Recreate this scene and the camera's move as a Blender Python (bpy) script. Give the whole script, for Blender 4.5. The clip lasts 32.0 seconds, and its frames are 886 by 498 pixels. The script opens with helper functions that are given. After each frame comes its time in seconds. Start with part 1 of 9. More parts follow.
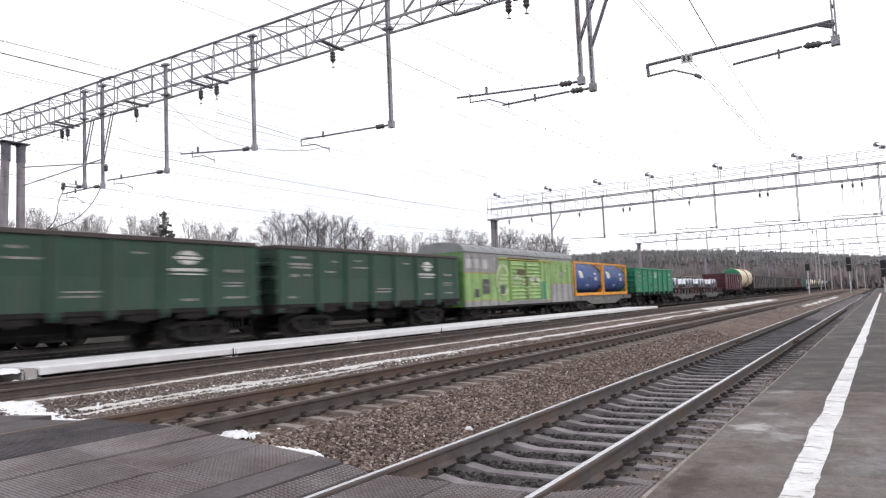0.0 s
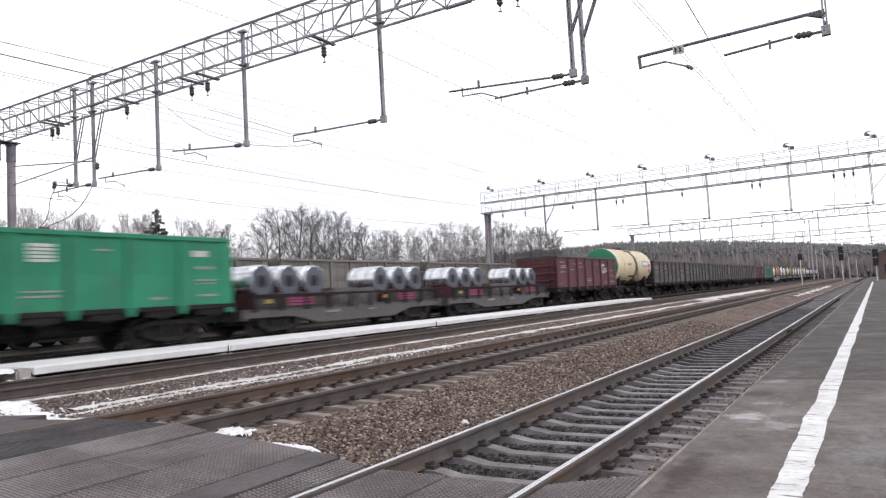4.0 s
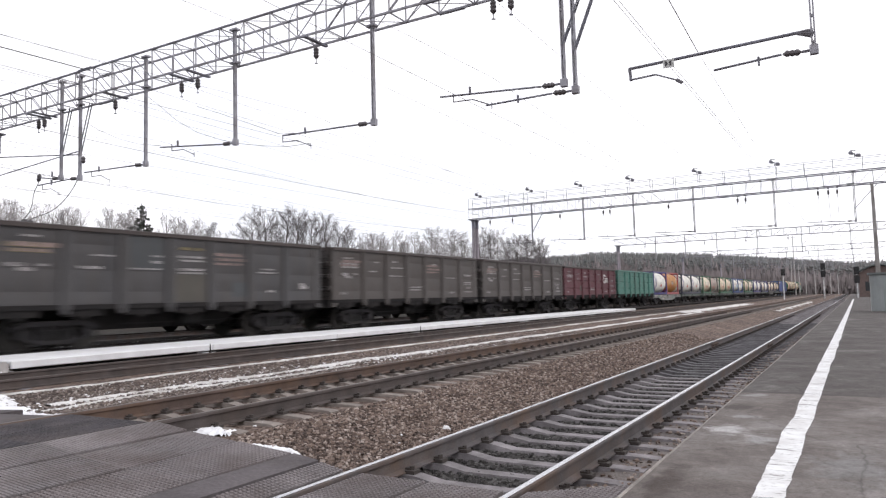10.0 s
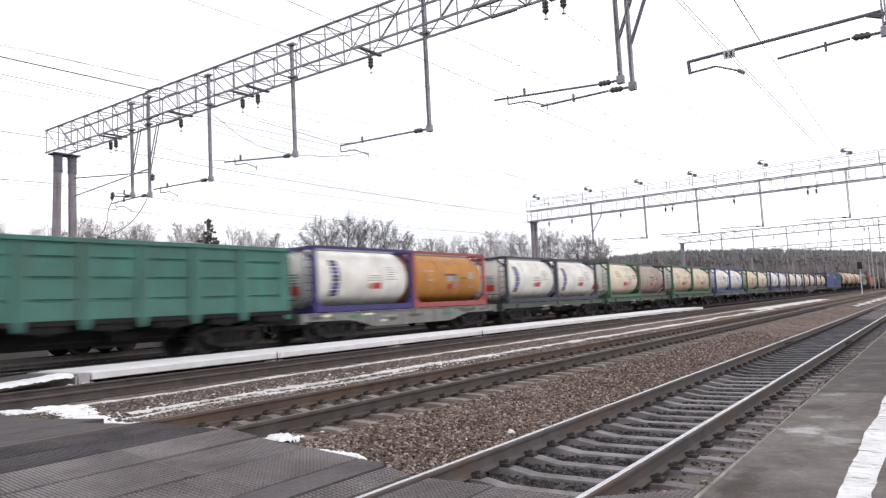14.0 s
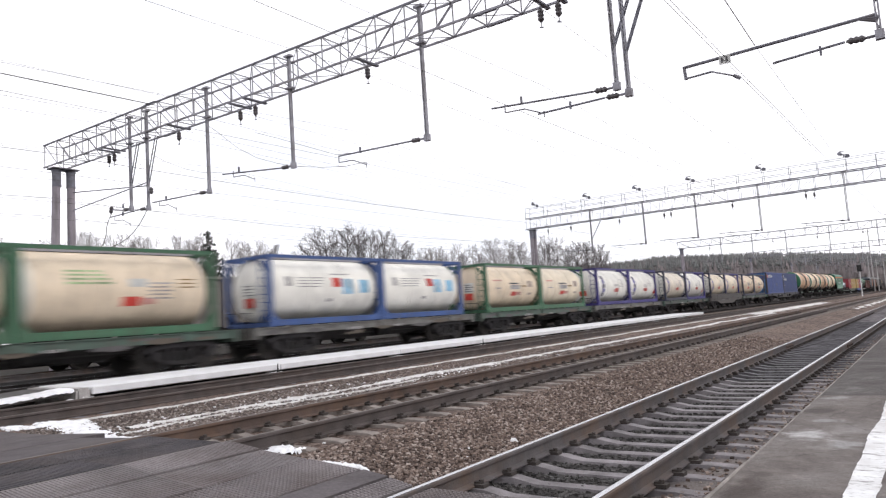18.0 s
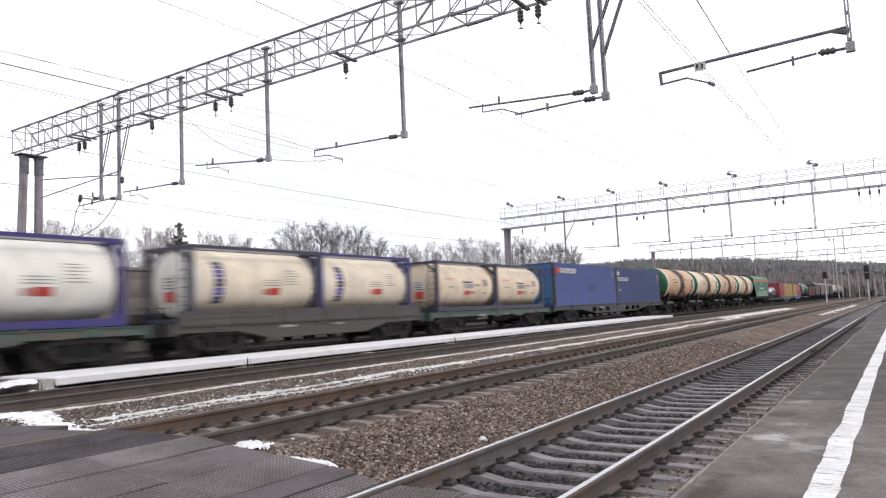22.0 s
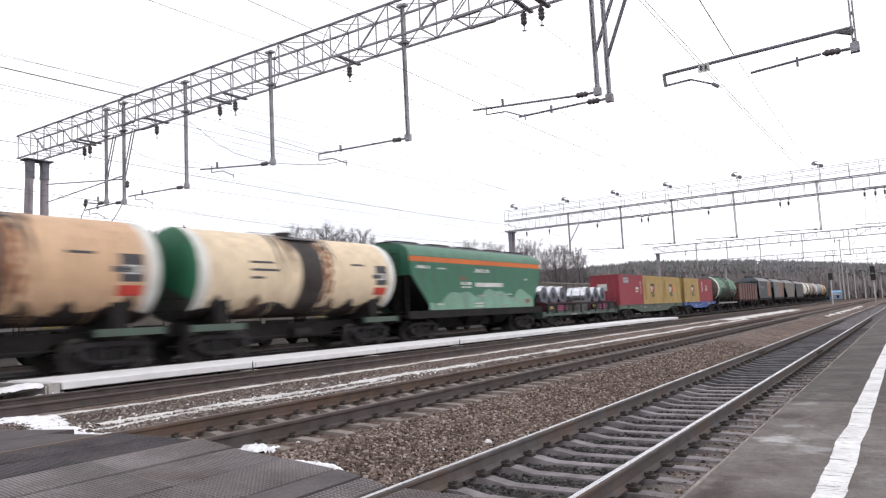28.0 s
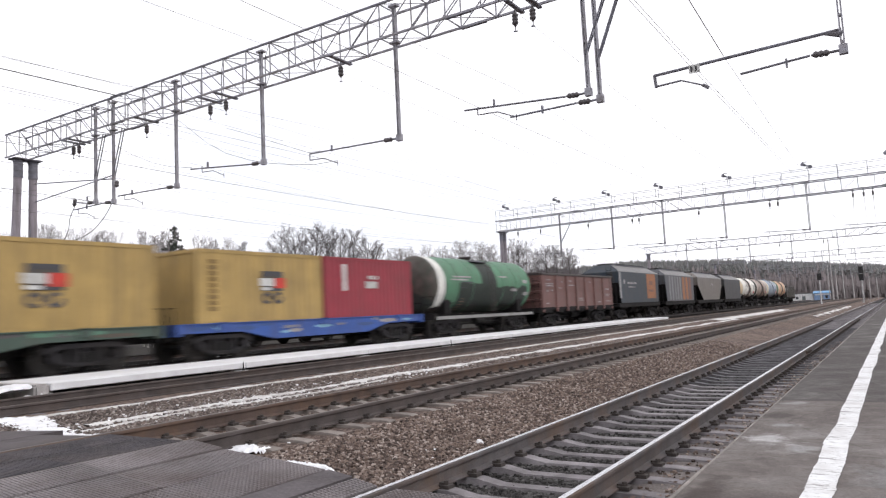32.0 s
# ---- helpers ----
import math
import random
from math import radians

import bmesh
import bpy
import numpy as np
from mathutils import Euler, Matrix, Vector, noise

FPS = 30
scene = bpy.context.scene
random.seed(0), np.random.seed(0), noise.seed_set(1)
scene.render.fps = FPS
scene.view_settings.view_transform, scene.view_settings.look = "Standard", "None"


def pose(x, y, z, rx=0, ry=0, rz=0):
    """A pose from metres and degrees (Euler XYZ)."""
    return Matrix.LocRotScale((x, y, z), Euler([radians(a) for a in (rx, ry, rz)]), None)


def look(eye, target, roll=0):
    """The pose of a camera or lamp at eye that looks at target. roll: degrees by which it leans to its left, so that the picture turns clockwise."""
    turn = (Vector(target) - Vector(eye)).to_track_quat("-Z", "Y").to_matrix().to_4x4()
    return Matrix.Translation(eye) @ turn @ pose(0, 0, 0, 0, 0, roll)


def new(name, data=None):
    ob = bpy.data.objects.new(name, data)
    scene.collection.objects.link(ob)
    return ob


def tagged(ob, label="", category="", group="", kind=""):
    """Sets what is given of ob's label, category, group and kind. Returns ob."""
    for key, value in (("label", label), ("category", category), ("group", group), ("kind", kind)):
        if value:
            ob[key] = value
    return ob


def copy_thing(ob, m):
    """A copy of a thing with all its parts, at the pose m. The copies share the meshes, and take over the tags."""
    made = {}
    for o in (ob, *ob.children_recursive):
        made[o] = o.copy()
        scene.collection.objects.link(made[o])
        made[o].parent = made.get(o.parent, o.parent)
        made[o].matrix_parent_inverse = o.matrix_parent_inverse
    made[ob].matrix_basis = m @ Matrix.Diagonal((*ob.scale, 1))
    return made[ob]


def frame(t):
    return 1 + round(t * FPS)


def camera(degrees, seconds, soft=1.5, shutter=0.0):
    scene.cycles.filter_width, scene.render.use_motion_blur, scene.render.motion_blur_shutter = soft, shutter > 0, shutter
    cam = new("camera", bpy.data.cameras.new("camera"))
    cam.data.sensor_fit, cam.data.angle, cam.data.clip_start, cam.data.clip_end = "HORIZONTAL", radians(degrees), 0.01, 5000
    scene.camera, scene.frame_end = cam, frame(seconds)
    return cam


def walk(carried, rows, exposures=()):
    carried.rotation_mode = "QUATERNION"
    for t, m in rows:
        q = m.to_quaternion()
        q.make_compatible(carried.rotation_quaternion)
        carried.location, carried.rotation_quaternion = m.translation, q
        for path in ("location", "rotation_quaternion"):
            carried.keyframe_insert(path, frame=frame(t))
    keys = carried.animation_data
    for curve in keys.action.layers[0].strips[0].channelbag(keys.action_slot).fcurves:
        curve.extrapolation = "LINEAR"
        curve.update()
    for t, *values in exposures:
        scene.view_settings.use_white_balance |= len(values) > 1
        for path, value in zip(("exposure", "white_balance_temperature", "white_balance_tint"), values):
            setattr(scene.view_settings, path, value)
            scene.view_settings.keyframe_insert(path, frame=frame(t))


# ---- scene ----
# ---- camera and its walk ----
FOV = 64.19
EYE = (0.0, 0.0, 1.492)
cam = camera(FOV, 32.0, soft=1.25, shutter=0.8)
PATH = [
    (0, 94.311, 2.432, 32.033),    (0.5, 94.050, 2.378, 31.986),    (1, 93.823, 2.062, 31.821),
    (1.5, 93.724, 1.579, 31.819),    (2, 93.817, 1.723, 31.879),    (2.5, 93.759, 2.196, 31.909),
    (3, 93.770, 2.582, 31.877),    (3.5, 93.817, 2.976, 31.795),    (5.5, 93.764, 3.326, 31.253),
    (6, 93.752, 3.221, 31.134),    (6.5, 93.748, 2.962, 31.179),    (7, 93.743, 2.547, 31.435),
    (7.5, 93.569, 2.059, 31.456),    (8, 93.607, 1.551, 31.118),    (8.5, 93.524, 1.355, 30.776),
    (9, 93.534, 1.400, 30.624),    (9.5, 93.914, 1.573, 30.573),    (10, 94.187, 1.551, 30.389),
    (10.5, 94.199, 1.331, 30.744),    (11, 94.224, 1.323, 31.028),    (11.5, 94.317, 1.367, 31.741),
    (12, 94.545, 1.712, 32.682),    (12.5, 94.564, 2.422, 33.398),    (13, 94.559, 2.919, 34.433),
    (13.5, 94.433, 2.909, 34.967),    (14, 94.714, 2.966, 35.313),    (14.5, 94.966, 2.684, 35.763),
    (16.5, 95.368, 2.188, 35.421),    (17, 95.416, 3.035, 35.361),    (17.5, 95.439, 3.654, 35.434),
    (18, 95.435, 3.821, 35.341),    (18.5, 95.532, 3.646, 35.168),    (19, 95.678, 3.210, 35.070),
    (19.5, 95.662, 2.978, 34.967),    (20, 95.595, 2.835, 34.651),    (20.5, 95.525, 2.688, 34.285),
    (21, 95.373, 2.630, 33.848),    (21.5, 95.222, 2.726, 33.434),    (22, 95.138, 2.610, 33.124),
    (22.5, 95.087, 2.466, 33.158),    (23, 95.100, 2.580, 33.384),    (23.5, 95.109, 2.774, 33.441),
    (24, 95.032, 2.798, 33.436),    (24.5, 94.999, 2.874, 33.405),    (25, 94.943, 2.899, 33.402),
    (25.5, 94.989, 3.155, 33.430),    (27.5, 95.264, 3.076, 33.529),    (28, 95.375, 2.828, 33.502),
    (28.5, 95.419, 2.860, 33.559),    (29, 95.418, 2.967, 33.582),    (29.5, 95.453, 3.047, 33.525),
    (30, 95.483, 3.105, 33.405),    (30.5, 95.534, 3.061, 33.182),    (31, 95.516, 2.883, 33.055),
    (31.5, 95.509, 2.831, 32.927),    (32, 95.354, 2.864, 32.798),
]

walk(cam, [(t, pose(*EYE, rx, ry, rz)) for t, rx, ry, rz in PATH])

# ---- light: a bright, thin overcast ----
SUN_TURN, SUN_UP = 250.0, 42.0
world = bpy.data.worlds.new("overcast")
scene.world = world
world.use_nodes = True
wn, wl = world.node_tree.nodes, world.node_tree.links
back = wn["Background"]
sky = wn.new("ShaderNodeTexSky")
sky.sky_type = "NISHITA"
sky.sun_disc = False
sky.sun_elevation, sky.sun_rotation = radians(SUN_UP), radians(SUN_TURN)
cloud = wn.new("ShaderNodeTexNoise")
cloud.inputs["Scale"].default_value = 1.6
cloud.inputs["Detail"].default_value = 4
cramp = wn.new("ShaderNodeValToRGB")
cramp.color_ramp.elements[0].position, cramp.color_ramp.elements[0].color = 0.32, (8.7, 9.0, 9.9, 1)
cramp.color_ramp.elements[1].position, cramp.color_ramp.elements[1].color = 0.55, (12.6, 12.4, 12.95, 1)
wmix = wn.new("ShaderNodeMixRGB")
wmix.inputs[0].default_value = 0.93
wl.new(cloud.outputs["Fac"], cramp.inputs["Fac"])
wl.new(sky.outputs["Color"], wmix.inputs[1])
wl.new(cramp.outputs["Color"], wmix.inputs[2])
wl.new(wmix.outputs["Color"], back.inputs["Color"])
back.inputs["Strength"].default_value = 0.1
sun = new("sun", bpy.data.lights.new("sun", "SUN"))
sun.data.energy, sun.data.angle, sun.data.color = 0.8, radians(25), (1.0, 0.96, 0.9)
sun.matrix_basis = look((0, 0, 60), (60 * math.sin(radians(SUN_TURN)), 60 * math.cos(radians(SUN_TURN)), 60 - 54))
scene.view_settings.exposure = 0.12

# ---- building helpers ----
def bx(bm, x0, x1, y0, y1, z0, z1):
    """A box into bm."""
    v = [bm.verts.new(c) for c in ((x0, y0, z0), (x1, y0, z0), (x1, y1, z0), (x0, y1, z0), (x0, y0, z1), (x1, y0, z1), (x1, y1, z1), (x0, y1, z1))]
    for f in ((0, 3, 2, 1), (4, 5, 6, 7), (0, 1, 5, 4), (1, 2, 6, 5), (2, 3, 7, 6), (3, 0, 4, 7)):
        bm.faces.new([v[i] for i in f])
    return bm


def tube(bm, a, b, r, n=8, r2=None):
    """A rod or cone between two points into bm."""
    a, b = Vector(a), Vector(b)
    d = (b - a).normalized()
    u = d.orthogonal().normalized()
    w = d.cross(u)
    r2 = r if r2 is None else r2
    ra = [bm.verts.new(a + (u * math.cos(2 * math.pi * i / n) + w * math.sin(2 * math.pi * i / n)) * r) for i in range(n)]
    rb = [bm.verts.new(b + (u * math.cos(2 * math.pi * i / n) + w * math.sin(2 * math.pi * i / n)) * r2) for i in range(n)]
    for i in range(n):
        bm.faces.new((ra[i], ra[(i + 1) % n], rb[(i + 1) % n], rb[i]))
    bm.faces.new(ra[::-1])
    bm.faces.new(rb)
    return bm


def bar(bm, a, b, w, h=None):
    """A square bar between two points."""
    return tube(bm, a, b, w * 0.707, 4)


def extr(bm, prof, c0, c1, axis="y"):
    """A closed outline pushed along an axis. Outline in (x, z) for y, (y, z) for x, (x, y) for z."""
    def at(u, v, c):
        return {"y": (u, c, v), "x": (c, u, v), "z": (u, v, c)}[axis]
    a = [bm.verts.new(at(u, v, c0)) for u, v in prof]
    b = [bm.verts.new(at(u, v, c1)) for u, v in prof]
    n = len(prof)
    for i in range(n):
        bm.faces.new((a[i], a[(i + 1) % n], b[(i + 1) % n], b[i]))
    bm.faces.new(a[::-1])
    bm.faces.new(b)
    bmesh.ops.recalc_face_normals(bm, faces=bm.faces[-(n + 2):])
    return bm


def lathe(bm, prof, x0, z0, n=32, axis="y"):
    """Profile of (place along the axis, radius) turned round the axis through (x0, z0); ends closed."""
    rings = []
    for y, r in prof:
        ring = []
        for i in range(n):
            c, s = math.cos(2 * math.pi * i / n), math.sin(2 * math.pi * i / n)
            ring.append(bm.verts.new((x0 + r * c, y, z0 + r * s) if axis == "y" else (y, x0 + r * c, z0 + r * s)))
        rings.append(ring)
    for a, b in zip(rings, rings[1:]):
        for i in range(n):
            bm.faces.new((a[i], a[(i + 1) % n], b[(i + 1) % n], b[i]))
    if prof[0][1] > 0.001:
        bm.faces.new(rings[0][::-1])
    if prof[-1][1] > 0.001:
        bm.faces.new(rings[-1])
    bmesh.ops.recalc_face_normals(bm, faces=bm.faces[:])
    return bm


def mesh_of(name, bm, material, smooth=35):
    me = bpy.data.meshes.new(name)
    bm.to_mesh(me)
    bm.free()
    me.materials.append(material)
    me.shade_smooth()
    me.set_sharp_from_angle(angle=radians(smooth))
    return me


def part(name, bm, material, parent, label="", smooth=35):
    """Links a bmesh as one mesh object under a thing or a part."""
    ob = new(name, mesh_of(name, bm, material, smooth))
    ob.parent = parent
    if label:
        ob["label"] = label
    return ob


def again(ob, parent, m):
    """One more object on the same mesh."""
    o = new(ob.name.split(".")[0], ob.data)
    o.parent = parent
    o.matrix_basis = m
    return o


def thing(name, label, category, group="", kind="", at=None):
    ob = new(name)
    ob.empty_display_size = 0.3
    if at is not None:
        ob.matrix_basis = at
    return tagged(ob, label, category, group, kind)


def solid(name, bm, material, label, category="", group="", kind="", at=None, smooth=35):
    ob = new(name, mesh_of(name, bm, material, smooth))
    if at is not None:
        ob.matrix_basis = at
    return tagged(ob, label, category, group, kind)


def B():
    return bmesh.new()

# ---- materials ----
def material(name, color, rough=0.7, metal=0.0, vary=0.25, scale=3.0, dirt=(0.06, 0.05, 0.045), dirt_amount=0.35, streak=0.0, bump=0.15, fine=60.0, dirt_scale=1.2, spec=0.4):
    """A worn surface: two scales of mottling, dirt patches or streaks that run down, and fine relief."""
    m = bpy.data.materials.new(name)
    m.use_nodes = True
    n, l = m.node_tree.nodes, m.node_tree.links
    bsdf = n["Principled BSDF"]
    tc = n.new("ShaderNodeTexCoord")
    info = n.new("ShaderNodeObjectInfo")
    shift = n.new("ShaderNodeVectorMath")
    shift.operation = "MULTIPLY_ADD"
    shift.inputs[1].default_value = (1, 1, 1)
    l.new(tc.outputs["Object"], shift.inputs[0])
    rnd = n.new("ShaderNodeMath")
    rnd.operation = "MULTIPLY"
    rnd.inputs[1].default_value = 37.0
    l.new(info.outputs["Random"], rnd.inputs[0])
    l.new(rnd.outputs[0], shift.inputs[2])
    big = n.new("ShaderNodeTexNoise")
    big.inputs["Scale"].default_value, big.inputs["Detail"].default_value = scale, 5
    l.new(shift.outputs[0], big.inputs["Vector"])
    small = n.new("ShaderNodeTexNoise")
    small.inputs["Scale"].default_value, small.inputs["Detail"].default_value = fine, 3
    l.new(shift.outputs[0], small.inputs["Vector"])
    low = [c * (1 - vary) for c in color]
    high = [min(1, c * (1 + vary)) for c in color]
    r1 = n.new("ShaderNodeValToRGB")
    r1.color_ramp.elements[0].position, r1.color_ramp.elements[0].color = 0.3, (*low, 1)
    r1.color_ramp.elements[1].position, r1.color_ramp.elements[1].color = 0.7, (*high, 1)
    l.new(big.outputs["Fac"], r1.inputs["Fac"])
    m1 = n.new("ShaderNodeMixRGB")
    m1.blend_type = "OVERLAY"
    m1.inputs[0].default_value = 0.35
    l.new(r1.outputs["Color"], m1.inputs[1])
    l.new(small.outputs["Fac"], m1.inputs[2])
    mp = n.new("ShaderNodeMapping")
    mp.inputs["Scale"].default_value = (dirt_scale * (6 if streak else 1), dirt_scale * (6 if streak else 1), dirt_scale * (0.5 if streak else 1))
    l.new(shift.outputs[0], mp.inputs["Vector"])
    dn = n.new("ShaderNodeTexNoise")
    dn.inputs["Scale"].default_value, dn.inputs["Detail"].default_value, dn.inputs["Roughness"].default_value = 1.0, 6, 0.65
    l.new(mp.outputs["Vector"], dn.inputs["Vector"])
    r2 = n.new("ShaderNodeValToRGB")
    r2.color_ramp.elements[0].position, r2.color_ramp.elements[0].color = 0.45, (0, 0, 0, 1)
    r2.color_ramp.elements[1].position, r2.color_ramp.elements[1].color = 0.75, (dirt_amount * 2, dirt_amount * 2, dirt_amount * 2, 1)
    l.new(dn.outputs["Fac"], r2.inputs["Fac"])
    m2 = n.new("ShaderNodeMixRGB")
    l.new(r2.outputs["Color"], m2.inputs[0])
    l.new(m1.outputs["Color"], m2.inputs[1])
    m2.inputs[2].default_value = (*dirt, 1)
    l.new(m2.outputs["Color"], bsdf.inputs["Base Color"])
    rr = n.new("ShaderNodeMapRange")
    rr.inputs["To Min"].default_value, rr.inputs["To Max"].default_value = max(0.05, rough - 0.12), min(1, rough + 0.12)
    l.new(big.outputs["Fac"], rr.inputs["Value"])
    l.new(rr.outputs[0], bsdf.inputs["Roughness"])
    bsdf.inputs["Metallic"].default_value = metal
    bsdf.inputs["Specular IOR Level"].default_value = spec
    if bump:
        bp = n.new("ShaderNodeBump")
        bp.inputs["Strength"].default_value, bp.inputs["Distance"].default_value = bump, 0.02
        l.new(small.outputs["Fac"], bp.inputs["Height"])
        l.new(bp.outputs["Normal"], bsdf.inputs["Normal"])
    return m


def paint(name, color, dirt=0.3, rough=0.55, streak=1):
    return material(name, color, rough, 0, 0.14, 1.3, (0.075, 0.06, 0.05), dirt, streak, 0.06, 40, 0.7)


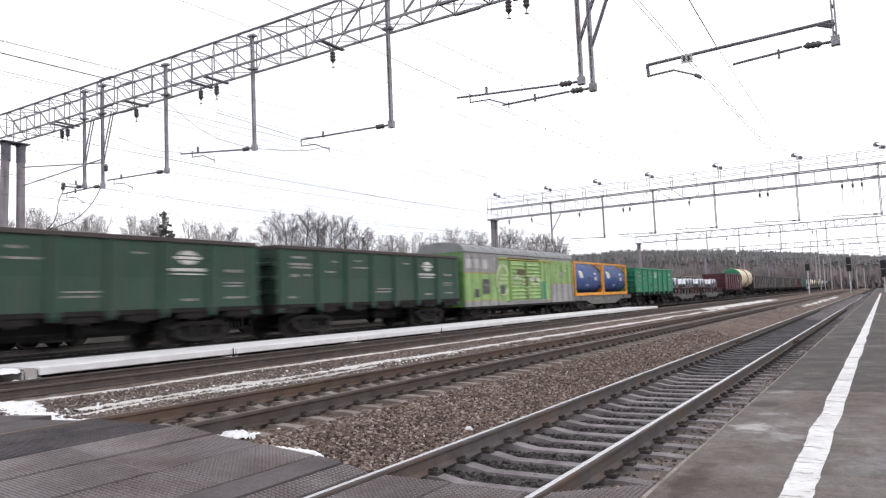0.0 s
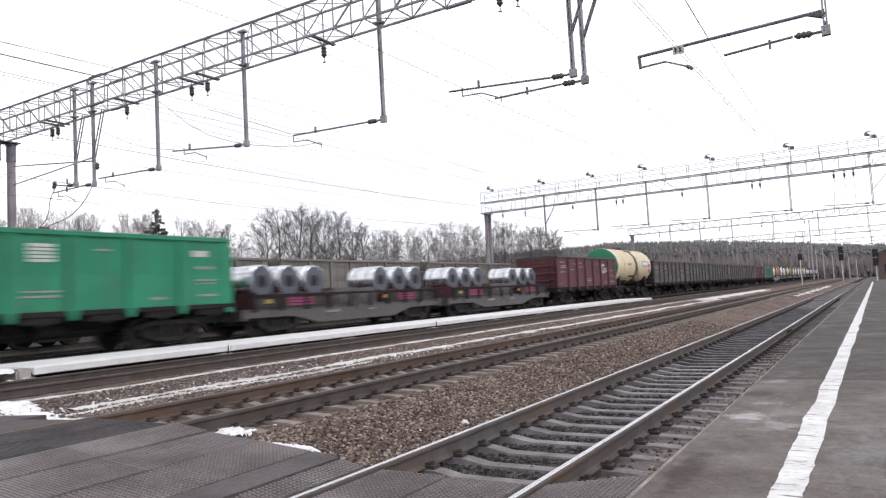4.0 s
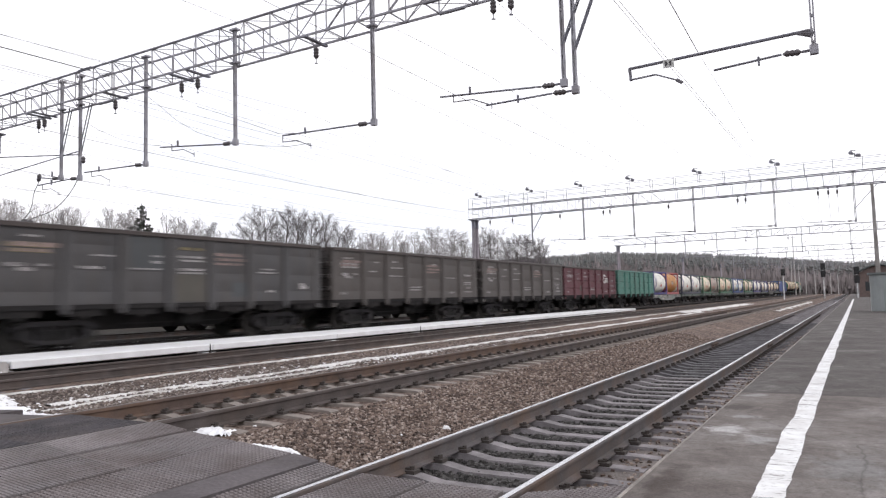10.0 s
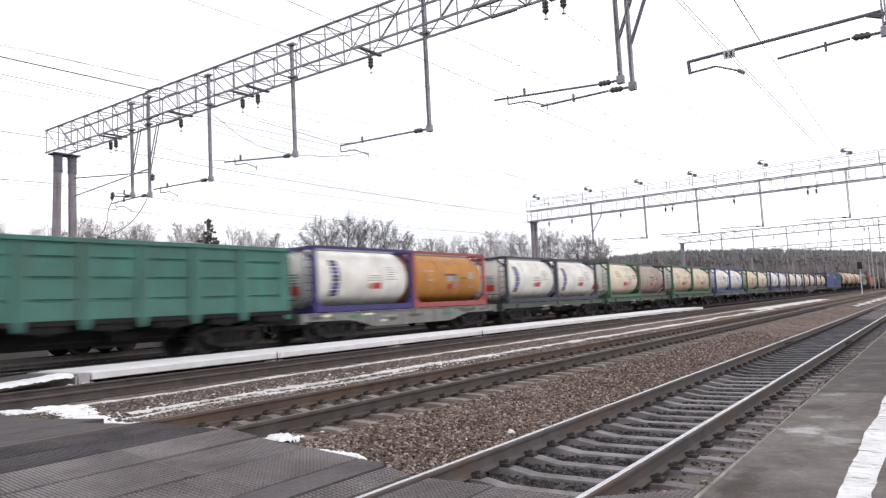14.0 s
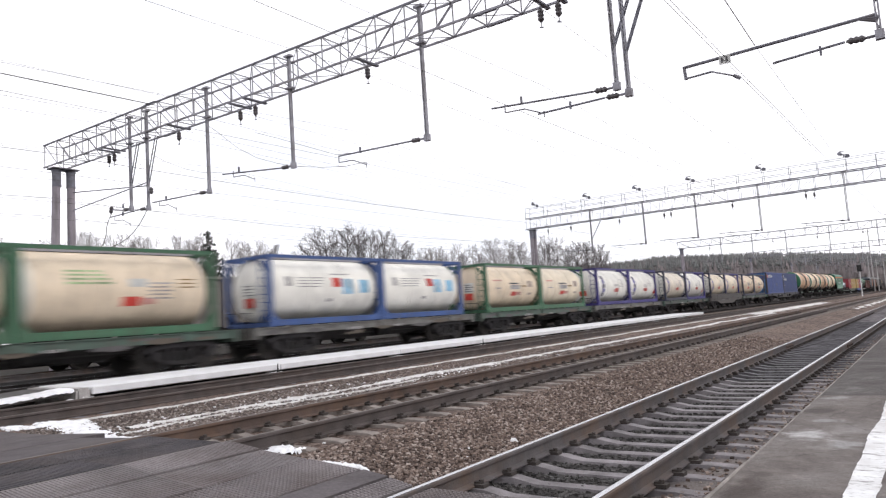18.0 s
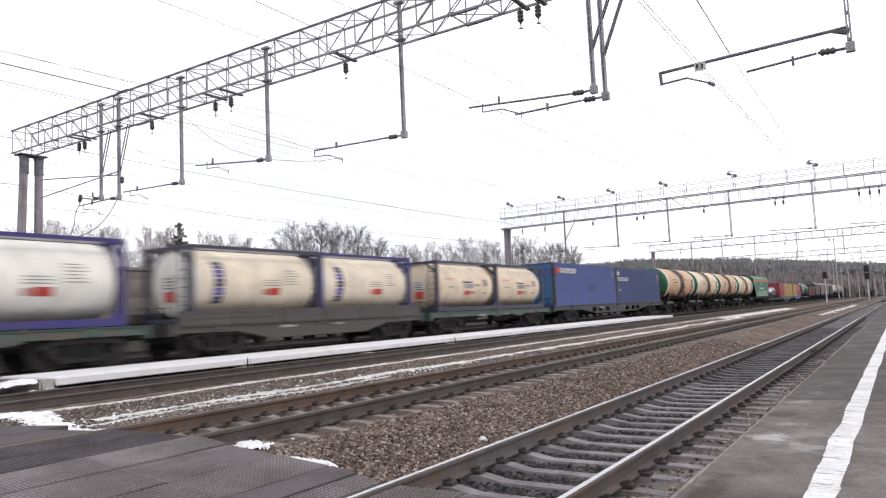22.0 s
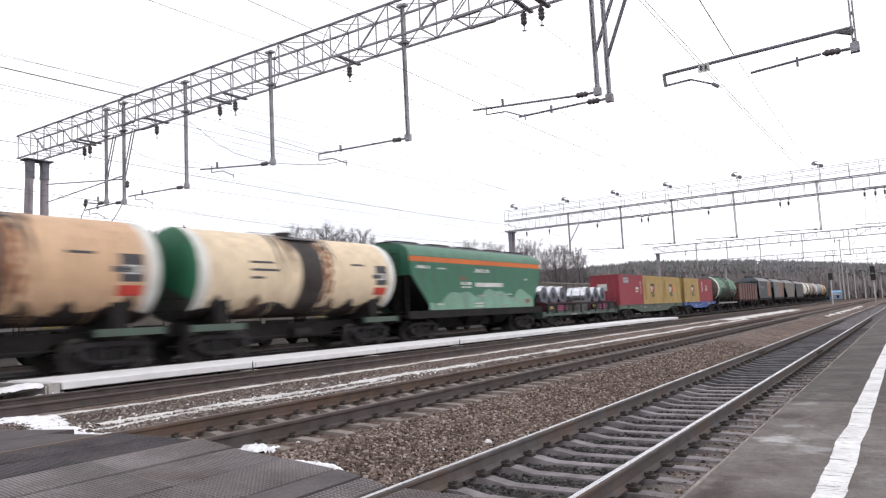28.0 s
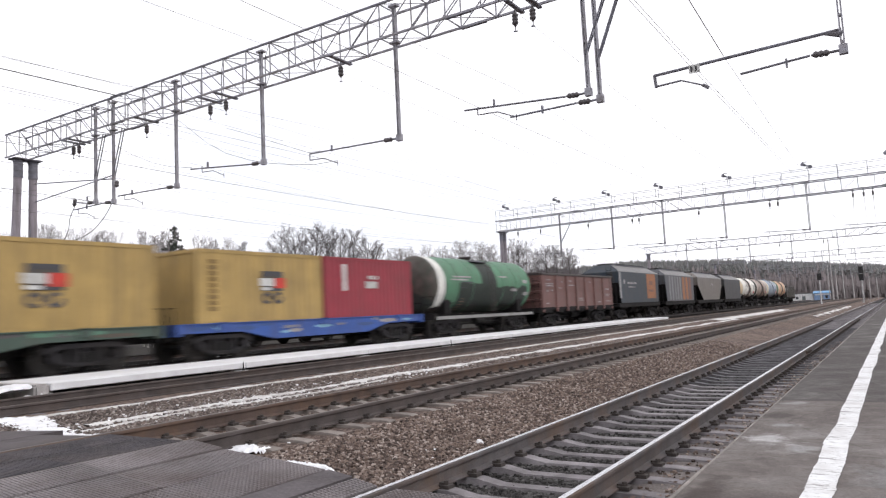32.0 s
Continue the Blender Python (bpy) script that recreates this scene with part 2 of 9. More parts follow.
M = {
    "steel_dark": material("grimy_steel", (0.018, 0.017, 0.017), 0.8, 0.1, 0.3, 4, (0.035, 0.031, 0.028), 0.35),
    # Underframe and bogie tones add the shade under wagons to grime and dust.
    "underframe": material("underframe_grime", (0.019, 0.0176, 0.018), 0.9, 0, 0.3, 3, (0.034, 0.03, 0.028), 0.35, spec=0.15),
    "bogie": material("bogie_dust", (0.034, 0.032, 0.034), 0.9, 0, 0.3, 3, (0.042, 0.036, 0.033), 0.35, spec=0.15),
    "wheel": material("wheel_steel", (0.04, 0.037, 0.035), 0.65, 0.3, 0.2, 4),
    "white_mark": material("white_stencil", (0.62, 0.62, 0.60), 0.7, 0, 0.15, 6, (0.2, 0.18, 0.16), 0.35),
    "dark_mark": material("dark_stencil", (0.07, 0.07, 0.08), 0.7, 0, 0.2, 6),
    "purple_mark": paint("purple_band", (0.08, 0.07, 0.30), 0.2),
    "script_dark": paint("dark_violet_print", (0.055, 0.05, 0.11), 0.2),
    "flat_pale": paint("pale_grey_flatcar_paint", (0.23, 0.235, 0.225), 0.5),
    "flat_boards": paint("brown_grey_flatcar_paint", (0.076, 0.069, 0.066), 0.5),
    "red_mark": material("red_plate", (0.56, 0.055, 0.04), 0.6, 0, 0.15, 5),
    "blue_mark": material("pale_blue_patch", (0.25, 0.48, 0.66), 0.6, 0, 0.15, 5),
    "green_mark": material("pale_green_script", (0.35, 0.48, 0.25), 0.6, 0, 0.15, 5),
    "pale_red": material("faded_red_print", (0.60, 0.30, 0.26), 0.6, 0, 0.2, 5),
    "orange_mark": paint("orange_stripe", (0.62, 0.15, 0.035), 0.2),
    "yellow_mark": material("yellow_patch", (0.42, 0.32, 0.09), 0.7, 0, 0.15, 5),
    "dark_green": paint("dark_green_paint", (0.021, 0.062, 0.042), 0.36),
    "bright_green": paint("bright_green_paint", (0.018, 0.23, 0.125), 0.25),
    "mint_green": paint("mint_green_paint", (0.062, 0.190, 0.155), 0.42),
    "maroon": paint("maroon_paint", (0.088, 0.020, 0.029), 0.22),
    "brown_red": paint("brown_red_paint", (0.158, 0.076, 0.068), 0.4),
    "gon_grey": paint("grey_gondola_paint", (0.063, 0.0605, 0.063), 0.3),
    "ochre_mark": material("faded_ochre_stencil", (0.20, 0.165, 0.09), 0.7, 0, 0.2, 5, (0.07, 0.06, 0.055), 0.5),
    "gon_brown": paint("brown_grey_gondola_paint", (0.072, 0.063, 0.060), 0.32),
    "pink_stencil": material("faded_pink_stencil", (0.26, 0.19, 0.175), 0.7, 0, 0.2, 5, (0.08, 0.07, 0.065), 0.5),
    "gon_olive": paint("olive_grey_repaint", (0.072, 0.066, 0.056), 0.4),
    "gon_slate": paint("slate_grey_repaint", (0.058, 0.062, 0.066), 0.3),
    "parked_grey": paint("pale_grey_gondola_paint", (0.20, 0.183, 0.168), 0.3),
    "lime": paint("lime_green_paint", (0.29, 0.45, 0.165), 0.45),
    "roof_pale": paint("pale_roof_paint", (0.27, 0.285, 0.29), 0.3),
    "silver_grey": paint("silver_grey_paint", (0.33, 0.325, 0.33), 0.42),
    "cream": material("cream_tank_paint", (0.76, 0.62, 0.44), 0.55, 0, 0.10, 1.1, (0.32, 0.21, 0.13), 0.26, 1, 0.06, 40, 0.8),
    "cream_clean": material("clean_cream_tank_paint", (0.68, 0.575, 0.405), 0.5, 0, 0.08, 1.1, (0.45, 0.33, 0.2), 0.18, 1, 0.05, 40, 0.8),
    "cap_bright": paint("bright_green_end_paint", (0.012, 0.175, 0.085), 0.2),
    "ring_cream": paint("cream_ring_paint", (0.78, 0.71, 0.56), 0.15),
    "band_brown": material("brown_oil_band", (0.085, 0.062, 0.058), 0.6, 0, 0.4, 3, (0.16, 0.11, 0.09), 0.4, 1),
    "tan": material("tan_tank_paint", (0.63, 0.42, 0.265), 0.55, 0, 0.10, 1.1, (0.25, 0.15, 0.09), 0.28, 1, 0.06, 40, 0.8),
    "tank_white": paint("white_tank_paint", (0.79, 0.765, 0.705), 0.10),
    "tank_cream": paint("cream_container_paint", (0.75, 0.65, 0.51), 0.14),
    "tank_ivory": paint("ivory_container_paint", (0.76, 0.68, 0.575), 0.14),
    "tank_beige": paint("beige_container_paint", (0.72, 0.595, 0.45), 0.16),
    "tank_dirty": paint("dirty_beige_paint", (0.42, 0.335, 0.285), 0.4),
    "tank_orange": paint("orange_container_paint", (0.50, 0.22, 0.042), 0.25),
    "tank_blue": paint("royal_blue_paint", (0.022, 0.07, 0.24), 0.25),
    "tank_green": paint("tank_green_paint", (0.078, 0.205, 0.118), 0.32),
    "cap_dark": paint("sooty_end_paint", (0.04, 0.05, 0.045), 0.4),
    "cap_sooty": material("brown_sooty_end_paint", (0.085, 0.066, 0.058), 0.6, 0, 0.4, 2, (0.035, 0.075, 0.05), 0.45, 1),
    "sill_dust": paint("pale_dusty_sill_paint", (0.27, 0.265, 0.26), 0.4),
    # Grey hopper roofs: light from the sky is put into a paler tone.
    "hopper_roof": paint("weathered_roof_paint", (0.20, 0.195, 0.195), 0.4),
    "orange_panel": paint("orange_brown_panel_paint", (0.36, 0.135, 0.045), 0.4),
    "flat_patch": paint("pale_green_repaint", (0.10, 0.22, 0.15), 0.3),
    "sill_rust": paint("brown_sill_rust", (0.105, 0.085, 0.066), 0.4),
    "oil_green": material("oily_green_grime", (0.020, 0.025, 0.021), 0.6, 0, 0.5, 2, (0.03, 0.055, 0.035), 0.3, 1),
    "tank_blue_pale": paint("pale_blue_tank_paint", (0.30, 0.36, 0.44), 0.3),
    "hopper_beige": paint("beige_hopper_paint", (0.17, 0.15, 0.135), 0.4),
    "cap_green": paint("green_end_paint", (0.016, 0.12, 0.058), 0.25),
    "ring_white": paint("white_ring_paint", (0.70, 0.69, 0.65), 0.2),
    "oil": material("oil_stain", (0.034, 0.027, 0.026), 0.5, 0, 0.4, 3, (0.075, 0.052, 0.042), 0.4, 1),
    "frame_purple": paint("purple_frame_paint", (0.045, 0.037, 0.175), 0.3),
    "frame_blue": paint("blue_frame_paint", (0.04, 0.085, 0.24), 0.28),
    "frame_green": paint("green_frame_paint", (0.05, 0.135, 0.075), 0.3),
    "frame_red": paint("red_frame_paint", (0.38, 0.08, 0.08), 0.25),
    "frame_dark": paint("slate_frame_paint", (0.045, 0.047, 0.075), 0.3),
    "frame_brown": paint("brown_frame_paint", (0.075, 0.055, 0.05), 0.3),
    "rim_rust": paint("rusty_rim_paint", (0.055, 0.043, 0.041), 0.4),
    "faint_mark": material("faded_stencil", (0.36, 0.34, 0.34), 0.7, 0, 0.25, 6, (0.12, 0.1, 0.1), 0.4),
    "pale_lime": paint("pale_lime_emblem", (0.50, 0.60, 0.34), 0.3),
    "rust_brown": material("flaking_rust", (0.11, 0.085, 0.05), 0.9, 0, 0.5, 4, (0.25, 0.36, 0.14), 0.4),
    "roof_wash": paint("whitewash_patch", (0.50, 0.49, 0.50), 0.3),
    "end_blue": paint("petrol_end_paint", (0.05, 0.15, 0.33), 0.3),
    "frame_orange": paint("amber_frame_paint", (0.72, 0.30, 0.03), 0.12),
    "box_blue": paint("navy_container_paint", (0.055, 0.085, 0.24), 0.2),
    "box_blue_dark": paint("deep_navy_container_paint", (0.035, 0.055, 0.155), 0.2),
    "box_red": paint("crimson_container_paint", (0.28, 0.034, 0.05), 0.22),
    "box_yellow": paint("mustard_container_paint", (0.42, 0.285, 0.10), 0.28),
    "flat_grey": paint("grey_flatcar_paint", (0.150, 0.148, 0.140), 0.5),
    "flat_dusty": paint("dusty_grey_flatcar_paint", (0.092, 0.086, 0.089), 0.35),
    "flat_green": paint("green_flatcar_paint", (0.066, 0.105, 0.084), 0.5),
    "flat_blue": paint("blue_flatcar_paint", (0.04, 0.095, 0.33), 0.3),
    "flat_dark": paint("dark_flatcar_paint", (0.040, 0.039, 0.042), 0.3),
    "hopper_green": paint("hopper_green_paint", (0.038, 0.150, 0.092), 0.32),
    "hopper_stripe": paint("faded_stripe_paint", (0.23, 0.23, 0.24), 0.45),
    # Green roof colour holds painted sky reflection as well as dust.
    "hopper_top": paint("dusty_green_roof_paint", (0.085, 0.21, 0.145), 0.35),
    "hopper_pale": paint("hopper_pale_green_paint", (0.175, 0.325, 0.245), 0.25),
    "rust_panel": paint("rusty_orange_paint", (0.20, 0.085, 0.055), 0.45),
    "hopper_dark": paint("charcoal_hopper_paint", (0.045, 0.045, 0.048), 0.35),
    "hopper_grey": paint("grey_hopper_paint", (0.088, 0.092, 0.105), 0.4),
    "hopper_blue": paint("petrol_hopper_paint", (0.032, 0.044, 0.058), 0.4),
    "coil": material("galvanised_coil", (0.72, 0.74, 0.77), 0.20, 0.9, 0.12, 2, (0.3, 0.3, 0.3), 0.2, 0, 0.05, 20),
    "brown_mark": material("brown_lettering", (0.24, 0.15, 0.05), 0.7),
    "coil_face": material("coil_edge", (0.10, 0.108, 0.145), 0.5, 0.0, 0.2, 3),
    "board_brown": material("grimy_board", (0.022, 0.018, 0.019), 0.85, 0, 0.35, 3, (0.13, 0.10, 0.09), 0.3),
    "pink_mark": material("faded_pink_board", (0.26, 0.035, 0.11), 0.7, 0, 0.2, 5),
    "rust_spot": material("rust_run", (0.28, 0.13, 0.07), 0.8, 0, 0.4, 5),
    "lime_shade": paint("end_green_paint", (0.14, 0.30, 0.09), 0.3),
    "rubber_plain": material("scuffed_plain_rubber", (0.108, 0.096, 0.100), 0.9, 0, 0.25, 2, (0.12, 0.105, 0.10), 0.35, 0, 0.3, 30, 1.6, 0.12),
    "rubber_dark": material("ribbed_dark_rubber", (0.078, 0.072, 0.078), 0.85, 0, 0.3, 1.6, (0.15, 0.125, 0.115), 0.28, 0, 0.3, 30, 1.3, 0.15),
    "coil_hole": material("coil_core", (0.018, 0.018, 0.02), 0.8, 0.0),
    "galv": material("galvanised_gantry", (0.33, 0.325, 0.36), 0.6, 0.1, 0.25, 5, (0.12, 0.09, 0.07), 0.35),
    "galv_dark": material("weathered_gantry", (0.20, 0.20, 0.235), 0.65, 0.1, 0.25, 5, (0.1, 0.08, 0.07), 0.35),
    "concrete": material("weathered_concrete", (0.30, 0.285, 0.275), 0.9, 0, 0.2, 2, (0.14, 0.12, 0.11), 0.4, 0, 0.25, 80),
    "concrete_pale": material("chipped_pale_concrete", (0.46, 0.44, 0.43), 0.9, 0, 0.2, 3, (0.22, 0.19, 0.18), 0.4, 0, 0.4, 40),
    "concrete_dark": material("damp_concrete", (0.12, 0.113, 0.11), 0.9, 0, 0.25, 2, (0.05, 0.047, 0.045), 0.5, 0, 0.3, 60),
    "concrete_white": material("whitewashed_concrete", (0.73, 0.725, 0.735), 0.85, 0, 0.06, 2, (0.50, 0.48, 0.465), 0.18, 0, 0.2, 60),
    "mast_concrete": material("pinkish_mast_concrete", (0.34, 0.305, 0.335), 0.9, 0, 0.15, 2, (0.16, 0.14, 0.14), 0.35, 1, 0.25, 80),
    "insulator": material("dark_porcelain", (0.10, 0.09, 0.095), 0.3),
    "wire": material("copper_wire", (0.10, 0.095, 0.09), 0.6, 0.4),
    "snow": material("old_snow", (0.83, 0.83, 0.85), 0.7, 0, 0.08, 6, (0.42, 0.38, 0.35), 0.25, 0, 0.5, 25),
    "snow_dirty": material("dirty_snow", (0.66, 0.645, 0.63), 0.8, 0, 0.12, 5, (0.30, 0.26, 0.235), 0.45, 0, 0.6, 30, 2.5),
    "rail_top": material("polished_railhead", (0.56, 0.56, 0.58), 0.22, 0.95, 0.1, 8, (0.3, 0.28, 0.27), 0.1, 0, 0.02),
    "rail_side": material("rail_rust_grey", (0.104, 0.093, 0.095), 0.8, 0.1, 0.25, 4, (0.16, 0.09, 0.05), 0.3),
    "rail_rust": material("rail_rust_brown", (0.096, 0.068, 0.058), 0.85, 0.05, 0.3, 2.5, (0.165, 0.097, 0.06), 0.34, 0, 0.15, 60, 1.6),
    # Main track rails: the train's shadow is painted in as a darker brown.
    "rail_shaded": material("sooty_rail", (0.042, 0.037, 0.037), 0.85, 0.05, 0.3, 3, (0.07, 0.05, 0.042), 0.3),
    "rail_brown": material("rail_dark_brown", (0.080, 0.066, 0.063), 0.85, 0.05, 0.3, 3, (0.10, 0.07, 0.055), 0.3),
    "sleeper_oily": material("oil_blackened_sleeper", (0.115, 0.108, 0.116), 0.85, 0, 0.3, 4, (0.04, 0.037, 0.038), 0.5, 0, 0.35, 70),
    "rail_top_dull": material("dull_railhead", (0.135, 0.115, 0.105), 0.55, 0.3, 0.15, 6),
    "sleeper": material("concrete_sleeper", (0.245, 0.212, 0.19), 0.9, 0, 0.25, 4, (0.12, 0.10, 0.09), 0.5, 0, 0.35, 70),
    "sleeper_dark": material("grimy_sleeper", (0.235, 0.215, 0.222), 0.9, 0, 0.3, 4, (0.085, 0.076, 0.076), 0.5, 0, 0.35, 70),
    "clip": material("rail_clip_steel", (0.062, 0.052, 0.048), 0.85, 0.1),
    "rubber": material("deck_rubber", (0.185, 0.166, 0.168), 0.8, 0, 0.3, 1.1, (0.11, 0.086, 0.08), 0.45, 0, 0.4, 40, 0.9, 0.25),
    "edge_line": material("pale_kerb_edge", (0.27, 0.245, 0.225), 0.9, 0, 0.3, 3, (0.10, 0.09, 0.08), 0.4),
    "void_black": material("black_opening", (0.004, 0.004, 0.004), 0.95, spec=0.0),
    "oil_brown": material("brown_oil_streaks", (0.20, 0.13, 0.085), 0.6, 0, 0.4, 3, (0.06, 0.045, 0.036), 0.5, 1),
    "signal_black": material("signal_black", (0.02, 0.02, 0.022), 0.6),
    "white_post": material("white_post_paint", (0.7, 0.7, 0.7), 0.7),
    "brick": material("brick_red", (0.15, 0.11, 0.10), 0.9, 0, 0.2, 6),
    "booth_grey": paint("booth_grey_paint", (0.26, 0.28, 0.28), 0.2),
    "roof_metal": paint("roof_metal", (0.14, 0.16, 0.16), 0.25),
    "glass_dark": material("dark_window", (0.03, 0.035, 0.04), 0.1),
    "bark_grey": material("bare_bark", (0.12, 0.105, 0.10), 0.95, 0, 0.3, 5),
    "bark_birch": material("birch_bark", (0.42, 0.39, 0.37), 0.9, 0, 0.3, 5, (0.05, 0.045, 0.04), 0.5),
    "twig": material("bare_twigs", (0.17, 0.152, 0.158), 0.95, 0, 0.25, 3),
    "twig_pale": material("pale_birch_twigs", (0.29, 0.265, 0.27), 0.95, 0, 0.25, 3),
    "needles": material("pine_needles", (0.085, 0.098, 0.085), 0.9, 0, 0.35, 0.7),
    # Far wood tones are lightened: distance haze is put into their colour.
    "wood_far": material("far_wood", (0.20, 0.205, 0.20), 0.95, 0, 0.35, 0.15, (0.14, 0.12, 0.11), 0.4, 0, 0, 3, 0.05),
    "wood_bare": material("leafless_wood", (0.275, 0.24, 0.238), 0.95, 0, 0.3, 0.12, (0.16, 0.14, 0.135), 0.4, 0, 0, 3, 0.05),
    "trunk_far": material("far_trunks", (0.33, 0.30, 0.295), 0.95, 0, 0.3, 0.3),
    "sign_blue": material("blue_sheet_roof", (0.19, 0.38, 0.62), 0.6),
    "kiosk_wall": paint("blue_wall_paint", (0.22, 0.33, 0.52), 0.25),
    "hut_white": paint("white_hut_paint", (0.72, 0.71, 0.70), 0.25),
}


def ground_material(name, cols, scales, bump=0.6):
    """Broken stone: cells of differing tone over broad patches."""
    m = bpy.data.materials.new(name)
    m.use_nodes = True
    n, l = m.node_tree.nodes, m.node_tree.links
    bsdf = n["Principled BSDF"]
    geo = n.new("ShaderNodeNewGeometry")
    vor = n.new("ShaderNodeTexVoronoi")
    vor.inputs["Scale"].default_value = scales[0]
    l.new(geo.outputs["Position"], vor.inputs["Vector"])
    bwt = n.new("ShaderNodeRGBToBW")
    l.new(vor.outputs["Color"], bwt.inputs[0])
    ramp = n.new("ShaderNodeValToRGB")
    e = ramp.color_ramp.elements
    e[0].position, e[0].color = 0.15, (*cols[0], 1)
    e[1].position, e[1].color = 0.85, (*cols[2], 1)
    mid = e.new(0.5)
    mid.color = (*cols[1], 1)
    l.new(bwt.outputs[0], ramp.inputs["Fac"])
    patch = n.new("ShaderNodeTexNoise")
    patch.inputs["Scale"].default_value, patch.inputs["Detail"].default_value = scales[1], 6
    l.new(geo.outputs["Position"], patch.inputs["Vector"])
    pr = n.new("ShaderNodeValToRGB")
    pr.color_ramp.elements[0].position, pr.color_ramp.elements[0].color = 0.35, (0.72, 0.70, 0.70, 1)
    pr.color_ramp.elements[1].position, pr.color_ramp.elements[1].color = 0.68, (1.2, 1.17, 1.13, 1)
    l.new(patch.outputs["Fac"], pr.inputs["Fac"])
    mul = n.new("ShaderNodeMixRGB")
    mul.blend_type = "MULTIPLY"
    mul.inputs[0].default_value = 1
    l.new(ramp.outputs["Color"], mul.inputs[1])
    l.new(pr.outputs["Color"], mul.inputs[2])
    l.new(mul.outputs["Color"], bsdf.inputs["Base Color"])
    bsdf.inputs["Roughness"].default_value = 0.95
    bsdf.inputs["Specular IOR Level"].default_value = 0.2
    bp = n.new("ShaderNodeBump")
    bp.inputs["Strength"].default_value, bp.inputs["Distance"].default_value = bump, 0.04
    bp.invert = True
    l.new(vor.outputs["Distance"], bp.inputs["Height"])
    l.new(bp.outputs["Normal"], bsdf.inputs["Normal"])
    return m


def asphalt_material(name, tones, scuffs=()):
    """Old asphalt: dark binder, broad pale worn areas with ragged edges, grit and hairline cracks."""
    m = bpy.data.materials.new(name)
    m.use_nodes = True
    n, l = m.node_tree.nodes, m.node_tree.links
    bsdf = n["Principled BSDF"]
    geo = n.new("ShaderNodeNewGeometry")

    def noise_at(scale, detail, rough, dist=0.0):
        t = n.new("ShaderNodeTexNoise")
        t.inputs["Scale"].default_value, t.inputs["Detail"].default_value = scale, detail
        t.inputs["Roughness"].default_value, t.inputs["Distortion"].default_value = rough, dist
        l.new(geo.outputs["Position"], t.inputs["Vector"])
        return t

    def ramp(src, stops):
        r = n.new("ShaderNodeValToRGB")
        e = r.color_ramp.elements
        e[0].position, e[0].color = stops[0][0], (*stops[0][1], 1)
        e[1].position, e[1].color = stops[-1][0], (*stops[-1][1], 1)
        for p_, c in stops[1:-1]:
            k = e.new(p_)
            k.color = (*c, 1)
        l.new(src, r.inputs["Fac"])
        return r
    broad = ramp(noise_at(0.9, 9, 0.72, 0.2).outputs["Fac"], tuple(zip((0.34, 0.48, 0.57, 0.66), tones)))
    base = broad.outputs["Color"]
    for cx, cy, rx, ry, c in scuffs:
        mp = n.new("ShaderNodeMapping")
        mp.vector_type = "TEXTURE"
        mp.inputs["Location"].default_value = (cx, cy, 0.2)
        mp.inputs["Scale"].default_value = (rx, ry, 1)
        l.new(geo.outputs["Position"], mp.inputs["Vector"])
        ln = n.new("ShaderNodeVectorMath")
        ln.operation = "LENGTH"
        l.new(mp.outputs["Vector"], ln.inputs[0])
        wob = n.new("ShaderNodeMath")
        wob.operation = "MULTIPLY_ADD"
        wob.inputs[1].default_value = 2.6
        l.new(noise_at(3.2, 8, 0.72, 0.6).outputs["Fac"], wob.inputs[0])
        l.new(ln.outputs["Value"], wob.inputs[2])
        msk = ramp(wob.outputs[0], ((0.0, (1, 1, 1)), (1.0, (0, 0, 0))))
        mr = n.new("ShaderNodeMapRange")
        mr.inputs["From Min"].default_value, mr.inputs["From Max"].default_value = 1.55, 2.05
        l.new(wob.outputs[0], mr.inputs["Value"])
        l.new(mr.outputs[0], msk.inputs["Fac"])
        mx = n.new("ShaderNodeMixRGB")
        l.new(msk.outputs["Color"], mx.inputs[0])
        l.new(base, mx.inputs[1])
        mx.inputs[2].default_value = (*c, 1)
        base = mx.outputs["Color"]
    blot = ramp(noise_at(4.5, 9, 0.8, 0.15).outputs["Fac"], ((0.34, (0.70, 0.68, 0.67)), (0.47, (0.96, 0.96, 0.96)), (0.54, (1.04, 1.04, 1.04)), (0.68, (1.34, 1.33, 1.32))))
    mulb = n.new("ShaderNodeMixRGB")
    mulb.blend_type = "MULTIPLY"
    mulb.inputs[0].default_value = 1
    l.new(base, mulb.inputs[1])
    l.new(blot.outputs["Color"], mulb.inputs[2])
    base = mulb.outputs["Color"]
    grit = ramp(noise_at(95, 3, 0.7).outputs["Fac"], ((0.3, (0.72, 0.72, 0.72)), (0.7, (1.22, 1.22, 1.22))))
    pit = ramp(noise_at(26, 6, 0.75).outputs["Fac"], ((0.32, (0.80, 0.79, 0.78)), (0.48, (1, 1, 1)), (0.64, (1.14, 1.14, 1.14))))
    mul0 = n.new("ShaderNodeMixRGB")
    mul0.blend_type = "MULTIPLY"
    mul0.inputs[0].default_value = 1
    l.new(base, mul0.inputs[1])
    l.new(pit.outputs["Color"], mul0.inputs[2])
    base = mul0.outputs["Color"]
    mul = n.new("ShaderNodeMixRGB")
    mul.blend_type = "MULTIPLY"
    mul.inputs[0].default_value = 1
    l.new(base, mul.inputs[1])
    l.new(grit.outputs["Color"], mul.inputs[2])
    vor = n.new("ShaderNodeTexVoronoi")
    vor.feature = "DISTANCE_TO_EDGE"
    vor.inputs["Scale"].default_value = 0.55
    warp = n.new("ShaderNodeMixRGB")
    warp.inputs[0].default_value = 0.22
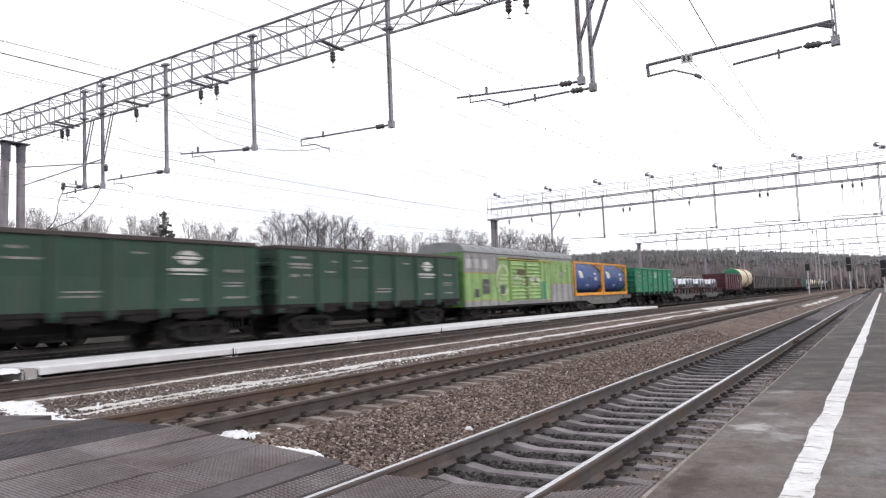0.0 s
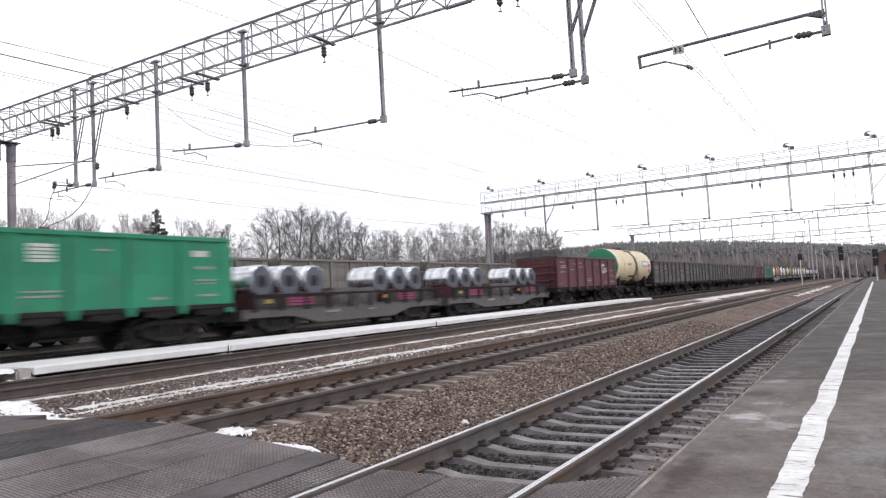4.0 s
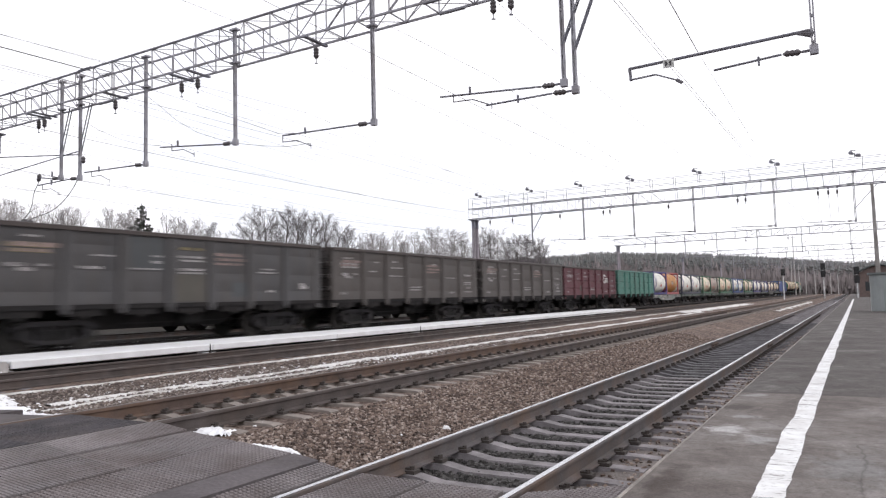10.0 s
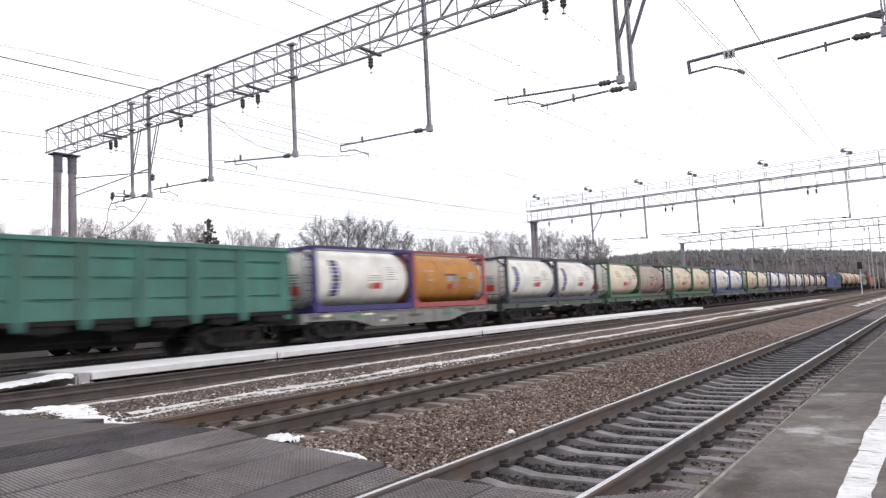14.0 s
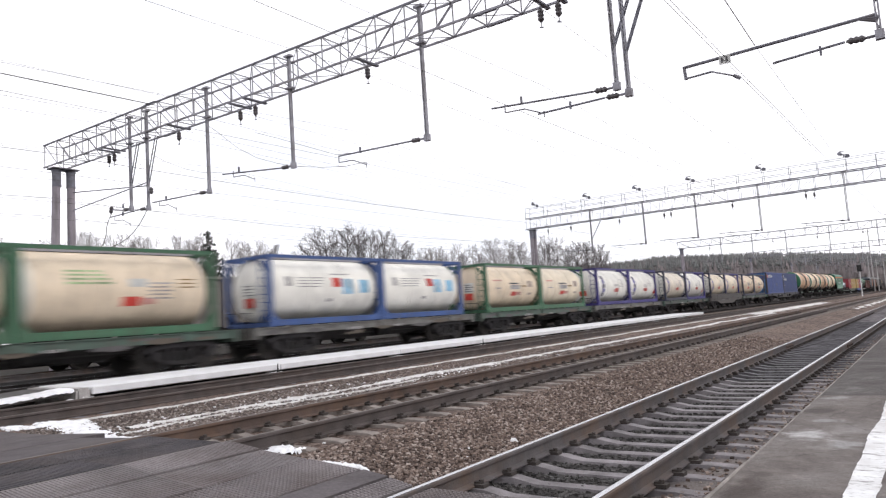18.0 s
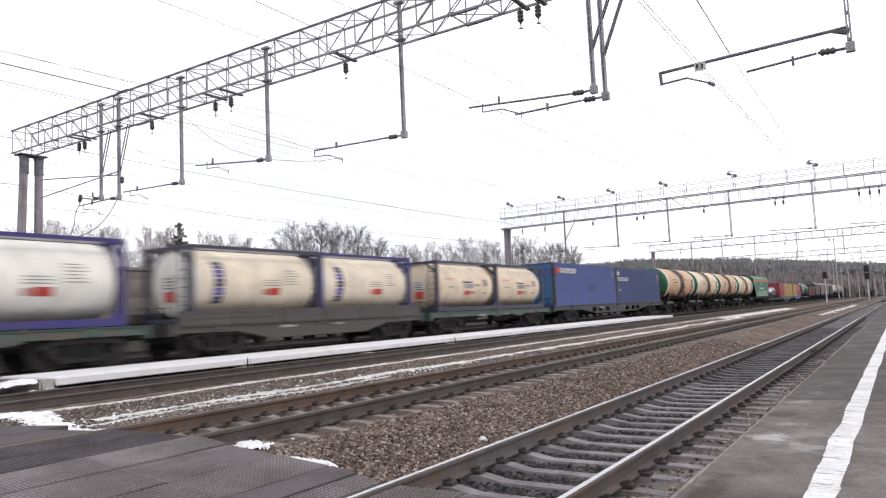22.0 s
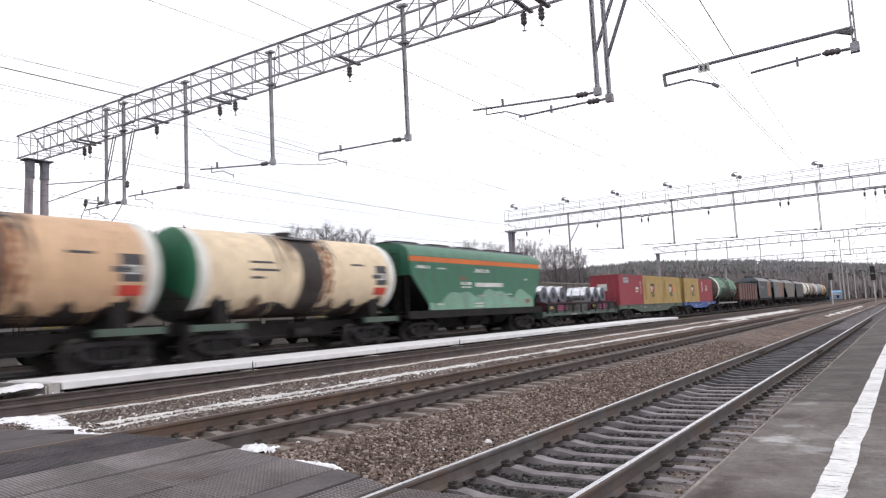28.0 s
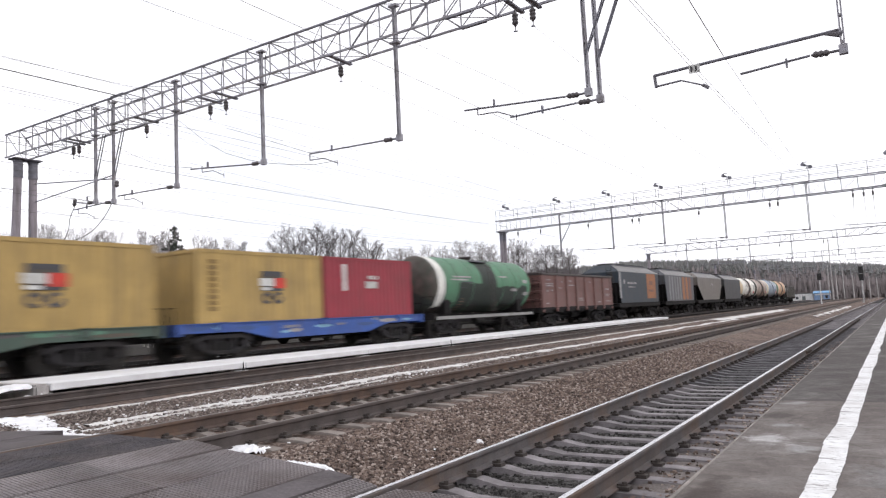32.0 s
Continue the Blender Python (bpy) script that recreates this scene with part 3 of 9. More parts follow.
    l.new(geo.outputs["Position"], warp.inputs[1])
    l.new(noise_at(1.4, 5, 0.6).outputs["Color"], warp.inputs[2])
    l.new(warp.outputs["Color"], vor.inputs["Vector"])
    crack = ramp(vor.outputs["Distance"], ((0.0, (0.45, 0.43, 0.42)), (0.006, (1, 1, 1))))
    mul2 = n.new("ShaderNodeMixRGB")
    mul2.blend_type = "MULTIPLY"
    mul2.inputs[0].default_value = 0.6
    l.new(mul.outputs["Color"], mul2.inputs[1])
    l.new(crack.outputs["Color"], mul2.inputs[2])
    l.new(mul2.outputs["Color"], bsdf.inputs["Base Color"])
    bsdf.inputs["Roughness"].default_value = 0.88
    bsdf.inputs["Specular IOR Level"].default_value = 0.3
    bp = n.new("ShaderNodeBump")
    bp.inputs["Strength"].default_value, bp.inputs["Distance"].default_value = 0.5, 0.01
    l.new(noise_at(140, 4, 0.6).outputs["Fac"], bp.inputs["Height"])
    l.new(bp.outputs["Normal"], bsdf.inputs["Normal"])
    return m


M["asphalt_old"] = asphalt_material("worn_asphalt", ((0.104, 0.087, 0.080), (0.147, 0.127, 0.118), (0.182, 0.163, 0.153), (0.25, 0.232, 0.224)), ((-1.14, 7.2, 0.27, 0.40, (0.40, 0.385, 0.38)), (-0.82, 6.85, 0.26, 0.36, (0.30, 0.29, 0.285)), (-1.1, 8.05, 0.24, 0.20, (0.26, 0.25, 0.245)), (-1.25, 8.7, 0.3, 0.4, (0.085, 0.072, 0.066)), (-1.25, 5.0, 0.16, 0.9, (0.075, 0.06, 0.054)), (-0.1, 6.0, 0.4, 0.9, (0.20, 0.19, 0.185)), (-1.2, 9.75, 0.25, 0.22, (0.26, 0.25, 0.24))))
M["asphalt_far"] = asphalt_material("brown_asphalt", ((0.062, 0.053, 0.050), (0.084, 0.073, 0.069), (0.103, 0.093, 0.088), (0.17, 0.157, 0.151)))
M["ballast"] = ground_material("ballast_stone", ((0.058, 0.041, 0.035), (0.138, 0.101, 0.086), (0.265, 0.212, 0.186)), (21, 0.6))
# Strip under and behind the train: wagon shade is put into the stone colour.
M["ballast_shaded"] = ground_material("sooty_ballast", ((0.008, 0.007, 0.007), (0.016, 0.014, 0.0135), (0.034, 0.03, 0.029)), (19, 0.8))
M["ballast_dark"] = ground_material("oily_ballast", ((0.016, 0.015, 0.016), (0.036, 0.033, 0.034), (0.08, 0.075, 0.076)), (19, 0.8))
M["track_dust"] = ground_material("grey_track_dust", ((0.125, 0.108, 0.102), (0.165, 0.148, 0.142), (0.22, 0.20, 0.192)), (60, 1.4), 0.25)
M["soil"] = ground_material("dull_ground", ((0.016, 0.014, 0.011), (0.026, 0.022, 0.018), (0.038, 0.033, 0.028)), (3, 0.08), 0.3)


def stone_material(name="loose_stone", gain=1.0, grey=0.0):
    m = bpy.data.materials.new(name)
    m.use_nodes = True
    n, l = m.node_tree.nodes, m.node_tree.links
    g = n.new("ShaderNodeNewGeometry")
    r = n.new("ShaderNodeValToRGB")
    e = r.color_ramp.elements
    def tone(c):
        v = sum(c) / 3
        return (*[gain * (a + (v - a) * grey) for a in c], 1)
    e[0].position, e[0].color = 0.0, tone((0.036, 0.025, 0.021))
    e[1].position, e[1].color = 1.0, tone((0.36, 0.305, 0.272))
    for p_, c in ((0.35, (0.112, 0.080, 0.067)), (0.75, (0.19, 0.140, 0.115))):
        k = e.new(p_)
        k.color = tone(c)
    l.new(g.outputs["Random Per Island"], r.inputs["Fac"])
    l.new(r.outputs["Color"], n["Principled BSDF"].inputs["Base Color"])
    n["Principled BSDF"].inputs["Roughness"].default_value = 0.9
    return m


def line_paint_material():
    """Thick white paint on asphalt, split by cracks that run across the line, with worn and dirty spots."""
    m = bpy.data.materials.new("cracked_line_paint")
    m.use_nodes = True
    n, l = m.node_tree.nodes, m.node_tree.links
    geo = n.new("ShaderNodeNewGeometry")
    base = None
    for scale, lo, hi, tone in (((2.6, 16.0, 1.0), 0.37, 0.42, (0.20, 0.18, 0.175)), ((14.0, 34.0, 1.0), 0.36, 0.43, (0.34, 0.32, 0.31)), ((3.0, 3.0, 1.0), 0.30, 0.58, (0.56, 0.54, 0.53))):
        mp = n.new("ShaderNodeMapping")
        mp.inputs["Scale"].default_value = scale
        l.new(geo.outputs["Position"], mp.inputs["Vector"])
        nz = n.new("ShaderNodeTexNoise")
        nz.inputs["Scale"].default_value, nz.inputs["Detail"].default_value, nz.inputs["Roughness"].default_value = 1.0, 6, 0.65
        l.new(mp.outputs["Vector"], nz.inputs["Vector"])
        mr = n.new("ShaderNodeMapRange")
        mr.inputs["From Min"].default_value, mr.inputs["From Max"].default_value = lo, hi
        l.new(nz.outputs["Fac"], mr.inputs["Value"])
        mx = n.new("ShaderNodeMixRGB")
        l.new(mr.outputs[0], mx.inputs[0])
        mx.inputs[1].default_value = (*tone, 1)
        mx.inputs[2].default_value = (0.76, 0.76, 0.76, 1)
        if base:
            mu = n.new("ShaderNodeMixRGB")
            mu.blend_type = "DARKEN"
            mu.inputs[0].default_value = 1
            l.new(base, mu.inputs[1])
            l.new(mx.outputs["Color"], mu.inputs[2])
            base = mu.outputs["Color"]
        else:
            base = mx.outputs["Color"]
    l.new(base, n["Principled BSDF"].inputs["Base Color"])
    n["Principled BSDF"].inputs["Roughness"].default_value = 0.75
    return m


M["line_paint"] = line_paint_material()
M["crack_dirt"] = material("crack_dirt", (0.05, 0.042, 0.038), 0.95, 0, 0.3, 6)
M["stone"] = stone_material("loose_stone", 1.15)
M["stone_grey"] = stone_material("grey_stone", 1.25, 0.35)
M["stone_dark"] = stone_material("oily_stone", 0.34, 0.7)

# ---- ground, tracks, platforms ----
NEAR, MID, THIRD, MAIN, PARK = (-3.19, 0.0), (-7.5, 0.26), (-14.45, 0.252), (-20.5, 0.38), (-27.7, 0.40)
PROFILE = [(-2500, -0.4), (-34, -0.25), (-30.3, 0.10), (-25.2, 0.12), (-22.6, 0.08), (-18.7, 0.08), (-18.3, 0.0), (-16.3, 0.0), (-15.9, 0.065), (-12.5, 0.065), (-12.0, 0.0),
           (-10.4, -0.03), (-9.3, 0.02), (-8.9, -0.005), (-6.2, 0.035), (-5.75, -0.015), (-5.2, -0.14), (-4.75, -0.225), (-4.4, -0.25), (-4.0, -0.285), (-2.5, -0.285), (-2.35, -0.235), (-2.0, -0.218), (-1.75, -0.205), (-1.4, -0.16), (0.0, -0.3), (6.0, -0.3), (2500, -0.4)]


def height_at(x):
    for (a, za), (b, zb) in zip(PROFILE, PROFILE[1:]):
        if a <= x <= b:
            return za + (zb - za) * (x - a) / (b - a)
    return -0.4


def build_ground():
    xs = [-2500, -46, -34] + [-32 + 0.2 * i for i in range(160)] + [0.0, 6.0, 2500]
    ys = [-700, -8] + [-6 + 0.6 * i for i in range(120)] + [68, 75, 85, 100, 130, 180, 260, 400, 800, 4000]
    verts, faces, mats = [], [], []
    for y in ys:
        for x in xs:
            j = noise.noise(Vector((x * 0.9, y * 0.9, 0))) * 0.022 if -33 < x < -0.5 and y < 70 else 0
            verts.append((x, y, height_at(x) + j))
    w = len(xs)
    for j in range(len(ys) - 1):
        for i in range(w - 1):
            faces.append((j * w + i, j * w + i + 1, (j + 1) * w + i + 1, (j + 1) * w + i))
            c = (xs[i] + xs[i + 1]) / 2
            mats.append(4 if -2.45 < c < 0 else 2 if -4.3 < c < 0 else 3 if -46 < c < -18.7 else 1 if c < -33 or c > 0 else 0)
    me = bpy.data.meshes.new("ground")
    me.from_pydata(verts, [], faces)
    for m in ("ballast", "soil", "ballast_dark", "ballast_shaded", "track_dust"):
        me.materials.append(M[m])
    me.polygons.foreach_set("material_index", mats)
    me.shade_smooth()
    tagged(new("ground", me), "brown crushed-stone ballast between the tracks, dull earth beyond", "ground", kind="structure")


def rail_profile(x, z):
    """R65 rail, head top at z."""
    half = [(0.030, 0.0), (0.0375, -0.010), (0.0375, -0.036), (0.011, -0.048), (0.009, -0.10), (0.011, -0.148), (0.035, -0.158), (0.075, -0.168), (0.075, -0.18)]
    return [(x + u, z + v) for u, v in half] + [(x - u, z + v) for u, v in half[::-1]]


def build_track(name, center, y0, y1, side, top, sleeper, label, single=0, joined=0, oily=None):
    x, z = center
    tr = thing(name, label, "railway track", kind="structure")
    for s in (-1, 1):
        bm = extr(B(), rail_profile(x + s * 0.7975, z), y0, y1)
        part("rail", bm, M[side if isinstance(side, str) else side[(s + 1) // 2]], tr)
        bm = B()
        bx(bm, x + s * 0.7975 - 0.027, x + s * 0.7975 + 0.027, y0, y1, z - 0.004, z + 0.004)
        part("railhead", bm, M[top], tr, "running surface of the rail")
    bm = B()
    pts = [(-1.35, -0.215), (-1.3, -0.20), (-1.05, -0.19), (-0.60, -0.19), (-0.35, -0.235), (0.35, -0.235), (0.60, -0.19), (1.05, -0.19), (1.3, -0.20), (1.35, -0.215)]
    for (u, v), (u2, v2) in zip(pts, pts[1:]):
        w = [bm.verts.new(c) for c in ((u, -0.08, v), (u2, -0.08, v2), (u2, 0.08, v2), (u, 0.08, v), (u, -0.115, -0.36), (u2, -0.115, -0.36), (u2, 0.115, -0.36), (u, 0.115, -0.36))]
        for f in ((0, 1, 2, 3), (4, 5, 1, 0), (3, 2, 6, 7)):
            bm.faces.new([w[i] for i in f])
    for u in (-1.35, 1.35):
        bm.faces.new([bm.verts.new(c) for c in ((u, -0.08, -0.215), (u, 0.08, -0.215), (u, 0.115, -0.36), (u, -0.115, -0.36))])
    bmesh.ops.remove_doubles(bm, verts=bm.verts[:], dist=0.001)
    bmesh.ops.recalc_face_normals(bm, faces=bm.faces[:])
    sl = mesh_of("sleeper", bm, M[sleeper], 25)
    black = None
    if oily:
        black = sl.copy()
        black.materials[0] = M["sleeper_oily"]
    bm = B()
    for s in (-1, 1):
        for e in (-1, 1):
            c = s * 0.7975 + e * 0.115
            bx(bm, c - 0.055, c + 0.055, -0.055, 0.055, -0.19, -0.155)
            tube(bm, (c, 0, -0.17), (c, 0, -0.118), 0.026, 6)
            bx(bm, c - 0.035 - e * 0.03, c + 0.035 - e * 0.03, -0.03, 0.03, -0.155, -0.135)
    cl = mesh_of("fastening", bm, M["clip"])
    n = 0
    y = max(y0, -20) + 0.3
    far = B()
    while y < y1:
        if n < single and y > 4.9:
            for nm, me in (("sleeper", black if oily and oily[0] < y < oily[1] else sl), ("fastening", cl)):
                o = new(nm, me)
                o.parent = tr
                o.matrix_basis = pose(x, y + random.uniform(-0.012, 0.012), z + random.uniform(-0.006, 0.004), 0, 0, random.uniform(-0.6, 0.6))
            n += 1
        elif y > 4.9 and y < joined:
            extr(far, [(x - 1.35, z - 0.21), (x - 1.0, z - 0.19), (x + 1.0, z - 0.19), (x + 1.35, z - 0.21), (x + 1.35, z - 0.34), (x - 1.35, z - 0.34)], y - 0.11, y + 0.11)
        y += 0.545
    if far.verts:
        o = part("sleepers", far, M[sleeper], tr)
        o["kind"] = "stuff"
    else:
        far.free()
    return tr


JOINTS = ((-2.3925, 23.35), (-3.9875, 23.5))


def build_tracks():
    build_track("track_near", NEAR, -20, 700, "rail_side", "rail_top", "sleeper_dark", "platform track with polished rails on concrete sleepers", 90, 140, (15.2, 42))
    near = bpy.data.objects["track_near"]
    for x, y in JOINTS:
        for e in (-1, 1):
            bm = extr(B(), [(x + e * 0.014, -0.055), (x + e * 0.040, -0.060), (x + e * 0.034, -0.10), (x + e * 0.045, -0.150), (x + e * 0.014, -0.145)], y - 0.5, y + 0.5)
            jb = part("joint_bar", bm, M["rail_rust"], near, "bolted steel joint bar")
            for k in range(6):
                part("bolt", tube(B(), (x + e * 0.036, y - 0.42 + k * 0.168, -0.10), (x + e * 0.075, y - 0.42 + k * 0.168, -0.10), 0.018, 6), M["clip"], jb)
    build_track("track_middle", MID, -20, 700, ("rail_rust", "rail_brown"), "rail_top_dull", "sleeper", "rusty rails on pale concrete sleepers", 90, 120)
    build_track("track_third", THIRD, -20, 700, "rail_brown", "rail_top_dull", "sleeper_dark", "dull brown rails beside the low white platform", 0, 60)
    build_track("track_main", MAIN, -520, 900, "rail_shaded", "rail_top", "sleeper_dark", "track under the moving freight train", 0, 60)
    build_track("track_parked", PARK, -20, 290, "rail_side", "rail_top_dull", "sleeper_dark", "siding under the parked wagons")


def build_near_platform():
    p = thing("platform_near", "low asphalt platform with a worn concrete kerb", "platform", kind="structure")
    xs = [-1.40, -1.2, -0.9, -0.3, 0.5, 1.5, 3, 6]
    ys = [-60, -40, -25, -18] + [-12 + 0.25 * i for i in range(240)] + [60, 90, 130, 250]
    for lo, hi, key in ((-61, 10.01, "asphalt_old"), (9.99, 300, "asphalt_far")):
        bm = B()
        g = [[bm.verts.new((x + (random.uniform(-0.003, 0.003) if x == -1.40 else 0), y, 0.2 - (0.008 if x == -1.40 else 0) + noise.noise(Vector((x * 0.7, y * 0.7, 3))) * 0.012)) for x in xs] for y in ys if lo < y < hi]
        for a, b in zip(g, g[1:]):
            for i in range(len(xs) - 1):
                bm.faces.new((a[i], a[i + 1], b[i + 1], b[i]))
        part("surface", bm, M[key], p)
    bm = B()
    bx(bm, -1.385, 5.9, -60, 250, -0.3, 0.165)
    part("body", bm, M["concrete"], p)
    for i in range(44):
        bm = B()
        y = -12 + i * 3.0
        e = random.uniform(-0.02, 0.02)
        bx(bm, -1.432 + e * 0.2, -1.402, y + 0.012, y + 2.988, -0.3, 0.196 + random.uniform(-0.012, 0.004))
        bmesh.ops.bevel(bm, geom=bm.edges[:], offset=0.008, segments=1, affect="EDGES")
        part("kerbstone", bm, M["edge_line"], p)
    bm = B()
    y = -12.0
    prev = None
    while y < 112:
        st = 0.022 if y < 20 else 0.12 if y < 40 else 1.0
        l = -0.66 + 0.024 * noise.noise(Vector((1, y * 0.9, 0))) + 0.009 * noise.noise(Vector((1, y * 4.5, 0))) + 0.008 * noise.noise(Vector((1, y * 14, 0)))
        r = -0.47 + 0.024 * noise.noise(Vector((1.4, y * 0.9, 0))) + 0.009 * noise.noise(Vector((9, y * 4.5, 0))) + 0.008 * noise.noise(Vector((9, y * 14, 0)))
        z = 0.206 + noise.noise(Vector((-0.55 * 0.7, y * 0.7, 3))) * 0.012
        cur = (bm.verts.new((l, y, z)), bm.verts.new((r, y, z)))
        if prev:
            bm.faces.new((prev[0], prev[1], cur[1], cur[0]))
        prev = cur
        y += st
    part("safety_line", bm, M["line_paint"], p, "worn white painted safety line")
    # cracks across the asphalt
    for y0, x0, x1, wd, sd in ((9.93, -1.39, 5.5, 0.022, 2), (17.7, -1.39, 5.0, 0.03, 3), (6.55, -1.39, -0.72, 0.007, 4), (24.5, -1.39, 5.0, 0.03, 6), (7.6, -0.46, 1.2, 0.008, 7), (13.2, -1.39, -0.7, 0.012, 8)):
        bm = B()
        prev, x = None, x0
        while x < x1:
            c = y0 + 0.06 * noise.noise(Vector((x * 1.6, sd, 0))) + 0.02 * noise.noise(Vector((x * 9, sd, 1)))
            h = wd * (0.6 + 0.8 * abs(noise.noise(Vector((x * 5, sd, 2)))))
            z = 0.2045 + noise.noise(Vector((x * 0.7, c * 0.7, 3))) * 0.012 - (0.006 if x < -1.25 else 0)
            cur = (bm.verts.new((x, c - h / 2, z)), bm.verts.new((x, c + h / 2, z)))
            if prev:
                bm.faces.new((prev[0], cur[0], cur[1], prev[1]))
            prev = cur
            x += 0.05
        part("crack", bm, M["crack_dirt"], p, "dirt-filled crack across the asphalt")


def build_low_platform():
    p = thing("platform_low", "narrow low platform of whitewashed concrete slabs", "platform", kind="structure")
    y = 8.62
    n = 0
    while y < 58.5:
        ln = min(5.6, 58.9 - y)
        bm = B()
        bx(bm, -18.55, -16.0, y + 0.01, y + ln - 0.01, 0.258, 0.43)
        bmesh.ops.bevel(bm, geom=bm.edges[:], offset=0.02, segments=1, affect="EDGES")
        part("slab", bm, M["concrete_white"], p)
        bm = B()
        bx(bm, -18.2, -16.4, y - 0.25, y + 0.25, -0.1, 0.256)
        part("support", bm, M["concrete"], p)
        # Unseen beam, added to stop light from behind so the gap stays dark.
        part("footing", bx(B(), -17.6, -17.2, y + 0.26, y + ln - 0.26, -0.1, 0.256), M["concrete_dark"], p)
        bm = B()
        bx(bm, -16.3, -15.88, y + 5.25, y + 5.65, 0.09, 0.205)
        bmesh.ops.bevel(bm, geom=bm.edges[:], offset=0.02, segments=1, affect="EDGES")
        part("bearing_block", bm, M["concrete_white"], p, "whitewashed concrete bearing block")
        if n in (0, 2):
            bm = B()
            tube(bm, (-15.95, y + 5.45, 0.19), (-15.95, y + 5.45, 0.45), 0.022, 6, 0.012)
            tube(bm, (-15.95, y + 5.45, 0.19), (-15.95, y + 5.45, 0.26), 0.05, 6, 0.03)
            part("pin", bm, M["steel_dark"], p, "short dark steel pin")
        y += 5.6
        n += 1
    bm = B()
    bx(bm, -18.5, -16.02, 8.28, 8.61, 0.04, 0.42)
    bmesh.ops.bevel(bm, geom=bm.edges[:], offset=0.05, segments=2, affect="EDGES")
    part("end_block", bm, M["concrete_pale"], p, "chipped pale concrete end block")
    def sunk(y):
        return 0.43 - (8.2 - y) * 0.06 if y > 5.7 else 0.28 - (5.7 - y) * 0.03
    for i in range(3):
        y0 = 8.2 - i * 2.45
        y1 = y0 - 2.42
        bm = extr(B(), [(y1, sunk(y1) - 0.13), (y0, sunk(y0) - 0.10), (y0, sunk(y0) - 0.02), (y1, sunk(y1) - 0.02)], -18.3, -16.06, "x")
        bmesh.ops.bevel(bm, geom=bm.edges[:], offset=0.015, segments=1, affect="EDGES")
        part("sunken_slab", bm, M["concrete_dark"], p, "sunken broken slab with snow on it")
        part("rubble", extr(B(), [(y1 + 0.4, -0.1), (y0 - 0.4, -0.1), (y0 - 0.4, sunk(y0) - 0.16), (y1 + 0.4, sunk(y1) - 0.16)], -17.9, -16.9, "x"), M["concrete_dark"], p)
    rnd = random.Random(12)
    bm = B()
    prev = None
    y = 8.22
    while y > 1.0:
        z = sunk(y)
        k = noise.noise(Vector((3, y * 1.3, 0)))
        q = noise.noise(Vector((8, y * 4.0, 0)))
        back = -16.75 + 0.3 * k
        row = [bm.verts.new(c) for c in ((back, y, z - 0.015), (back + 0.2, y, z + 0.015 + rnd.uniform(0, 0.01)), (-16.2, y, z + 0.02 + 0.02 * q), (-16.03 + 0.015 * q, y, z - 0.005 + 0.02 * k), (-16.0 + 0.02 * q, y, z - 0.055 + 0.035 * q + 0.025 * k + rnd.uniform(-0.015, 0.015)))]
        if prev:
            for i in range(4):
                bm.faces.new((prev[i], prev[i + 1], row[i + 1], row[i]))
        prev = row
        y -= 0.06
    solid("snow_cover", bm, M["snow"], "crusted snow lying on broken sunken slabs", "snow", "snow patches")
    for i, (dx, dy, r) in enumerate(((0.0, 0.0, 0.16), (0.1, -0.3, 0.12), (-0.1, 0.28, 0.11), (0.16, 0.12, 0.09))):
        bm = B()
        bmesh.ops.create_icosphere(bm, subdivisions=1, radius=r)
        for v in bm.verts:
            v.co *= random.uniform(0.75, 1.2)
        bmesh.ops.translate(bm, verts=bm.verts[:], vec=(-16.15 + dx, 8.42 + dy, 0.06 + r * 0.6))
        part("broken_lump", bm, M["concrete_white"], p, "broken lump of pale concrete")
    solid("snow_cover", snow_patch(-15.95, 8.75, 0.2, 0.4, 66, 0.1), M["snow"], "crusted snow at the platform end", "snow", "snow patches")


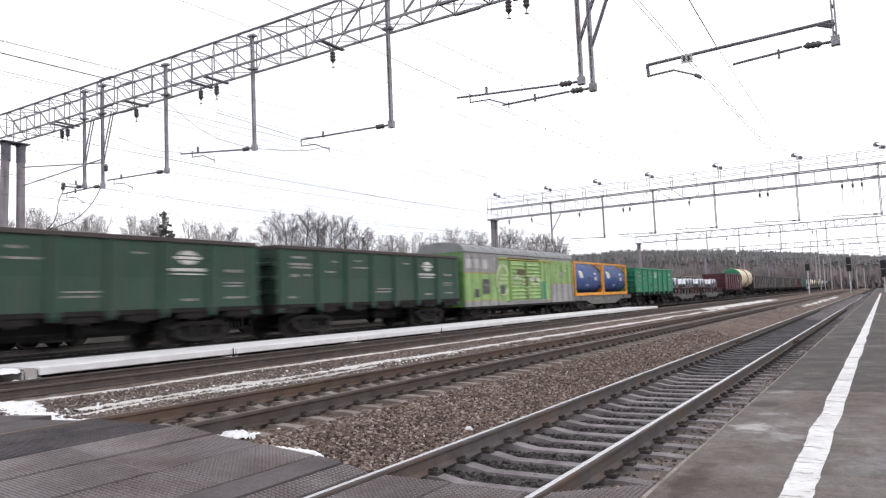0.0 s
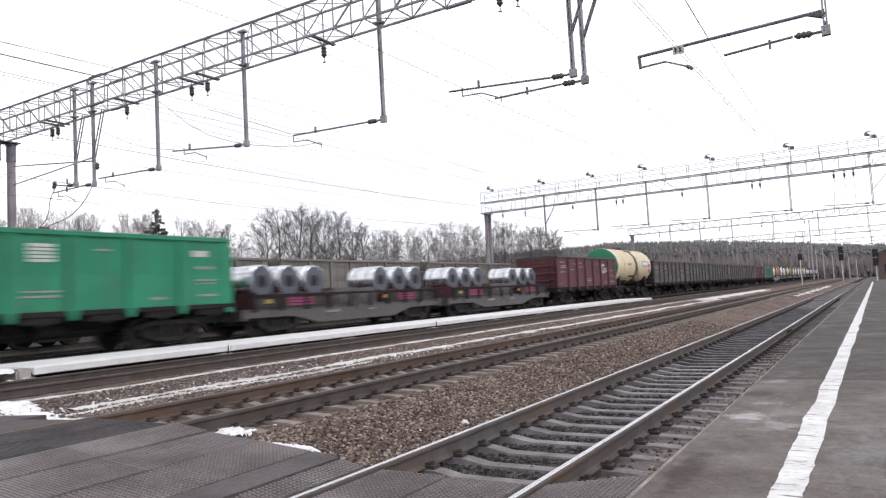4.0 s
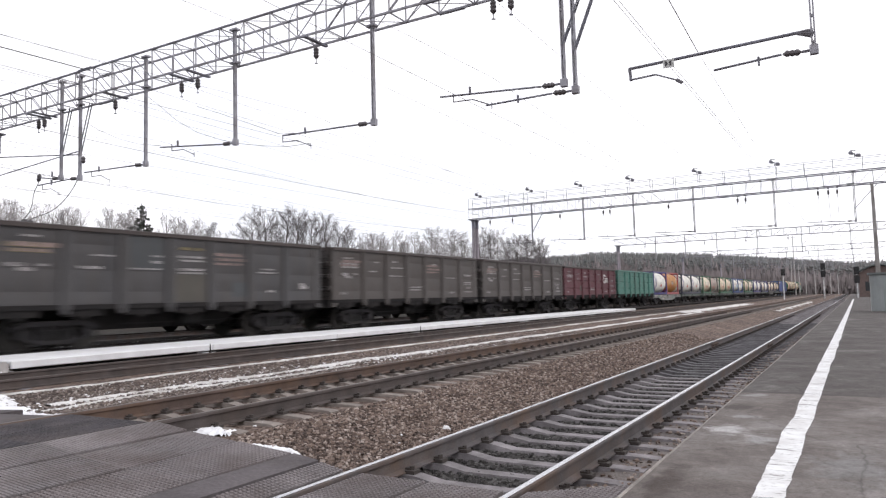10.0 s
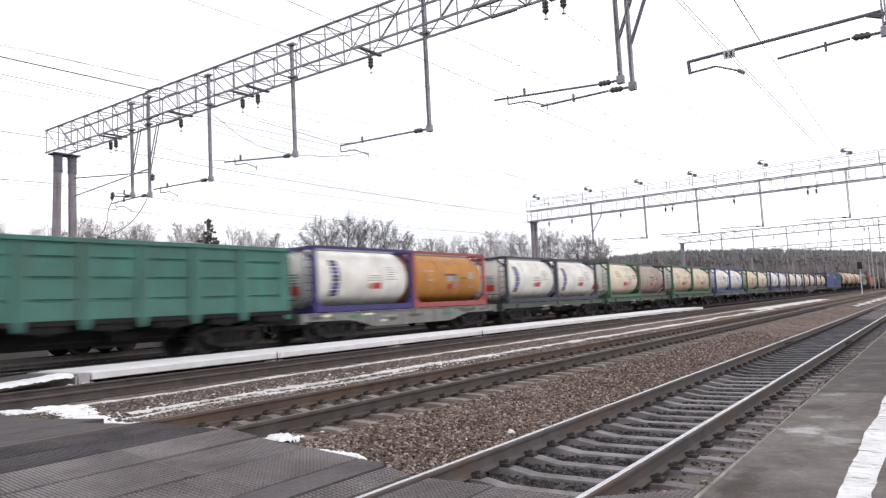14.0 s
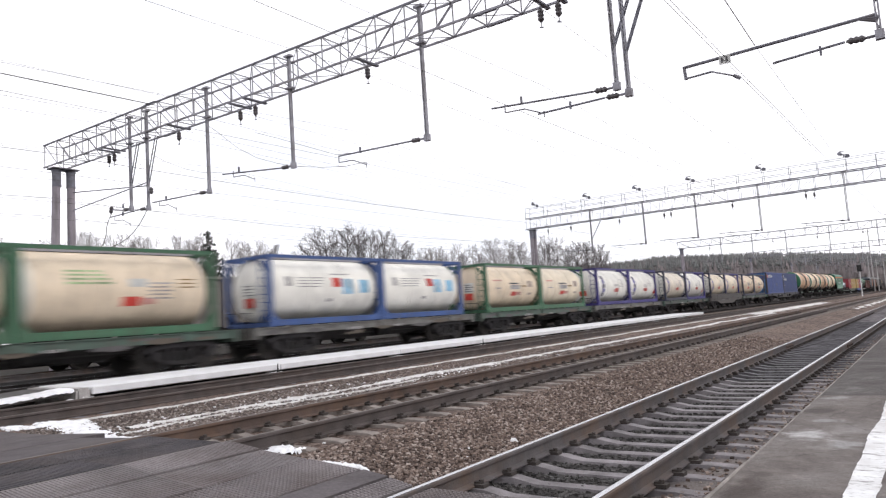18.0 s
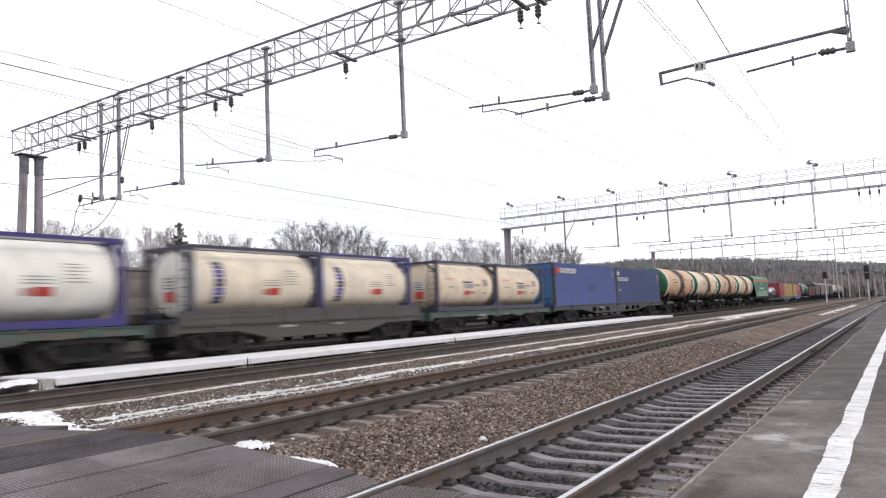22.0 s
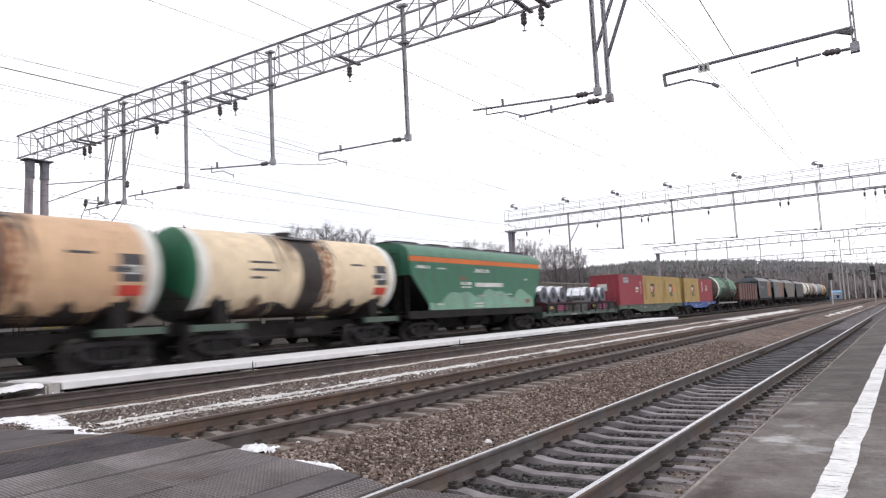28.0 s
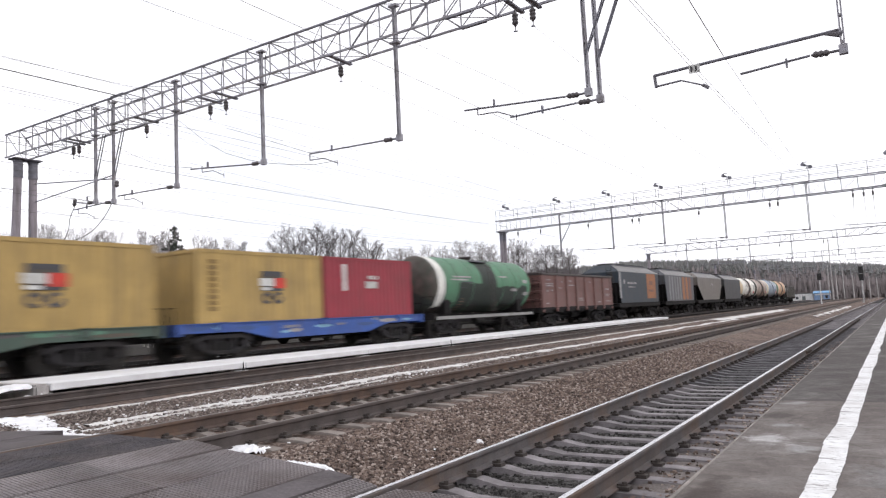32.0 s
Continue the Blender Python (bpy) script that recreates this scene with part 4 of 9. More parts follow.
def build_deck():
    d = thing("level_crossing_deck", "ribbed dark rubber crossing panels between the rails", "crossing deck", kind="structure")

    def panel(w, ln, bars):
        bm = B()
        bx(bm, 0.008, w - 0.008, 0.004, ln - 0.004, -0.10, -0.009)
        nx, ny = (max(2, int(w / 0.16)), int(ln / 0.036)) if bars else (max(2, int(w / 0.044)), int(ln / 0.044))
        px, py = w / nx / 2 - (0.004 if bars else 0.0065), ln / ny / 2 - (0.0055 if bars else 0.0065)
        for i in range(nx):
            for j in range(ny):
                cx, cy = w * (i + 0.5) / nx, ln * (j + 0.5) / ny
                v = [bm.verts.new((cx + a * px, cy + b * py, -0.0085)) for a, b in ((-1, -1), (1, -1), (1, 1), (-1, 1))]
                t = [bm.verts.new((cx + a * (px - 0.003), cy + b * (py - 0.003), 0.001)) for a, b in ((-1, -1), (1, -1), (1, 1), (-1, 1))]
                bm.faces.new(t)
                for k in range(4):
                    bm.faces.new((v[k], v[(k + 1) % 4], t[(k + 1) % 4], t[k]))
        return bm

    def lane(x0, x1, z0, z1, ln=1.25, ribbed=True, end=5.12, mat="rubber", bars=False):
        w = math.hypot(x1 - x0, z1 - z0)
        ang = math.degrees(math.atan2(z1 - z0, x1 - x0))
        if ribbed:
            me = mesh_of("panel", panel(w, ln, bars), M[mat])
        else:
            bm = B()
            bx(bm, 0.004, w - 0.004, 0.004, ln - 0.004, -0.10, 0.0)
            me = mesh_of("panel", bm, M["rubber_plain"])
        y = end - ln
        while y > -4.0:
            o = new("panel", me)
            o.parent = d
            o.matrix_basis = pose(x0, y, z0 + random.uniform(-0.004, 0.004), 0, -ang, 0)
            y -= ln

    lane(-8.205, -7.535, 0.258, 0.258, mat="rubber_dark", bars=True)
    lane(-7.505, -6.785, 0.258, 0.258, mat="rubber_dark", bars=True)
    lane(-6.655, -6.142, 0.272, 0.216, bars=True)
    lane(-6.112, -5.422, 0.21, 0.155, bars=True)
    lane(-5.39, -4.70, 0.155, 0.10)
    lane(-4.67, -4.37, 0.10, 0.06, 2.5, False)
    lane(-4.35, -4.08, 0.05, 0.0)
    lane(-3.88, -3.212, -0.008, -0.008)
    lane(-3.18, -2.49, -0.008, -0.008)
    lane(-2.30, -1.45, 0.0, 0.15)
    lane(-9.6, -8.40, 0.20, 0.25, 2.4, False, 5.0)
    lane(-11.2, -9.62, 0.12, 0.20, 2.4, False, 5.35)
    lane(-13.4, -11.22, 0.10, 0.12, 2.4, False, 5.33)


def snow_patch(x, y, rx, ry, seed, z=None):
    rnd = random.Random(seed)
    bm = B()
    st = 0.03 if rx + ry < 0.8 else 0.05
    nx, ny = int(1.2 * rx / st) + 2, int(1.2 * ry / st) + 2
    grid, full = {}, {}
    for i in range(-nx, nx + 1):
        for j in range(-ny, ny + 1):
            u, v = i * st, j * st
            f = 1.0 - (u / rx) ** 2 - (v / ry) ** 2 + 0.75 * noise.noise(Vector((u * 4.5 + seed * 9, v * 7.5, seed))) + 0.6 * noise.noise(Vector((u * 13 + seed * 5, v * 19, seed + 3)))
            px, py = x + u + rnd.uniform(-0.4, 0.4) * st, y + v + rnd.uniform(-0.4, 0.4) * st
            full[i, j] = f
            base = height_at(px) if z is None else z
            grid[i, j] = (px, py, base - 0.015 + 0.06 * math.sqrt(min(1.0, max(0.0, f))) + rnd.uniform(-0.014, 0.014))
    made = {}
    for i in range(-nx, nx):
        for j in range(-ny, ny):
            q = ((i, j), (i + 1, j), (i + 1, j + 1), (i, j + 1))
            if sum(full[k] for k in q) > 0.6:
                for k in q:
                    if k not in made:
                        made[k] = bm.verts.new(grid[k])
                bm.faces.new([made[k] for k in q])
    return bm


def build_snow():
    s = 1
    for x, y, rx, ry, z in ((-6.55, 5.76, 0.40, 0.19, 0.05), (-5.38, 5.55, 0.44, 0.17, -0.035), (-8.05, 5.65, 0.36, 0.13, 0.05), (-4.8, 8.21, 0.06, 0.08, None), (-6.4, 6.45, 0.18, 0.10, 0.015),
                            (-10.45, 5.82, 0.62, 0.30, None), (-11.35, 6.05, 0.75, 0.26, None), (-12.55, 6.28, 0.95, 0.40, None), (-13.1, 5.75, 0.5, 0.2, None), (-9.75, 5.97, 0.42, 0.12, None), (-7.3, 5.6, 0.25, 0.12, None), (-24.2, 12.0, 0.35, 1.0, None), (-24.0, 17.5, 0.4, 0.9, None), (-24.3, 24.0, 0.3, 1.4, None), (-23.9, 31.0, 0.4, 1.2, None), (-24.1, 41.0, 0.4, 1.6, None), (-23.6, 15.5, 0.3, 0.5, None), (-24.6, 20.3, 0.35, 0.6, None), (-23.8, 27.5, 0.3, 0.5, None), (-22.8, 13.4, 0.2, 0.5, None), (-9.0, 7.3, 0.16, 0.3, None)):
        solid("snow_patch", snow_patch(x, y, rx, ry, s, z), M["snow"], "patch of old melting snow on the ballast", "snow", "snow patches")
        s += 1
    # ragged ribbons of snow along the ballast
    for x, y0, y1, w, gap, sd in ((-11.2, 6.6, 62, 0.30, 0.16, 3), (-12.75, 6.4, 60, 0.085, 0.3, 4), (-12.2, 58, 98, 0.95, 0.02, 5), (-5.6, 62, 110, 0.4, 0.45, 6), (-10.7, 6.2, 14, 0.10, 0.5, 8)):
        rnd = random.Random(sd)
        bm = B()
        y, prev = y0, None
        while y < y1:
            ww = max(0.10 * w, w * (0.7 + 0.9 * noise.noise(Vector((sd, y * 0.55, 0))) + rnd.uniform(-0.42, 0.42)) * (0.12 if rnd.random() < gap else 1.0))
            off = 0.25 * noise.noise(Vector((sd + 7, y * 0.3, 0)))
            if y > 60 and x < -10:
                ww *= 1.2
            row = [bm.verts.new((x + off + k * ww, y, height_at(x + off + k * ww) + (0.035 if abs(k) < 1 else -0.02) + rnd.uniform(-0.006, 0.01))) for k in (-1, -0.4, 0.4, 1)]
            if prev:
                for i in range(3):
                    bm.faces.new((prev[i], prev[i + 1], row[i + 1], row[i]))
            prev = row
            y += 0.12 if y < 20 else 0.25 if y < 50 else 0.8
        solid("snow_ribbon", bm, M["snow_dirty"], "thin ragged ribbon of old snow along the ballast", "snow", "snow ribbons")


def stone_field(name, spans, mat, label, seed, lo=0.010, hi=0.024, floor=None):
    """Loose crushed stones as real geometry where the camera is near."""
    rs = np.random.RandomState(seed)
    cube = np.array([(-1, -1, -1), (1, -1, -0.8), (0.9, 1, -1), (-1, 0.8, -1), (-0.7, -0.8, 0.7), (0.8, -0.6, 0.9), (0.6, 0.8, 0.6), (-0.8, 0.6, 0.9)])
    quad = np.array([(0, 3, 2, 1), (4, 5, 6, 7), (0, 1, 5, 4), (1, 2, 6, 5), (2, 3, 7, 6), (3, 0, 4, 7)])
    P = np.concatenate([np.column_stack([rs.uniform(x0, x1, n), y0 + (y1 - y0) * rs.uniform(0, 1, n) ** 1.25]) for x0, x1, y0, y1, n in spans])
    n = len(P)
    z = np.array([height_at(x) for x in P[:, 0]])
    size = rs.uniform(lo, hi, n)
    ang = np.column_stack([rs.uniform(0, 2 * np.pi, n), rs.uniform(-0.5, 0.5, n)])
    sc = rs.uniform(0.6, 1.35, (n, 3)) * size[:, None] * np.array((1.15, 1.15, 0.7))
    V = cube[None] * sc[:, None, :] * (1 + rs.uniform(-0.2, 0.2, (n, 8, 1)))
    ca, sa = np.cos(ang[:, 0])[:, None], np.sin(ang[:, 0])[:, None]
    x, y, zz = V[:, :, 0], V[:, :, 1], V[:, :, 2]
    x, y = x * ca - y * sa, x * sa + y * ca
    cb, sb = np.cos(ang[:, 1])[:, None], np.sin(ang[:, 1])[:, None]
    y, zz = y * cb - zz * sb, y * sb + zz * cb
    V = np.stack([x + P[:, :1], y + P[:, 1:2], zz + (z + size * 0.4 + rs.uniform(0, 0.015, n))[:, None]], axis=2).reshape(-1, 3)
    F = (quad[None] + (np.arange(n) * 8)[:, None, None]).reshape(-1, 4)
    me = bpy.data.meshes.new(name)
    me.from_pydata(V.tolist(), [], F.tolist())
    me.materials.append(M[mat])
    tagged(new(name, me), label, "stones", kind="stuff")


def build_stones():
    stone_field("ballast_stones", ((-6.12, -4.08, 5.1, 12, 14000), (-6.12, -4.08, 12, 28, 11000), (-8.2, -6.8, 5.1, 16, 1800)),
                "stone", "loose brown and grey crushed stones", 5, 0.009, 0.020)
    stone_field("grey_stones", ((-12.6, -9.1, 5.6, 13, 13000), (-12.6, -9.1, 13, 30, 8000)), "stone_grey", "loose grey-brown crushed stones", 7, 0.008, 0.017)
    stone_field("snow_crumbs", ((-12.6, -9.6, 6.2, 14, 130), (-11.7, -10.6, 6.4, 20, 200), (-12.4, -9.6, 14, 30, 60), (-6.2, -4.6, 5.2, 9, 6)), "snow", "crumbs of old snow among the stones", 8, 0.008, 0.022)
    stone_field("shoulder_stones", ((-2.25, -1.45, 5.1, 14, 650), (-1.85, -1.5, 5.1, 6.2, 300), (-2.25, -1.45, 14, 30, 900)), "stone", "brown crushed stones along the platform kerb", 9, 0.008, 0.018)
    stone_field("oily_stones", ((-4.3, -2.4, 5.1, 9, 6500), (-4.3, -2.4, 9, 20, 8000), (-4.3, -4.05, 5.1, 14, 800)), "stone_dark", "dark oily crushed stones between the sleepers", 6, 0.012, 0.026)


build_ground()
build_near_platform()
build_low_platform()

# ---- catenary gantries, wires, signals ----
def insulator(bm, a, b, r=0.07, n=4):
    """A string of porcelain sheds between two points, as one body."""
    a, b = Vector(a), Vector(b)
    d = b - a
    u = d.orthogonal().normalized()
    w = d.normalized().cross(u)
    prof = [(0.0, 0.3), (0.08, 0.45)]
    for i in range(n):
        c, e = 0.12 + 0.76 * i / n, 0.76 / n
        prof += [(c + 0.10 * e, 0.78), (c + 0.35 * e, 1.0), (c + 0.65 * e, 1.0), (c + 0.92 * e, 0.78)]
    prof += [(0.92, 0.45), (1.0, 0.3)]
    k = 10
    rings = [[bm.verts.new(a + d * t + (u * math.cos(6.2832 * i / k) + w * math.sin(6.2832 * i / k)) * r * q) for i in range(k)] for t, q in prof]
    for p, q in zip(rings, rings[1:]):
        for i in range(k):
            bm.faces.new((p[i], p[(i + 1) % k], q[(i + 1) % k], q[i]))
    bm.faces.new(rings[0][::-1])
    bm.faces.new(rings[-1])


def lattice(bm, x0, x1, ya, yb, za, zb, step, r, cross=True):
    """Lacing of a box girder: uprights and diagonals in both faces, struts between the faces."""
    n = round((x1 - x0) / step)
    for i in range(n + 1):
        x = x0 + (x1 - x0) * i / n
        for y in (ya, yb):
            bar(bm, (x, y, za), (x, y, zb), r)
            if i < n:
                xn = x0 + (x1 - x0) * (i + 1) / n
                if x > -14.3:
                    bar(bm, (x, y, za), (xn, y, zb), r * 0.85)
                else:
                    bar(bm, (x, y, zb), (xn, y, za), r * 0.85)
        for z in (za, zb):
            bar(bm, (x, ya, z), (x, yb, z), r)
            if cross and i < n:
                xn = x0 + (x1 - x0) * (i + 1) / n
                bar(bm, (x, ya if i % 2 else yb, z), (xn, yb if i % 2 else ya, z), r * 0.6)


def column(g, x, y, top, lean=0.0):
    col = part("column", tube(B(), (x, y - lean, -0.4), (x, y, top), 0.205, 14, 0.165), M["mast_concrete"], g, "round tapered concrete mast")
    bm = B()
    tube(bm, (x, y, top - 0.82), (x, y, top - 0.75), 0.205, 14)
    tube(bm, (x, y, top - 0.75), (x, y, top - 0.002), 0.19, 14)
    tube(bm, (x, y, top - 0.12), (x, y, top - 0.05), 0.215, 14)
    part("band", bm, M["galv_dark"], col)
    return col


def drop_post(g, x, y, top, bottom, tip, arm="single", stay=0, rise=0.12, inset=0.4, stout=1.0):
    """A hanging post of two channels with its cantilever."""
    bm = B()
    for dx in (-0.028, 0.028):
        bx(bm, x + stout * (dx - 0.015), x + stout * (dx + 0.015), y - 0.05, y + 0.05, bottom, top)
    z = bottom + 0.2
    while z < top:
        bx(bm, x - 0.03, x + 0.03, y - 0.045, y + 0.045, z, z + 0.05)
        z += 0.55
    bx(bm, x - 0.08, x + 0.08, y - 0.065, y + 0.065, bottom - 0.03, bottom + 0.16)
    for zc in (9.35, 10.45):
        if zc < top + 0.2:
            bx(bm, x - 0.15, x + 0.15, y - 0.09, y + 0.09, zc - 0.035, zc + 0.025)
    post = part("drop_post", bm, M["galv"], g)
    if stay:
        bm = B()
        for dy in (-0.05, 0.05):
            tube(bm, (x, y + dy, bottom + 1.0), (x + stay, y + dy, 9.3), 0.022, 6)
        part("stay", bm, M["galv_dark"], post)
    s = 1 if tip > x else -1
    za = bottom + 0.06
    bm = B()
    insulator(bm, (x + s * 0.22, y, za), (x + s * 0.58, y, za + 0.02), 0.07, 3)
    part("insulator", bm, M["insulator"], post)
    bm = B()
    zt = za + rise
    tube(bm, (x, y, za), (x + s * 0.22, y, za), 0.03, 8)
    tube(bm, (x + s * 0.6, y, za + 0.02), (tip, y, zt), 0.026, 8)
    bx(bm, tip - s * 0.9 - 0.02, tip - s * 0.9 + 0.02, y - 0.03, y + 0.03, zt - 0.07, zt + 0.12)
    if arm == "single":
        h = tip - s * inset
        tube(bm, (h, y, zt + 0.02), (h, y, zt - 0.20), 0.016, 6)
        tube(bm, (h, y, zt - 0.20), (h - s * 0.58, y, zt - 0.23), 0.016, 6)
        tube(bm, (h - s * 0.58, y, zt - 0.23), (h - s * 1.12, y, zt - 0.47), 0.016, 6)
        tube(bm, (h - s * 1.12, y, zt - 0.40), (h - s * 1.12, y, zt - 0.56), 0.014, 5)
    if arm == "long":
        tube(bm, (x, y, bottom + 0.48), (-4.23, y, 6.70), 0.036, 8)
        tube(bm, (-4.23, y, 6.72), (-4.21, y, 6.42), 0.036, 8)
        tube(bm, (-4.21, y, 6.44), (-3.65, y, 6.46), 0.022, 6)
        tube(bm, (-3.65, y, 6.46), (-3.12, y, 6.22), 0.018, 6)
        tube(bm, (-3.2, y, 6.26), (-3.08, y, 6.17), 0.04, 6)
        tube(bm, (x, y, bottom + 0.38), (x - 0.3, y, bottom + 0.46), 0.07, 6, 0.03)
    part("cantilever", bm, M["galv_dark"], post)
    return post


def gantry(y, lights=False, detail=True):
    lab = "galvanised lattice gantry with floodlights and a walkway rail over the tracks" if lights else "galvanised lattice gantry carrying overhead wires across the tracks"
    g = thing("catenary_gantry", lab, "gantry", "gantries over the station")
    za, zb = (9.40, 10.42)
    ya, yb = y - 0.42, y + 0.42
    x0, x1 = -32.7, 9.3
    for yy in (ya, yb):
        for z in (za, zb):
            bm = B()
            hw = 0.037 if lights else 0.028
            bx(bm, x0, x1, yy - hw, yy + hw, z - hw, z + hw)
            part("chord", bm, M["galv_dark"] if lights or (yy < y and z > 10) else M["galv"], g)
    bm = B()
    lattice(bm, x0 + 0.1, x1 - 0.1, ya, yb, za, zb, 1.1 if detail else 1.6, 0.028 if lights else 0.030 if detail else 0.04, detail)
    part("lacing", bm, M["galv"], g)
    for xx in (-32.3, 8.9):
        for yy in (y - 0.06, y + 0.58):
            column(g, xx, yy, za - 0.08, 0.25 if yy < y else 0)
        bm = B()
        bx(bm, xx - 0.3, xx + 0.3, y - 0.35, y + 0.85, za - 0.10, za - 0.046)
        part("cap_plate", bm, M["galv_dark"], g)
    for x in (-24.3, -9.1):
        for yy in (ya, yb):
            part("splice_plate", bx(B(), x - 0.4, x + 0.4, yy - 0.045, yy + 0.045, za - 0.05, za - 0.030), M["galv_dark"], g)
            part("splice_plate", bx(B(), x - 0.4, x + 0.4, yy - 0.045, yy + 0.045, zb + 0.030, zb + 0.05), M["galv_dark"], g)
    return g


def hanger(g, x, y, z=9.36):
    bm = B()
    bx(bm, x - 0.06, x + 0.06, y - 0.5, y + 0.5, z - 0.05, z)
    tube(bm, (x, y, z - 0.05), (x, y, z - 0.18), 0.012, 5)
    tube(bm, (x, y, z - 0.55), (x, y, z - 0.68), 0.012, 5)
    tube(bm, (x - 0.05, y, z - 0.68), (x + 0.05, y, z - 0.70), 0.02, 5)
    h = part("hanger", bm, M["galv_dark"], g)
    bm = B()
    insulator(bm, (x, y, z - 0.18), (x, y, z - 0.56), 0.085, 3)
    part("insulator", bm, M["insulator"], h)


def build_gantries():
    g = gantry(16.0)
    for x, top, bot, tip, kind, stay, rise, inset in ((-0.47, 10.5, 6.32, -2.41, "long", 0, -0.06, 0), (-5.82, 10.5, 6.60, -9.3, "single", 0.72, 0.25, 0.4), (-5.54, 10.5, 6.38, -7.95, "bare", 0.80, 0.02, 0), (-11.48, 10.5, 6.5, -14.92, "single", 0, 0.11, 0.0),
                                                      (-16.95, 10.5, 6.68, -20.6, "single", 0, 0.33, 0.6), (-21.38, 10.5, 6.52, -24.95, "single", 0, 0.11, 0.44), (-25.22, 10.5, 6.46, -27.97, "single", 0.65, 0.0, 0.3), (-26.43, 10.5, 6.60, -27.93, "bare", 0.6, 0.17, 0)):
        drop_post(g, x, 16.0, top, bot, tip, kind, stay, rise, inset)
    # tension insulators and hanging jumpers at the outer posts
    for a, b in (((-27.88, 16.0, 6.98), (-27.98, 16.0, 6.66)), ((-25.02, 16.0, 7.32), (-25.02, 16.0, 7.04))):
        bm = B()
        insulator(bm, a, b, 0.085, 2)
        part("insulator", bm, M["insulator"], g)
    for path in ([(-27.93, 6.65), (-28.2, 6.35), (-28.31, 6.16), (-28.36, 5.81), (-28.6, 5.45), (-29.05, 5.20)], [(-25.35, 6.48), (-25.55, 6.25), (-25.86, 5.98), (-26.25, 5.73), (-26.7, 5.52), (-27.25, 5.36), (-28.28, 5.24), (-28.58, 5.14)]):
        bm = B()
        for (a, za), (b, zb) in zip(path, path[1:]):
            tube(bm, (a, 16.0, za), (b, 16.0, zb), 0.016, 5)
        part("jumper", bm, M["wire"], g, "slack hanging jumper cable")
    for path in ([(-21.53, 9.13), (-20.9, 8.71), (-19.83, 7.92), (-18.82, 7.36), (-17.72, 6.95), (-16.67, 6.66), (-15.67, 6.46), (-14.72, 6.32), (-13.85, 6.3)], [(-25.34, 8.82), (-24.06, 8.17), (-22.84, 7.67), (-21.85, 7.37), (-20.59, 7.13)],
                 [(-18.81, 8.24), (-17.71, 7.82), (-16.15, 7.19), (-15.06, 6.75), (-14.37, 6.68)]):
        bm = B()
        for (a, za), (b, zb) in zip(path, path[1:]):
            tube(bm, (a, 16.05, za), (b, 16.05, zb), 0.008, 5)
        part("cross_cable", bm, M["wire"], g, "thin slack cross cable")
    # disconnector on a bracket from the mast
    br = part("disconnector_bracket", bar(B(), (-32.1, 16.5, 4.90), (-28.3, 16.0, 4.64), 0.07), M["galv_dark"], g, "dark bracket with a line disconnector")
    for x in (-29.02, -28.56):
        bm = B()
        insulator(bm, (x, 16.04, 4.70), (x, 16.04, 5.06), 0.085, 2)
        part("insulator", bm, M["insulator"], br)
    bm = B()
    bx(bm, -29.12, -28.46, 15.98, 16.10, 5.06, 5.16)
    bx(bm, -29.1, -28.9, 15.96, 16.12, 5.14, 5.24)
    part("contact_bar", bm, M["insulator"], br)
    part("drive_rod", tube(B(), (-32.08, 16.36, 0.3), (-32.08, 16.36, 6.2), 0.03, 6), M["galv_dark"], g, "dark drive rod down the mast")
    for x in (-28.0, -27.6, -23.1, -19.5, -18.7, -13.55, -7.65, -7.15):
        hanger(g, x, 16.0)
    # small number plate on the long arm
    pl = part("number_plate", bx(B(), -3.46, -3.22, 15.94, 15.955, 6.55, 6.74), M["white_mark"], g, "small white enamel plate with dark figures")
    for x0, x1, z0, z1, nm in ((-3.42, -3.38, 6.59, 6.70, "figure"), (-3.32, -3.28, 6.59, 6.70, "figure")):
        part(nm, bx(B(), x0, x1, 15.932, 15.938, z0, z1), M["dark_mark"], pl)
    # stays from the mast to the first posts
    bm = B()
    for a, b in (((-32.1, 16.58, 8.27), (-25.22, 16, 7.41)), ((-32.1, 16.58, 7.44), (-25.22, 16, 7.56))):
        tube(bm, a, b, 0.025, 5)
    part("stay", bm, M["galv_dark"], g)

    g = gantry(61.5, True)
    for x in (-26.1, -21.05, -16.5, -11.45, -5.3):
        drop_post(g, x, 61.5, 10.4, 6.65, x - 3.3, "single", 1.0 if x in (-26.1,) else 0, stout=1.5)
    drop_post(g, 0.2, 61.5, 10.4, 6.6, -3.0, "single", 1.5, stout=1.6)
    for x in (-30.5, -28.1, -23.3, -19.2, -18.6, -13.5, -8.0, -7.4, -2.2, -1.5, -0.9):
        hanger(g, x, 61.5)
    for i in range(22):
        x = -32.6 + i * 1.97
        for yy in (61.08, 61.92):
            part("railing_post", bar(B(), (x, yy, 10.42), (x, yy, 11.42), 0.034), M["galv"], g)
    bm = B()
    for yy in (61.08, 61.92):
        for z in (10.92, 11.42):
            bar(bm, (-32.6, yy, z), (9, yy, z), 0.030)
    part("railing", bm, M["galv"], g)
